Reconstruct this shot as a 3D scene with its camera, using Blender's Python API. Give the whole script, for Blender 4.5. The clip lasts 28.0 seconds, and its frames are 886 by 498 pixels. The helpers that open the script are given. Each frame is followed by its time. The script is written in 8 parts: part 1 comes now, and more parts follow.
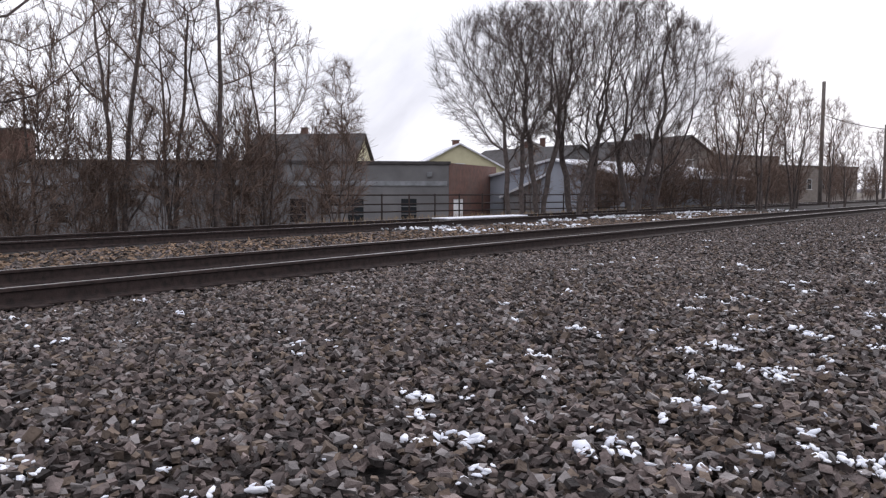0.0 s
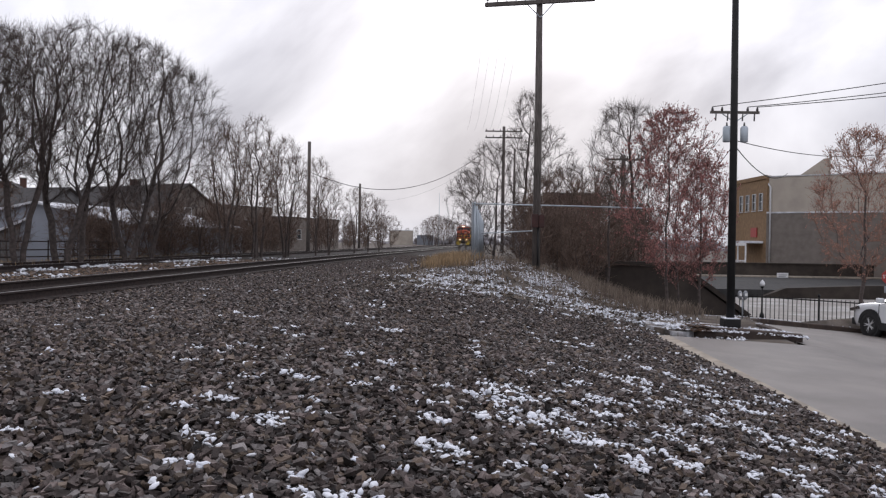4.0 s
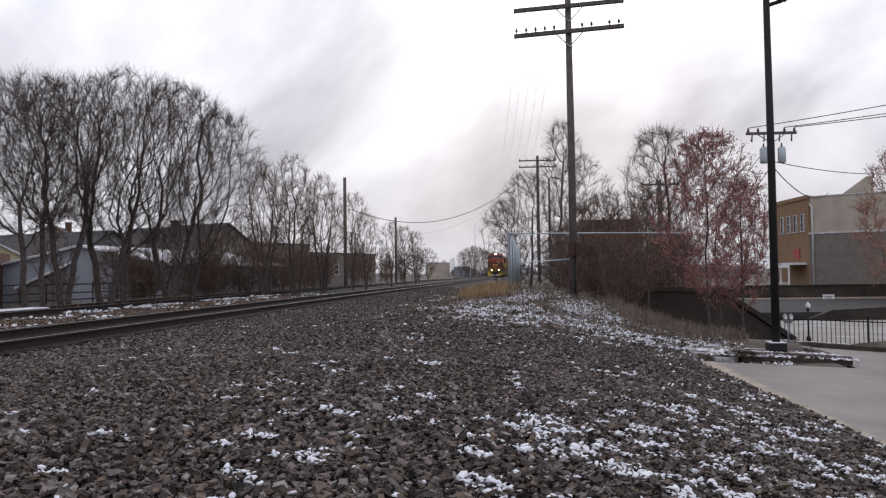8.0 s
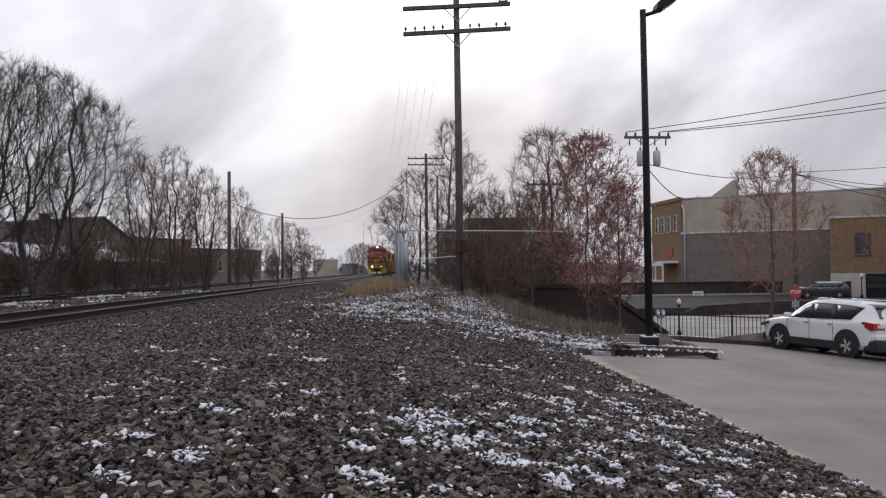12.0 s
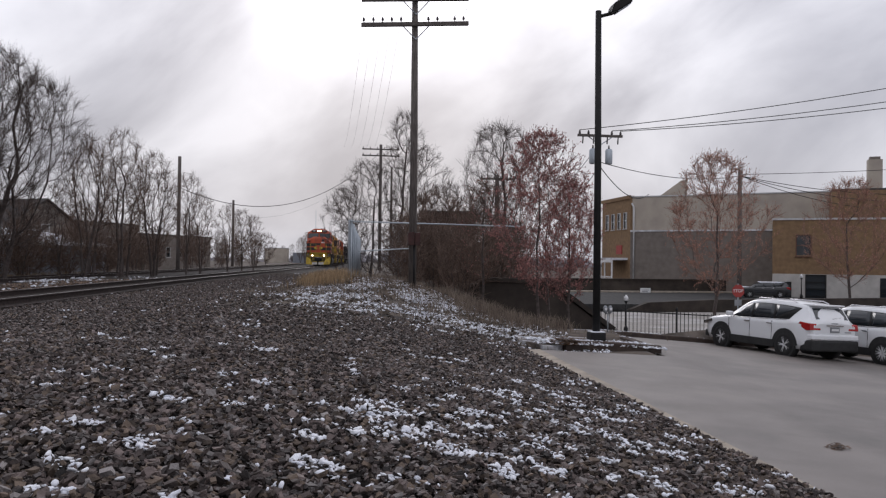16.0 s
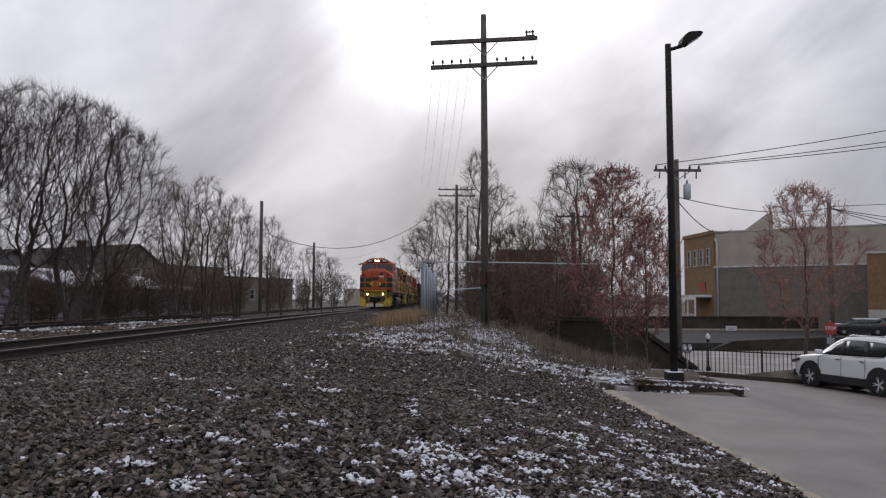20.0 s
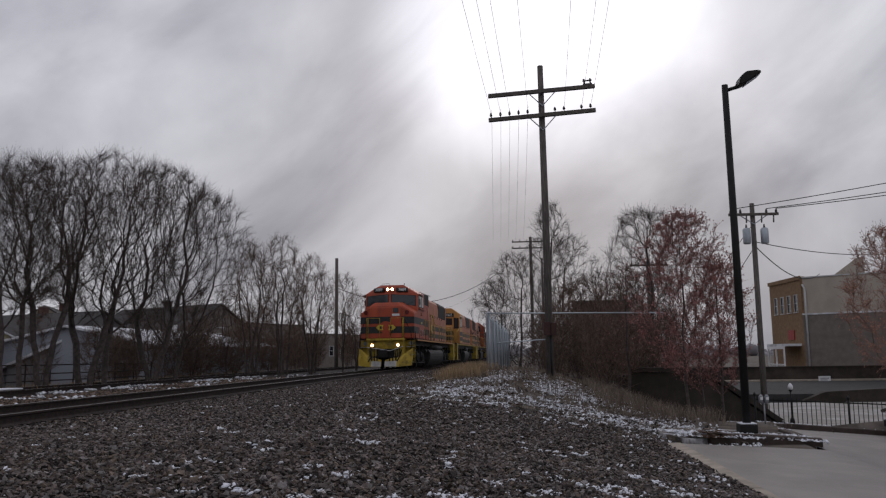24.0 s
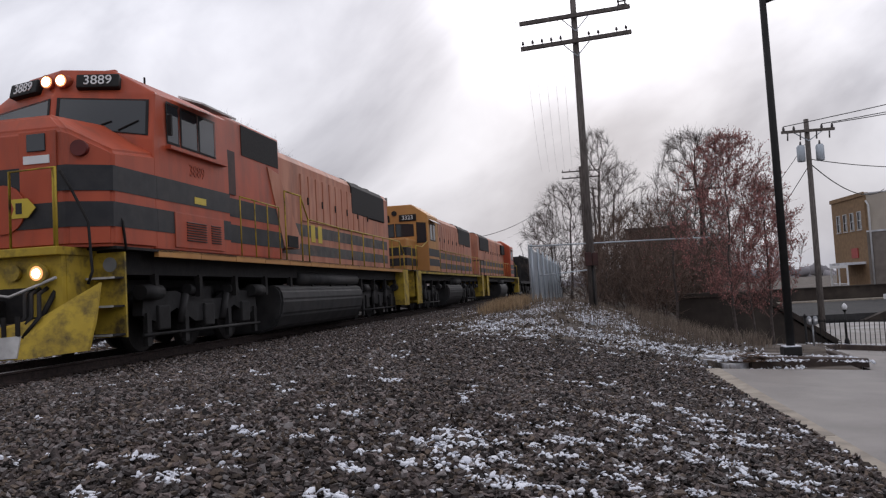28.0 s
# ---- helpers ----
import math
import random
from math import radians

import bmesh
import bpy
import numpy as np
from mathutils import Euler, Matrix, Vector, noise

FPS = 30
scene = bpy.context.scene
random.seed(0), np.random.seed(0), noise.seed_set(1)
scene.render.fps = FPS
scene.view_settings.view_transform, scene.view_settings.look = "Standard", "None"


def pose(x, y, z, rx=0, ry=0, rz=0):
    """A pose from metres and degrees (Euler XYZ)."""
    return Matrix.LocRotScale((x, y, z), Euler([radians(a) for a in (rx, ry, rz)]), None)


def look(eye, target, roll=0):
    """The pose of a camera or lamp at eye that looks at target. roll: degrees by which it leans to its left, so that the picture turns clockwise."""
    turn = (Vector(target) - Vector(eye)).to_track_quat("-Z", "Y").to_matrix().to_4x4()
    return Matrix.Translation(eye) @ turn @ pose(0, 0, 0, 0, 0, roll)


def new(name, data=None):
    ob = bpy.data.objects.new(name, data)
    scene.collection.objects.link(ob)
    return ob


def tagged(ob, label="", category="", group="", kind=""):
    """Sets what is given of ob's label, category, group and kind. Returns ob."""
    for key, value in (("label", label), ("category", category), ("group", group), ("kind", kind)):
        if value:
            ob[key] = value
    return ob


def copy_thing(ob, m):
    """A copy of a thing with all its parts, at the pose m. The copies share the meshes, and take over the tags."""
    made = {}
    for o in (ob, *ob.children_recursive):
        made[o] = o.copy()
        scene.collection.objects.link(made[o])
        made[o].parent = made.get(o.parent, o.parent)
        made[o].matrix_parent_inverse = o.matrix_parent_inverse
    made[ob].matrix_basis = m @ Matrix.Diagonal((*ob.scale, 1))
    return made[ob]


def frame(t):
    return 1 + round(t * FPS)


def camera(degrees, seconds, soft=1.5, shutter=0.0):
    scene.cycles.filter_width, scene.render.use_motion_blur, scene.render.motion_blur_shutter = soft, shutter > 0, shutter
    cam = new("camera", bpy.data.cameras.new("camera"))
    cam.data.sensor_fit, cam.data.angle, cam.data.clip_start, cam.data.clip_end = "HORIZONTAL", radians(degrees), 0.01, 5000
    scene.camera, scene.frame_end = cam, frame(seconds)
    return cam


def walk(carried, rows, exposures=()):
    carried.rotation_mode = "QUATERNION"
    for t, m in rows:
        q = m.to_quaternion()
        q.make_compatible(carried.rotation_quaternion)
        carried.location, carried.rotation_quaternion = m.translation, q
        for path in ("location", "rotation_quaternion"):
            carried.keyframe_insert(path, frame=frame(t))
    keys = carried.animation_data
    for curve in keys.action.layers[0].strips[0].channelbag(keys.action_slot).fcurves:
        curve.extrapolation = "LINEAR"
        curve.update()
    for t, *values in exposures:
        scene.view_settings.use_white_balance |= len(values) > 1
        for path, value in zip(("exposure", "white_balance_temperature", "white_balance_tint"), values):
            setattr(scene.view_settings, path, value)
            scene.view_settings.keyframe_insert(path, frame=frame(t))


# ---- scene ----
# seconds, stops, kelvin, tint
EXPOSURES = [(t, e - 0.08, 6300, 13) for t, e in (
    (0, 0.7), (1, 0.72), (2, 0.3), (5, 0.18), (8, 0.1), (12, 0.0), (17, -0.14), (18, -0.36), (18.5, -0.3), (20, -0.32),
    (23, -0.7), (25, -0.75), (26.5, -0.85), (27.1, -0.85), (27.6, -0.4), (28, -0.1))]

# ---- camera ----
# seconds, eye x y z, yaw to the right, pitch up, roll (degrees)
PATH = [
    (0.0, 0.068, -0.120, 1.051, -36.26, -4.30, 0.10),
    (0.5, 0.010, -0.091, 1.058, -31.42, -2.61, 0.09),
    (1.0, -0.046, -0.074, 1.059, -23.90, -2.99, -0.48),
    (1.5, -0.017, -0.013, 1.037, -18.86, -1.55, 2.00),
    (2.0, 0.067, 0.063, 1.037, -5.13, -1.30, 1.12),
    (2.5, 0.156, 0.042, 1.049, 0.44, -1.43, 1.21),
    (4.5, 0.052, -0.017, 1.064, -1.58, -0.34, 0.86),
    (5.0, 0.054, -0.019, 1.084, -0.79, -0.76, 0.47),
    (5.5, 0.039, -0.026, 1.056, 0.83, 0.31, -1.08),
    (6.0, 0.053, -0.002, 1.058, 0.10, 0.23, -0.20),
    (6.5, 0.066, 0.022, 1.049, -3.93, 0.50, -0.23),
    (7.0, 0.058, 0.028, 1.054, -3.03, 0.01, -0.61),
    (7.5, 0.064, -0.005, 1.041, -4.09, 1.50, -0.45),
    (8.0, 0.075, 0.000, 1.058, -3.91, 1.76, -0.77),
    (8.5, 0.082, -0.002, 1.048, -3.89, 1.32, -0.18),
    (9.0, 0.085, 0.003, 1.045, -3.92, 1.16, -0.70),
    (9.5, 0.092, 0.001, 1.036, -3.95, 1.19, -1.30),
    (10.0, 0.093, 0.008, 1.048, -3.31, 1.71, -1.26),
    (10.5, 0.093, 0.000, 1.051, -3.59, 0.61, -1.43),
    (11.0, 0.066, -0.020, 1.058, -3.70, -0.20, -1.31),
    (11.5, 0.095, -0.036, 1.041, 0.62, -0.52, -1.27),
    (12.0, 0.099, -0.042, 1.047, 4.13, 1.46, -0.60),
    (12.5, 0.105, -0.048, 1.047, 3.30, 1.49, -1.43),
    (14.5, 0.068, -0.195, 1.083, 5.51, 1.12, -1.19),
    (15.0, 0.074, -0.157, 1.079, 6.14, 1.45, -0.45),
    (15.5, 0.079, -0.151, 1.071, 6.73, 0.79, 0.62),
    (16.0, 0.082, -0.151, 1.064, 7.55, 0.88, 0.73),
    (16.5, 0.078, -0.164, 1.073, 7.71, 1.07, 0.89),
    (17.0, 0.082, -0.149, 1.069, 8.80, 1.17, 0.89),
    (17.5, 0.085, -0.155, 1.074, 9.12, 1.33, 0.48),
    (18.0, 0.068, -0.193, 1.087, 6.48, 4.80, 1.26),
    (18.5, 0.062, -0.161, 1.081, 6.21, 2.80, 0.73),
    (19.0, 0.198, -0.178, 1.072, 2.45, 2.78, 0.05),
    (19.5, 0.302, -0.137, 1.062, 0.60, 2.76, 1.36),
    (20.0, 0.282, -0.089, 1.065, 1.85, 3.68, 0.14),
    (20.5, 0.374, -0.124, 1.078, -1.11, 5.88, -0.02),
    (22.5, 0.665, 0.018, 0.995, -1.50, 5.75, 0.06),
    (23.0, 0.736, 0.012, 0.998, -5.11, 6.60, 1.33),
    (23.5, 0.759, -0.007, 0.990, -4.62, 7.02, -0.30),
    (24.0, 0.762, -0.002, 1.001, -3.85, 7.62, -0.76),
    (24.5, 0.732, 0.016, 1.013, -5.62, 6.93, -1.03),
    (25.0, 0.687, -0.004, 1.013, -7.08, 6.07, -0.99),
    (25.5, 0.734, 0.015, 1.020, -6.23, 3.89, -3.15),
    (26.0, 0.908, 0.075, 0.994, -7.39, 6.88, -1.87),
    (26.5, 0.992, 0.003, 1.008, -8.25, 7.11, -1.62),
    (27.0, 1.106, 0.031, 1.111, -13.02, 4.53, -0.60),
    (27.5, 1.197, 0.093, 1.033, -10.72, 3.90, -3.96),
    (28.0, 1.223, 0.082, 1.012, -8.01, 3.09, -3.19),
]
cam = camera(58.36, 28.0, soft=1.25)
walk(cam, [(t, pose(x, y, z, 90 + p, 0, -w) @ pose(0, 0, 0, 0, 0, r)) for t, x, y, z, w, p, r in PATH],
     exposures=EXPOSURES)

# ---- light ----
SUN_AZ, SUN_EL = radians(4), radians(24)      # azimuth to the right of +y, elevation
world = bpy.data.worlds.new("world")
scene.world = world
world.use_nodes = True


def make_sky():
    nt = world.node_tree
    nt.nodes.clear()
    N, L = nt.nodes.new, nt.links.new
    out, bg = N("ShaderNodeOutputWorld"), N("ShaderNodeBackground")
    sky = N("ShaderNodeTexSky")
    sky.sky_type, sky.sun_disc = "NISHITA", False
    sky.sun_elevation, sky.sun_rotation = SUN_EL, SUN_AZ
    sky.dust_density, sky.air_density = 4.0, 1.0
    skys = N("ShaderNodeVectorMath"); skys.operation = "SCALE"; skys.inputs["Scale"].default_value = 0.10
    L(sky.outputs[0], skys.inputs[0])
    co = N("ShaderNodeTexCoord")
    # clouds drawn out in slanting streaks
    turn = N("ShaderNodeMapping"); turn.inputs["Rotation"].default_value = (0, radians(38), 0)
    L(co.outputs["Generated"], turn.inputs[0])
    mp = N("ShaderNodeMapping"); mp.inputs["Scale"].default_value = (1.0, 1.2, 1.9)
    L(turn.outputs[0], mp.inputs[0])
    n1 = N("ShaderNodeTexNoise"); n1.inputs["Scale"].default_value = 3.3; n1.inputs["Detail"].default_value = 6
    n1.inputs["Roughness"].default_value = 0.50; n1.inputs["Distortion"].default_value = 0.35
    L(mp.outputs[0], n1.inputs["Vector"])
    ramp = N("ShaderNodeValToRGB")
    ramp.color_ramp.elements[0].position, ramp.color_ramp.elements[1].position = 0.34, 0.66
    ramp.color_ramp.elements[0].color = (0.51, 0.515, 0.56, 1)
    ramp.color_ramp.elements[1].color = (0.95, 0.95, 0.985, 1)
    L(n1.outputs["Fac"], ramp.inputs[0])
    # brighter veil round the hidden sun
    dot = N("ShaderNodeVectorMath"); dot.operation = "DOT_PRODUCT"
    L(co.outputs["Generated"], dot.inputs[0])
    dot.inputs[1].default_value = (math.sin(SUN_AZ) * math.cos(SUN_EL), math.cos(SUN_AZ) * math.cos(SUN_EL), math.sin(SUN_EL))
    halo = N("ShaderNodeMapRange"); halo.interpolation_type = "SMOOTHSTEP"
    halo.inputs["From Min"].default_value, halo.inputs["From Max"].default_value = 0.972, 1.0
    halo.inputs["To Min"].default_value, halo.inputs["To Max"].default_value = 1.0, 2.0
    L(dot.outputs["Value"], halo.inputs["Value"])
    cl = N("ShaderNodeVectorMath"); cl.operation = "SCALE"
    # the cloud thins higher up
    sep = N("ShaderNodeSeparateXYZ"); L(co.outputs["Generated"], sep.inputs[0])
    thin = N("ShaderNodeMapRange"); thin.interpolation_type = "SMOOTHSTEP"
    thin.inputs["From Min"].default_value, thin.inputs["From Max"].default_value = 0.08, 0.40
    thin.inputs["To Min"].default_value, thin.inputs["To Max"].default_value = 0.95, 1.3
    L(sep.outputs[2], thin.inputs["Value"])
    both = N("ShaderNodeMath"); both.operation = "MULTIPLY"
    L(thin.outputs[0], both.inputs[0]); L(halo.outputs[0], both.inputs[1])
    L(ramp.outputs[0], cl.inputs[0]); L(both.outputs[0], cl.inputs["Scale"])
    mix = N("ShaderNodeMix"); mix.data_type = "RGBA"; mix.inputs["Factor"].default_value = 0.96
    L(skys.outputs[0], mix.inputs[6]); L(cl.outputs[0], mix.inputs[7])
    L(mix.outputs[2], bg.inputs["Color"])
    bg.inputs["Strength"].default_value = 1.0
    L(bg.outputs[0], out.inputs[0])


make_sky()
sun = new("sun", bpy.data.lights.new("sun", "SUN"))
sun.data.energy, sun.data.angle, sun.data.color = 0.5, radians(25), (1.0, 0.96, 0.92)
sun.matrix_world = look((0, 0, 50), (-50 * math.sin(SUN_AZ), -50 * math.cos(SUN_AZ), 50 - 50 * math.tan(SUN_EL)))


# ---- materials ----
def material(name, color, color2=None, scale=6.0, rough=0.8, metal=0.0, bump=0.0, bump_scale=None, island=0.0,
             obj_random=0.0, stain=None, stain_scale=0.7, stain_amount=0.5, spec=0.3, coat=0.0, stretch=(1, 1, 1)):
    """Two noise scales between color and color2, a broad stain colour, relief, and a little random by piece."""
    m = bpy.data.materials.new(name)
    m.use_nodes = True
    nt = m.node_tree
    N, L = nt.nodes.new, nt.links.new
    bsdf = nt.nodes["Principled BSDF"]
    bsdf.inputs["Roughness"].default_value, bsdf.inputs["Metallic"].default_value = rough, metal
    bsdf.inputs["Specular IOR Level"].default_value = spec
    bsdf.inputs["Coat Weight"].default_value = coat
    c2 = color2 or tuple(c * 0.8 for c in color)
    co = N("ShaderNodeTexCoord")
    mp = N("ShaderNodeMapping"); mp.inputs["Scale"].default_value = stretch
    L(co.outputs["Object"], mp.inputs[0])
    n1 = N("ShaderNodeTexNoise"); n1.inputs["Scale"].default_value, n1.inputs["Detail"].default_value = scale, 5
    L(mp.outputs[0], n1.inputs["Vector"])
    r1 = N("ShaderNodeValToRGB")
    r1.color_ramp.elements[0].position, r1.color_ramp.elements[1].position = 0.35, 0.65
    r1.color_ramp.elements[0].color, r1.color_ramp.elements[1].color = (*c2, 1), (*color, 1)
    L(n1.outputs["Fac"], r1.inputs[0])
    last = r1.outputs[0]
    if stain:
        n2 = N("ShaderNodeTexNoise"); n2.inputs["Scale"].default_value, n2.inputs["Detail"].default_value = stain_scale, 6
        n2.inputs["Roughness"].default_value = 0.65
        L(mp.outputs[0], n2.inputs["Vector"])
        r2 = N("ShaderNodeMapRange"); r2.inputs["From Min"].default_value, r2.inputs["From Max"].default_value = 0.48, 0.68
        r2.inputs["To Max"].default_value = stain_amount
        L(n2.outputs["Fac"], r2.inputs["Value"])
        mx = N("ShaderNodeMix"); mx.data_type = "RGBA"
        L(r2.outputs[0], mx.inputs["Factor"]); L(last, mx.inputs[6]); mx.inputs[7].default_value = (*stain, 1)
        last = mx.outputs[2]
    for amount, node, socket in ((island, "ShaderNodeNewGeometry", "Random Per Island"), (obj_random, "ShaderNodeObjectInfo", "Random")):
        if amount:
            g = N(node)
            mr = N("ShaderNodeMapRange")
            mr.inputs["To Min"].default_value, mr.inputs["To Max"].default_value = 1 - amount, 1 + amount
            L(g.outputs[socket], mr.inputs["Value"])
            sc = N("ShaderNodeVectorMath"); sc.operation = "SCALE"
            L(last, sc.inputs[0]); L(mr.outputs[0], sc.inputs["Scale"])
            last = sc.outputs[0]
    L(last, bsdf.inputs["Base Color"])
    if bump:
        n3 = N("ShaderNodeTexNoise"); n3.inputs["Scale"].default_value, n3.inputs["Detail"].default_value = bump_scale or scale * 4, 4
        L(mp.outputs[0], n3.inputs["Vector"])
        b = N("ShaderNodeBump"); b.inputs["Strength"].default_value, b.inputs["Distance"].default_value = bump, 0.02
        L(n3.outputs["Fac"], b.inputs["Height"]); L(b.outputs[0], bsdf.inputs["Normal"])
    return m


def glow(name, color, strength):
    m = bpy.data.materials.new(name)
    m.use_nodes = True
    b = m.node_tree.nodes["Principled BSDF"]
    b.inputs["Base Color"].default_value = (*color, 1)
    b.inputs["Emission Color"].default_value, b.inputs["Emission Strength"].default_value = (*color, 1), strength
    return m


def glass(name, color=(0.02, 0.025, 0.03), rough=0.06):
    m = bpy.data.materials.new(name)
    m.use_nodes = True
    b = m.node_tree.nodes["Principled BSDF"]
    b.inputs["Base Color"].default_value, b.inputs["Roughness"].default_value = (*color, 1), rough
    b.inputs["Specular IOR Level"].default_value = 0.6
    return m


M_STONE = material("ballast_stone", (0.129, 0.102, 0.094), (0.037, 0.029, 0.027), 9, 0.75, island=0.85, bump=0.5, bump_scale=60)
M_STONETAN = material("tan_ballast_stone", (0.14, 0.106, 0.083), (0.062, 0.046, 0.036), 9, 0.85, island=0.6, bump=0.5, bump_scale=60)
M_STONEPALE = material("pale_ballast_stone", (0.24, 0.218, 0.212), (0.12, 0.107, 0.103), 9, 0.75, island=0.4, bump=0.5, bump_scale=60)
# near-black base paints the shade in the gaps between stones; the tan stain is earth
M_SHADEGRAVEL = material("shade_dark_gravel", (0.035, 0.029, 0.027), (0.008, 0.007, 0.007), 16, 0.95, bump=1.0, bump_scale=26,
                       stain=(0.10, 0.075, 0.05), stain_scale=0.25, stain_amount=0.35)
M_SNOW = material("snow", (0.80, 0.81, 0.85), (0.66, 0.68, 0.75), 8, 0.7, bump=0.4, bump_scale=40)
M_GRASS = material("dry_grass", (0.36, 0.255, 0.15), (0.24, 0.17, 0.10), 3, 0.9, island=0.35)
M_WEED = material("frosted_weed", (0.24, 0.195, 0.155), (0.11, 0.082, 0.065), 3, 0.9, island=0.35)
M_DIRT = material("earth", (0.12, 0.095, 0.075), (0.05, 0.04, 0.032), 2.5, 0.95, bump=0.8, bump_scale=14,
                  stain=(0.40, 0.39, 0.40), stain_scale=0.6, stain_amount=0.2)
M_SNOWDIRT = material("earth_under_snow", (0.13, 0.105, 0.085), (0.06, 0.05, 0.042), 2.5, 0.95, bump=0.8, bump_scale=14,
                      stain=(0.74, 0.75, 0.79), stain_scale=1.6, stain_amount=0.95)
M_RAILTOP = material("worn_rail_steel", (0.42, 0.40, 0.39), (0.3, 0.28, 0.27), 10, 0.32, 0.9)
M_RAIL = material("rusty_rail_steel", (0.042, 0.028, 0.025), (0.018, 0.013, 0.012), 14, 0.8, 0.2, bump=0.3)
M_TIE = material("creosoted_timber", (0.085, 0.07, 0.06), (0.03, 0.026, 0.024), 5, 0.9, bump=0.6, obj_random=0.3, stretch=(1, 6, 6))
M_CONCRETE = material("wet_concrete", (0.195, 0.172, 0.158), (0.15, 0.133, 0.123), 1.2, 0.5, bump=0.15, bump_scale=50,
                      stain=(0.098, 0.088, 0.081), stain_scale=0.55, stain_amount=0.8, spec=0.4)
M_CURB = material("concrete_curb", (0.36, 0.31, 0.25), (0.22, 0.19, 0.16), 3, 0.8, bump=0.3, bump_scale=30)
M_DARKCURB = material("dark_stained_timber", (0.075, 0.055, 0.045), (0.04, 0.03, 0.027), 4, 0.8, bump=0.4)
M_ASPHALT = material("asphalt", (0.055, 0.054, 0.055), (0.038, 0.038, 0.038), 3, 0.9, bump=0.3, bump_scale=80,
                     stain=(0.075, 0.072, 0.07), stain_scale=0.15, spec=0.15)
M_WALK = material("pale_sidewalk", (0.50, 0.48, 0.45), (0.40, 0.38, 0.36), 1.5, 0.8, stain=(0.3, 0.28, 0.26), stain_scale=0.4)
M_POLE = material("weathered_pole_wood", (0.15, 0.13, 0.12), (0.075, 0.066, 0.06), 5, 0.9, bump=0.5, stretch=(6, 6, 0.7))
M_BLACK = material("black_painted_steel", (0.010, 0.010, 0.010), (0.016, 0.015, 0.015), 6, 0.6, 0.0, spec=0.25)
M_GALV = material("galvanised_steel", (0.45, 0.49, 0.53), (0.36, 0.40, 0.44), 2, 0.5, 0.5, stain=(0.3, 0.33, 0.36), stain_scale=1.2)
M_BARK = material("bare_bark", (0.105, 0.085, 0.078), (0.055, 0.045, 0.042), 8, 0.95, island=0.25, bump=0.5)
M_BUDTWIG = material("reddish_twigs", (0.20, 0.115, 0.10), (0.12, 0.075, 0.068), 4, 0.95, island=0.4)
M_BROWNTWIG = material("brown_twigs", (0.165, 0.115, 0.09), (0.09, 0.063, 0.051), 4, 0.95, island=0.4)
M_TWIG = material("bare_twigs", (0.115, 0.09, 0.08), (0.07, 0.055, 0.05), 4, 0.95, island=0.35)
M_BUD = material("red_buds", (0.37, 0.165, 0.15), (0.25, 0.11, 0.10), 4, 0.9, island=0.4)
M_STREETTWIG = material("pale_reddish_twigs", (0.27, 0.17, 0.13), (0.17, 0.11, 0.09), 4, 0.95, island=0.4)
M_PALEBUD = material("pale_red_buds", (0.44, 0.23, 0.17), (0.32, 0.165, 0.125), 4, 0.9, island=0.4)
M_SIGNGREY = material("sign_back_grey", (0.28, 0.29, 0.31), (0.2, 0.21, 0.22), 3, 0.5, 0.4)



# ---- building helpers ----
def part(name, bm, mat, parent=None, label="", smooth=False):
    """Links a bmesh as one mesh object under a thing or a part. mat: one material or a list."""
    me = bpy.data.meshes.new(name)
    bm.normal_update()
    bm.to_mesh(me)
    bm.free()
    for m in (mat if isinstance(mat, (list, tuple)) else [mat]):
        me.materials.append(m)
    if smooth:
        me.polygons.foreach_set("use_smooth", [True] * len(me.polygons))
    ob = new(name, me)
    if parent is not None:
        ob.parent = parent
    if label:
        ob["label"] = label
    return ob


def share(name, ob, parent, m):
    """Another object on the mesh of ob, under parent, at the pose m in the parent's space."""
    o = new(name, ob.data)
    o.parent = parent
    o.matrix_local = m
    if "label" in ob:
        o["label"] = ob["label"]
    return o


def thing(name, m=None, **tags):
    ob = new(name)
    ob.empty_display_size = 0.2
    if m is not None:
        ob.matrix_world = m
    return tagged(ob, **tags)


def box(bm, x0, x1, y0, y1, z0, z1, bevel=0.0, mi=0):
    v = [bm.verts.new(p) for p in ((x0, y0, z0), (x1, y0, z0), (x1, y1, z0), (x0, y1, z0),
                                   (x0, y0, z1), (x1, y0, z1), (x1, y1, z1), (x0, y1, z1))]
    fs = [bm.faces.new([v[i] for i in q]) for q in ((3, 2, 1, 0), (4, 5, 6, 7), (0, 1, 5, 4), (1, 2, 6, 5), (2, 3, 7, 6), (3, 0, 4, 7))]
    for f in fs:
        f.material_index = mi
    if bevel:
        bmesh.ops.bevel(bm, geom=list({e for f in fs for e in f.edges}), offset=bevel, segments=2, affect="EDGES", profile=0.6)
    return bm


def bx(*a, **k):
    return box(bmesh.new(), *a, **k)


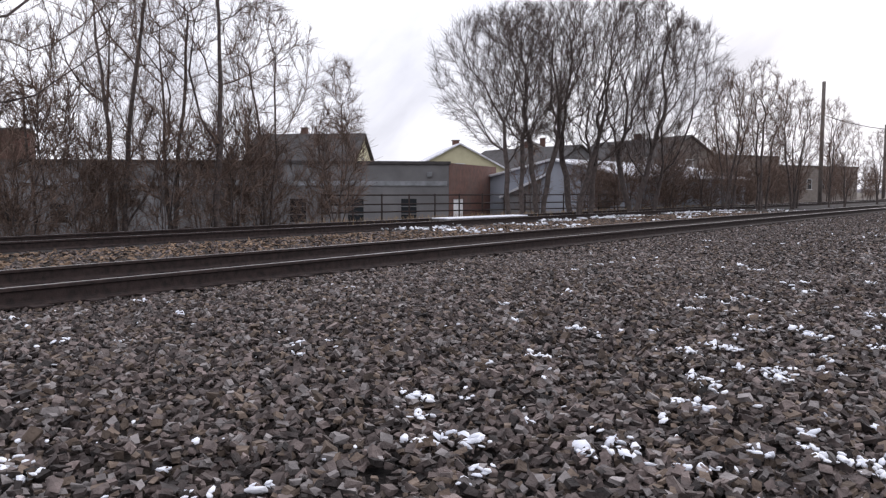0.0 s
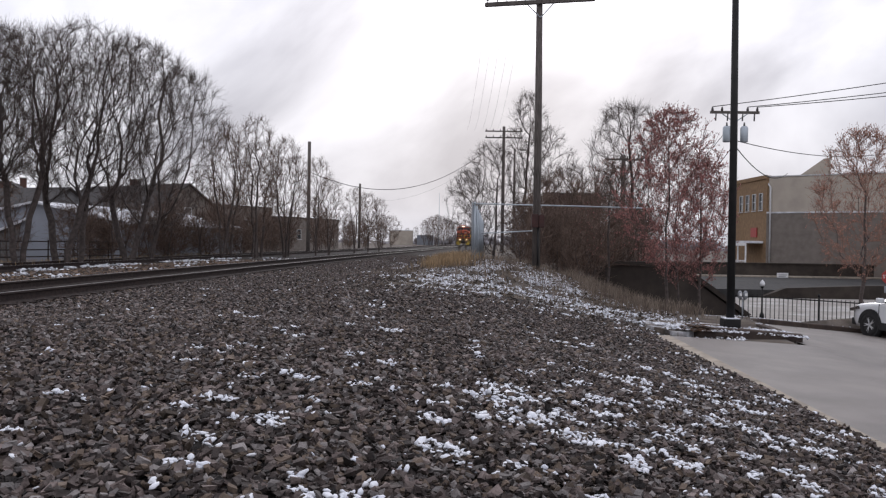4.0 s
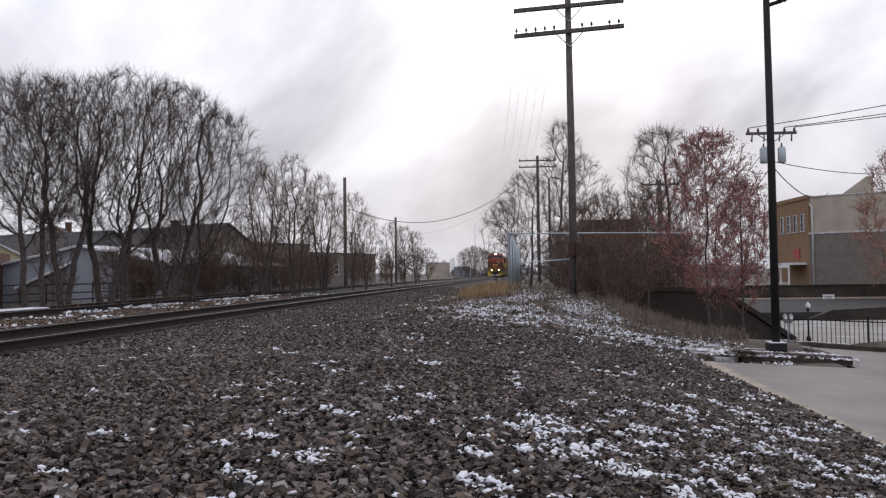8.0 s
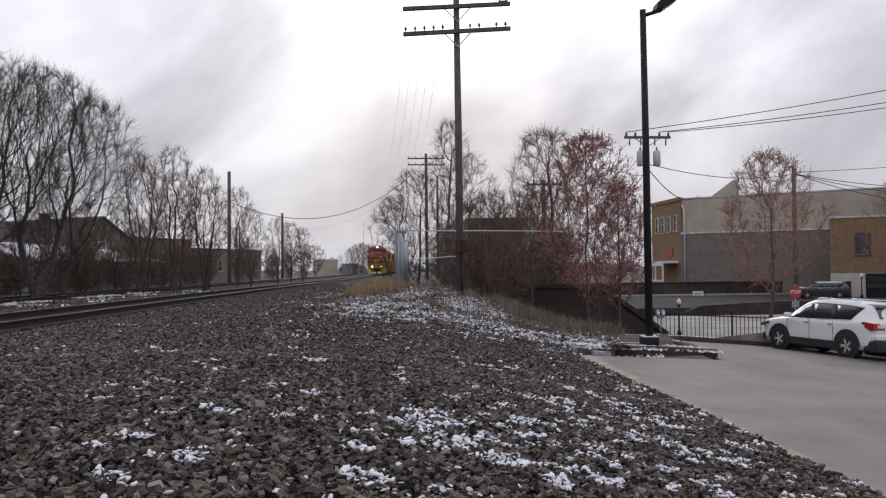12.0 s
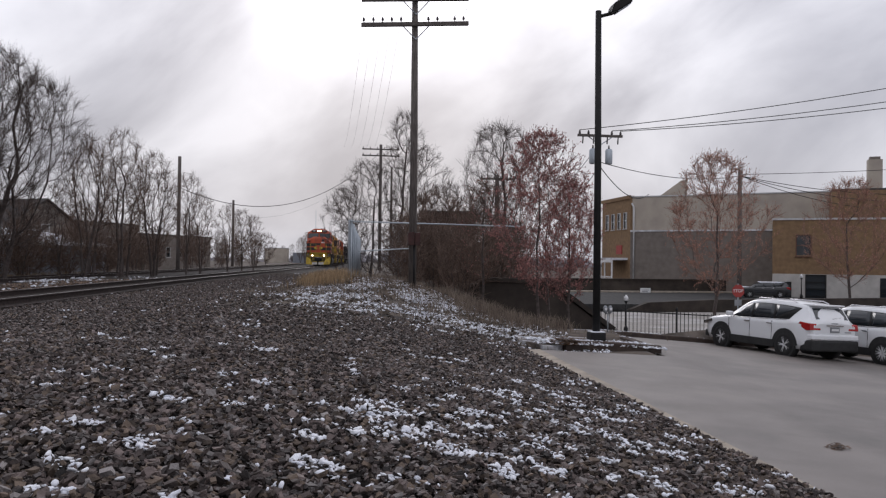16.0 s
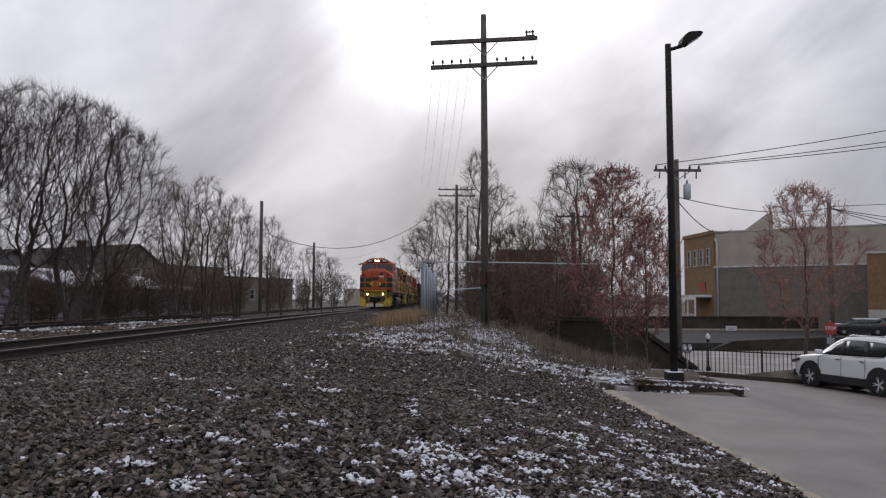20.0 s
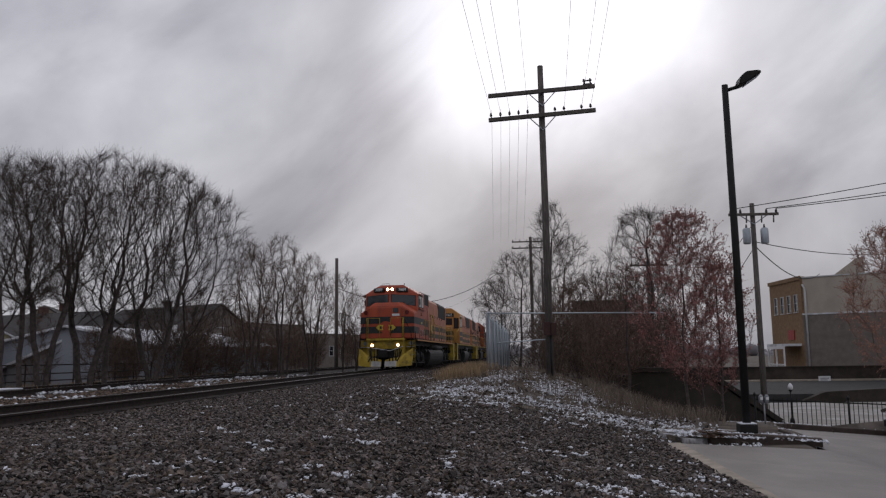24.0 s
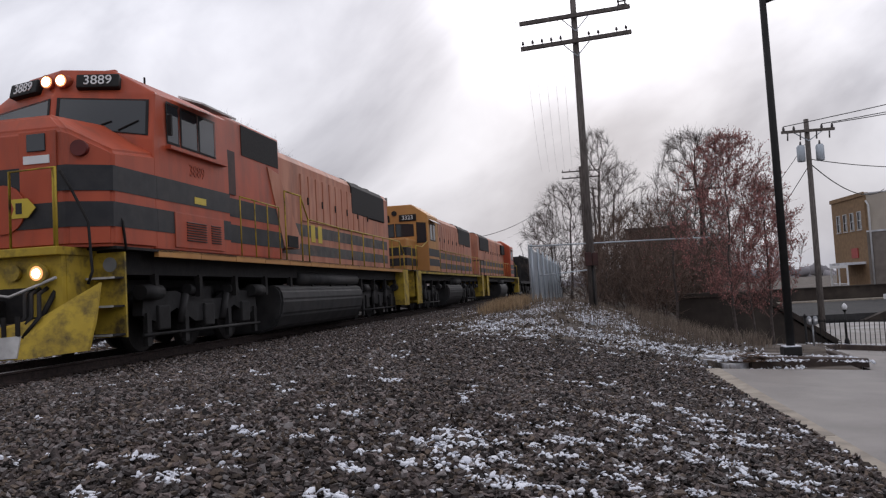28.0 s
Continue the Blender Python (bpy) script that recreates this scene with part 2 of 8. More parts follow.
def tube(bm, points, radii, n=8, cap=True, mi=0):
    """A round tube along points with a radius at each."""
    rings = []
    pts = [Vector(p) for p in points]
    if not isinstance(radii, (list, tuple)):
        radii = [radii] * len(pts)
    up = Vector((0.31, 0.17, 0.93))
    for i, p in enumerate(pts):
        d = (pts[min(i + 1, len(pts) - 1)] - pts[max(i - 1, 0)])
        d = d.normalized() if d.length > 1e-9 else Vector((0, 0, 1))
        a = d.cross(up if abs(d.dot(up)) < 0.95 else Vector((1, 0, 0))).normalized()
        b = d.cross(a)
        rings.append([bm.verts.new(p + radii[i] * (math.cos(k * math.tau / n) * a + math.sin(k * math.tau / n) * b)) for k in range(n)])
    for r, s in zip(rings, rings[1:]):
        for k in range(n):
            f = bm.faces.new((r[k], r[(k + 1) % n], s[(k + 1) % n], s[k]))
            f.smooth, f.material_index = n > 5, mi
    if cap and n > 2:
        bm.faces.new(rings[0][::-1]).material_index = mi
        bm.faces.new(rings[-1]).material_index = mi
    return bm


def tb(points, radii, n=8):
    return tube(bmesh.new(), points, radii, n)


def prism(bm, profile, axis, a, b, mi=0):
    """Extrudes a closed 2D profile along an axis from a to b."""
    def put(p, s):
        return {"x": (s, p[0], p[1]), "y": (p[0], s, p[1]), "z": (p[0], p[1], s)}[axis]
    A = [bm.verts.new(put(p, a)) for p in profile]
    B = [bm.verts.new(put(p, b)) for p in profile]
    n = len(profile)
    for i in range(n):
        bm.faces.new((A[i], A[(i + 1) % n], B[(i + 1) % n], B[i])).material_index = mi
    bm.faces.new(A[::-1]).material_index = mi
    bm.faces.new(B).material_index = mi
    bmesh.ops.recalc_face_normals(bm, faces=bm.faces)
    return bm


def quad_mesh(name, verts, faces, mats, indices=None, smooth=False):
    """A mesh object from numpy arrays of vertices and equal-sized faces."""
    verts, faces = np.asarray(verts, dtype=np.float32), np.asarray(faces, dtype=np.int32)
    me = bpy.data.meshes.new(name)
    k = faces.shape[1]
    me.vertices.add(len(verts)); me.vertices.foreach_set("co", verts.ravel())
    me.loops.add(faces.size); me.loops.foreach_set("vertex_index", faces.ravel())
    me.polygons.add(len(faces))
    me.polygons.foreach_set("loop_start", np.arange(0, faces.size, k, dtype=np.int32))
    me.polygons.foreach_set("loop_total", np.full(len(faces), k, dtype=np.int32))
    for m in mats:
        me.materials.append(m)
    if indices is not None:
        me.polygons.foreach_set("material_index", np.asarray(indices, dtype=np.int32))
    me.polygons.foreach_set("use_smooth", np.full(len(faces), smooth))
    me.update(calc_edges=True)
    me.validate()
    return new(name, me)


# ---- the lie of the land ----
def sstep(a, b, v):
    t = np.clip((v - a) / (b - a), 0, 1)
    return t * t * (3 - 2 * t)


CURVE_Y = np.arange(-60.0, 330.0, 1.0)
CURVE_SLOPE = np.interp(CURVE_Y, [-60, 0, 70, 115, 330], [0.022, 0.022, 0.064, 0.036, 0.036])
CURVE_X = np.concatenate([[0], np.cumsum((CURVE_SLOPE[1:] + CURVE_SLOPE[:-1]) / 2)])
CURVE_X += -7.2 - CURVE_X[60]


def near_rail_x(y):
    """The line of the main track's nearer rail: a gentle bend to the right, then straight."""
    return np.interp(y, CURVE_Y, CURVE_X)


def track_x(y):
    return near_rail_x(y) - 0.805


def lot_z(x, y):
    return -0.70 - 0.05 * (x - 5.45) - 0.03 * np.maximum(0, x - 6.5) + 0.015 * (np.minimum(y, 16) - 15.8) - 0.022 * np.maximum(0, y - 16)


def lot_edge(x):
    return np.where(x < 6.6, 15.0, np.minimum(16.0 + 5.5 * (x - 6.7), 21.6))


def height(x, y):
    """Ground height at x, y (arrays)."""
    x, y = np.asarray(x, dtype=float), np.asarray(y, dtype=float)
    rx = near_rail_x(y)
    # ballast: level at the track, a low swell, then down towards the paved lot
    z = 0.10 * sstep(rx + 0.6, rx + 4.0, x)
    z = z - 0.012 * np.exp(-((x - rx - 0.3) / 0.45) ** 2)
    z = z - 0.02 - (0.80) * sstep(-1.6, 5.0, x - 0.012 * (y - 8)) * (1 - sstep(24, 40, y))
    # knoll with the pole and the steel cabinet
    z = z + 0.75 * np.exp(-(((x - 2.2) / 2.4) ** 2 + ((y - 23.0) / 3.6) ** 2)) + 0.14 * np.exp(-(((x - 0.8) / 1.6) ** 2 + ((y - 27.0) / 4) ** 2))
    z = z + 0.15 * np.exp(-(((x + 0.3) / 1.8) ** 2 + ((y - 24.0) / 5.0) ** 2))
    # cut with the lower street to the right
    cut = sstep(4.6, 8.6, x - 0.05 * (y - 22)) * sstep(20.5, 25.0, y - 0.25 * np.clip(x - 7, 0, 8))
    street = -3.6 + 0.075 * (np.clip(y, 40, 75) - 40)
    z = z * (1 - cut) + street * cut
    # land beyond the second track falls away
    left = 1 - sstep(-22.0, -17.5, x - 0.02 * y)
    fall = left * (1 - sstep(60, 140, y))
    z = z * (1 - fall) - 2.2 * fall
    return z


def height1(x, y):
    return float(height(np.array([x]), np.array([y]))[0])


def axis_points(spans):
    out = []
    for a, b, step in spans:
        out += list(np.arange(a, b, step))
    return np.array(out + [spans[-1][1]])


def in_lot(x, y):
    return (y > -40) & ((x > 3.75) & (y < 15.0) | (x > 6.5) & (y < lot_edge(x)))


def make_ground():
    xs = axis_points([(-2500, -300, 220), (-300, -60, 20), (-60, -24, 2.0), (-24, 10, 0.35), (10, 60, 1.5), (60, 300, 24), (300, 2500, 220)])
    ys = axis_points([(-2500, -300, 220), (-300, -40, 26), (-40, -4, 1.5), (-4, 34, 0.35), (34, 80, 1.0), (80, 320, 8), (320, 4000, 230)])
    gx, gy = np.meshgrid(xs, ys)
    gz = height(gx, gy)
    gz = np.where(in_lot(gx, gy), np.minimum(gz, lot_z(gx, gy) - 0.12), gz)
    rough = np.array([noise.noise(Vector((a * 1.3, b * 1.3, 0))) for a, b in zip(gx.ravel(), gy.ravel())]).reshape(gx.shape)
    bed = (gx > near_rail_x(gy) - 0.9) & (gx < 3.9) & (gy < 17)
    gz = gz + 0.03 * rough - 0.03 - 0.02 * bed
    v = np.stack([gx, gy, gz], -1).reshape(-1, 3)
    nx, ny = len(xs), len(ys)
    i = np.arange((ny - 1) * (nx - 1))
    r, c = i // (nx - 1), i % (nx - 1)
    q = np.stack([r * nx + c, r * nx + c + 1, (r + 1) * nx + c + 1, (r + 1) * nx + c], -1)
    cx, cy = gx.ravel()[q].mean(1), gy.ravel()[q].mean(1)
    rx = near_rail_x(cy)
    # ground between the stones takes the colour with the gap shade painted in
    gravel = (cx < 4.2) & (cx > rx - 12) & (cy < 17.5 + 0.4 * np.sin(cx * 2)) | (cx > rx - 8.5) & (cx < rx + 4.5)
    ob = quad_mesh("ground", v, q, [M_DIRT, M_SHADEGRAVEL], gravel.astype(int), True)
    return tagged(ob, "gravel and bare earth under thin patches of snow", "ground", kind="structure")


ground = make_ground()



# ---- ballast stones and snow ----
def stone_shapes(n, faces, rng):
    """n rough stone shapes from a low icosphere; returns unit vertices and triangles."""
    bm = bmesh.new()
    bmesh.ops.create_icosphere(bm, subdivisions=1, radius=1.0)
    base = np.array([v.co[:] for v in bm.verts])
    tri = np.array([[v.index for v in f.verts] for f in bm.faces])
    bm.free()
    if faces == 12:
        base = np.array([(x, y, z) for x in (-0.75, 0.75) for y in (-0.75, 0.75) for z in (-0.75, 0.75)])
        tri = np.array([(0, 1, 3), (0, 3, 2), (4, 6, 7), (4, 7, 5), (0, 4, 5), (0, 5, 1), (2, 3, 7), (2, 7, 6), (0, 2, 6), (0, 6, 4), (1, 5, 7), (1, 7, 3)])
    if faces == 8:
        base = np.array([(1, 0, 0), (0, 1, 0), (-1, 0, 0), (0, -1, 0), (0, 0, 1), (0, 0, -1)], dtype=float)
        tri = np.array([(0, 1, 4), (1, 2, 4), (2, 3, 4), (3, 0, 4), (1, 0, 5), (2, 1, 5), (3, 2, 5), (0, 3, 5)])
    out = []
    for _ in range(n):
        if faces == 20:                                     # soft clump
            s = rng.uniform(0.8, 1.2, (len(base), 1)) * base
        else:
            s = rng.uniform(0.62, 1.3, (len(base), 1)) * base + rng.normal(0, 0.12, base.shape)
        out.append(s * np.array([1.25, 0.9, 0.58]) * rng.uniform(0.85, 1.15, 3))
    return out, tri


def scatter_stones(name, px, py, pz, size, faces, rng, mats, mi=None, label="", flat=1.0):
    shapes, tri = stone_shapes(24, faces, rng)
    n = len(px)
    nv = len(shapes[0])
    which = rng.integers(0, 24, n)
    S = np.stack(shapes)[which]                                      # n, nv, 3
    az, tx, ty = rng.uniform(0, math.tau, n), rng.normal(0, 0.42, n), rng.normal(0, 0.42, n)
    S = S * size[:, None, None] * np.array([1, 1, flat])
    c, s = np.cos(tx)[:, None], np.sin(tx)[:, None]
    y, z = S[..., 1] * c - S[..., 2] * s, S[..., 1] * s + S[..., 2] * c
    S = np.stack([S[..., 0], y, z], -1)
    c, s = np.cos(ty)[:, None], np.sin(ty)[:, None]
    x, z = S[..., 0] * c + S[..., 2] * s, -S[..., 0] * s + S[..., 2] * c
    S = np.stack([x, S[..., 1], z], -1)
    c, s = np.cos(az)[:, None], np.sin(az)[:, None]
    x, y = S[..., 0] * c - S[..., 1] * s, S[..., 0] * s + S[..., 1] * c
    V = np.stack([x + px[:, None], y + py[:, None], S[..., 2] + pz[:, None]], -1).reshape(-1, 3)
    T = (tri[None] + (np.arange(n) * nv)[:, None, None]).reshape(-1, 3)
    idx = None if mi is None else np.repeat(mi, len(tri))
    ob = quad_mesh(name, V, T, mats, idx, faces == 20)
    return tagged(ob, label, "gravel", kind="stuff")


def noise2(x, y, s, o=0.0):
    return np.array([noise.noise(Vector((a * s, b * s, o))) for a, b in zip(x, y)])


def snow_amount(x, y):
    """Where the wind has left snow between the stones: a band to the right of the track."""
    band = sstep(-4.4, 0.0, x) * (1 - 0.3 * sstep(2.5, 4.2, x))
    near = 1 - 0.62 * sstep(4.6, 8.0, y - 1.6 * np.clip(x - 0.3, 0, 3)) + 0.6 * sstep(14.5, 17.0, y)
    patch = noise2(x, y, 1.3, 3.1) * 0.42 + noise2(x, y, 5.6, 7.7) * 0.8
    return band * near * 0.40 + patch - 0.64


def keep_out(px, py):
    rx = near_rail_x(py)
    rail = (np.abs(px - rx) < 0.11) | (np.abs(px - rx + 1.61) < 0.11)
    return ~rail & ~((px > 3.72) & (py < 15.1)) & ~((px > 4.3) & (py < 20))


STONES = [M_STONE, M_STONETAN, M_STONEPALE]


def kinds(rng, n):
    return rng.choice(3, n, p=(0.66, 0.20, 0.14))


def make_ballast():
    rng = np.random.default_rng(4)
    # fine field close to the camera's stand
    n = 124000
    px, py = rng.uniform(-7.6, 3.75, n), 0.1 + 9.6 * rng.random(n)
    way = np.degrees(np.arctan2(px, py))
    ok = keep_out(px, py) & (np.hypot(px, py) > 1.9) & (way > -74) & (way < 46)
    px, py = px[ok], py[ok]
    size = rng.uniform(0.0105, 0.0245, len(px)) * (1 + 0.5 * (rng.random(len(px)) < 0.08))
    pz = height(px, py) + rng.uniform(-0.034, 0.028, len(px))
    scatter_stones("ballast", px, py, pz, size, 12, rng, STONES, kinds(rng, len(px)), "loose grey-brown crushed stone ballast")
    sn = snow_amount(px, py)
    heart = (sn > 0.0) & (rng.random(len(px)) < 0.62)
    fleck = (sn > -0.30) & (rng.random(len(px)) < 0.022)
    pick = heart | fleck
    qx, qy = px[pick], py[pick]
    grow = np.where(heart[pick], rng.uniform(0.7, 1.25, pick.sum()), rng.uniform(0.35, 0.8, pick.sum()))
    scatter_stones("snow_clumps", qx, qy, height(qx, qy) + rng.uniform(0.016, 0.032, len(qx)), size[pick] * grow, 20, rng, [M_SNOW], None,
                   "patchy wet snow lying on the ballast stones", 0.62)
    # coarser field further along the line
    n = 124000
    py = 9.2 + 50 * rng.random(n) ** 1.85
    px = near_rail_x(py) - 1.0 + (rng.random(n)) * (4.6 + 7.2 - 0.0 * py)
    lim = np.where(py < 17, 3.75, np.maximum(near_rail_x(py) + 5.0, -1.6 + 0.5 * np.sin(py * 1.7)))
    ok = keep_out(px, py) & (px < lim)
    px, py = px[ok], py[ok]
    size = rng.uniform(0.018, 0.038, len(px))
    pz = height(px, py) + rng.uniform(-0.026, 0.03, len(px))
    scatter_stones("ballast", px, py, pz, size, 8, rng, STONES, kinds(rng, len(px)), "loose grey-brown crushed stone ballast along the track")
    sn = snow_amount(px, py)
    pick = (sn > 0.05) & (rng.random(len(px)) < 0.45) | (sn > -0.25) & (rng.random(len(px)) < 0.012)
    scatter_stones("snow_clumps", px[pick], py[pick], height(px[pick], py[pick]) + 0.034, size[pick] * 0.8, 20, rng, [M_SNOW], None,
                   "patchy wet snow lying on the ballast stones", 0.75)

    # plainer stones behind and beside the camera's stand
    n = 12000
    px, py = rng.uniform(-7.6, 3.7, n), rng.uniform(-9, 4, n)
    way = np.degrees(np.arctan2(px, py))
    ok = keep_out(px, py) & ((np.hypot(px, py) <= 1.95) | (way < -73) | (way > 45) | (py < 0.1))
    px, py = px[ok], py[ok]
    pz = height(px, py) + rng.uniform(-0.03, 0.012, len(px))
    scatter_stones("ballast", px, py, pz, rng.uniform(0.022, 0.042, len(px)), 8, rng, STONES, kinds(rng, len(px)),
                   "loose grey-brown crushed stone ballast")


make_ballast()


# ---- track ----
def rail_profile():
    return [(-0.07, 0.0), (0.07, 0.0), (0.07, 0.012), (0.014, 0.035), (0.009, 0.05), (0.009, 0.135), (0.036, 0.148), (0.036, 0.172),
            (0.028, 0.18), (-0.028, 0.18), (-0.036, 0.172), (-0.036, 0.148), (-0.009, 0.135), (-0.009, 0.05), (-0.014, 0.035), (-0.07, 0.012)]


def sweep_rail(name, offset, ys, fx, z, parent):
    """A rail along x = fx(y) + offset; its worn head is bright."""
    prof = rail_profile()
    bm = bmesh.new()
    rings = []
    for y in ys:
        x = float(fx(np.array([y]))[0]) + offset
        rings.append([bm.verts.new((x + a, y, z + b)) for a, b in prof])
    n = len(prof)
    for r, s in zip(rings, rings[1:]):
        for k in range(n):
            f = bm.faces.new((r[k], s[k], s[(k + 1) % n], r[(k + 1) % n]))
            f.material_index = 1 if k in (8, 9) else 0
    bmesh.ops.recalc_face_normals(bm, faces=bm.faces)
    return part(name, bm, [M_RAIL, M_RAILTOP], parent)


def make_track(name, fx, ys, z, tie_range, step, label):
    t = thing(name, label=label, category="railway track", kind="structure")
    for off in (0.805, -0.805):
        sweep_rail("rail", off, ys, fx, z, t)
    bm = bx(-1.45, 1.45, -0.125, 0.125, -0.19, -0.005, bevel=0.012)
    first = part("tie", bm, M_TIE, t)
    plate = bx(-0.19, 0.19, -0.09, 0.09, -0.004, 0.012)
    pl = part("tie_plate", plate, M_RAIL, t)
    rng = random.Random(3)
    k = 0
    y = tie_range[0]
    while y < tie_range[1]:
        x = float(fx(np.array([y]))[0])
        m = pose(x, y, z - 0.03 + rng.uniform(-0.012, 0.0), 0, 0, rng.uniform(-1.2, 1.2))
        o = first if k == 0 else share("tie", first, t, m)
        if k == 0:
            first.matrix_local = m
        if abs(y - 14) < 16:
            for off in (0.805, -0.805):
                mm = pose(x + off, y, z)
                if k == 0 and off > 0:
                    pl.matrix_local = mm
                else:
                    share("tie_plate", pl, t, mm)
        k += 1
        y += step
    return t


def track2_x(y):
    return near_rail_x(y) - 7.9


YS = axis_points([(-60, 0, 12.0), (0, 60, 2.0), (60, 300, 8.0)])
make_track("railway_track", track_x, YS, 0.0, (-4, 70), 0.53, "main line track of rusty steel rails on timber ties in ballast")
make_track("railway_siding", track2_x, YS, -0.05, (-2, 60), 0.62, "older second track half sunk in gravel and leaves")



# ---- trees ----
def tube_arrays(branches, sides):
    V, F = [], []
    n0 = 0
    ang = np.arange(sides) * math.tau / sides
    for P, rr in branches:
        d = np.gradient(P, axis=0)
        d /= np.linalg.norm(d, axis=1)[:, None] + 1e-9
        ref = np.where(np.abs(d[:, 2:3]) > 0.9, np.array([[1.0, 0, 0]]), np.array([[0, 0, 1.0]]))
        a = np.cross(d, ref); a /= np.linalg.norm(a, axis=1)[:, None] + 1e-9
        b = np.cross(d, a)
        ring = P[:, None] + np.array(rr)[:, None, None] * (np.cos(ang)[None, :, None] * a[:, None] + np.sin(ang)[None, :, None] * b[:, None])
        V.append(ring.reshape(-1, 3))
        k = len(P)
        i = np.arange(k - 1)[:, None] * sides + np.arange(sides)[None]
        j = np.arange(k - 1)[:, None] * sides + (np.arange(sides)[None] + 1) % sides
        F.append((np.stack([i, j, j + sides, i + sides], -1).reshape(-1, 4)) + n0)
        n0 += k * sides
    return np.concatenate(V), np.concatenate(F)


def twig_arrays(a, b, ra, rb):
    """Thin three-sided twigs from the points a to the points b."""
    d = b - a
    d = d / (np.linalg.norm(d, axis=1)[:, None] + 1e-9)
    ref = np.where(np.abs(d[:, 2:3]) > 0.9, np.array([[1.0, 0, 0]]), np.array([[0, 0, 1.0]]))
    u = np.cross(d, ref); u /= np.linalg.norm(u, axis=1)[:, None] + 1e-9
    w = np.cross(d, u)
    ang = np.arange(3) * math.tau / 3
    off = np.cos(ang)[None, :, None] * u[:, None] + np.sin(ang)[None, :, None] * w[:, None]
    V = np.concatenate([a[:, None] + ra * off, b[:, None] + rb * off], 1).reshape(-1, 3)
    k = (np.arange(len(a)) * 6)[:, None, None]
    F = (k + np.array([[0, 1, 4, 3], [1, 2, 5, 4], [2, 0, 3, 5]])[None]).reshape(-1, 4)
    return V, F


def crown_points(rng, n, hw, z0, z1, widest, ctr, flat_top):
    """Points in a crown: narrow at the fork, broadest at the share `widest` of its height, domed above."""
    f = rng.random(n) ** 0.8
    w = np.where(f < widest, 0.2 + 0.8 * (f / widest) ** 0.55, np.sqrt(np.clip(1 - (np.maximum(f - widest, 0) / (1.02 - widest)) ** flat_top, 0, 1)))
    a = rng.uniform(0, math.tau, n)
    bump = 1 + 0.10 * np.sin(3 * a + rng.uniform(0, 6)) + 0.08 * np.sin(5 * a + 7 * f)
    r = hw * w * bump * rng.random(n) ** 0.36
    lean = ctr * f[:, None] ** 0.8
    return np.stack([r * np.cos(a) + lean[:, 0], r * np.sin(a) + lean[:, 1], z0 + (z1 - z0) * f], -1)


def spread_tree(rng, pts, trunks, reach):
    """Joins crown points to the trunks, each by the shortest way that stays direct from the root. Returns nodes, parents."""
    P, par, path = [], [], []
    for tr in trunks:
        for k, p in enumerate(tr):
            P.append(p); par.append(len(P) - 2 if k else -1)
            path.append(path[-1] + np.linalg.norm(p - tr[k - 1]) if k else 0.0)
    first = [j for j in range(len(P)) if par[j] >= 0]
    n = len(pts)
    D = np.linalg.norm(pts[:, None] - np.array([P[j] for j in first])[None], axis=2)
    C = D + reach * np.array([path[j] for j in first])[None]
    best, who = C.min(1), np.array(first)[C.argmin(1)]
    todo = np.ones(n, bool)
    for _ in range(n):
        i = int(np.argmin(np.where(todo, best, 1e9)))
        todo[i] = False
        q, j = pts[i], who[i]
        L = path[j] + np.linalg.norm(q - P[j])
        P.append(q); par.append(int(j)); path.append(L)
        c = np.linalg.norm(pts - q, axis=1) + reach * L
        up = c < best
        best[up] = c[up]; who[up] = len(P) - 1
    return np.array(P), np.array(par)


GROWN = {}


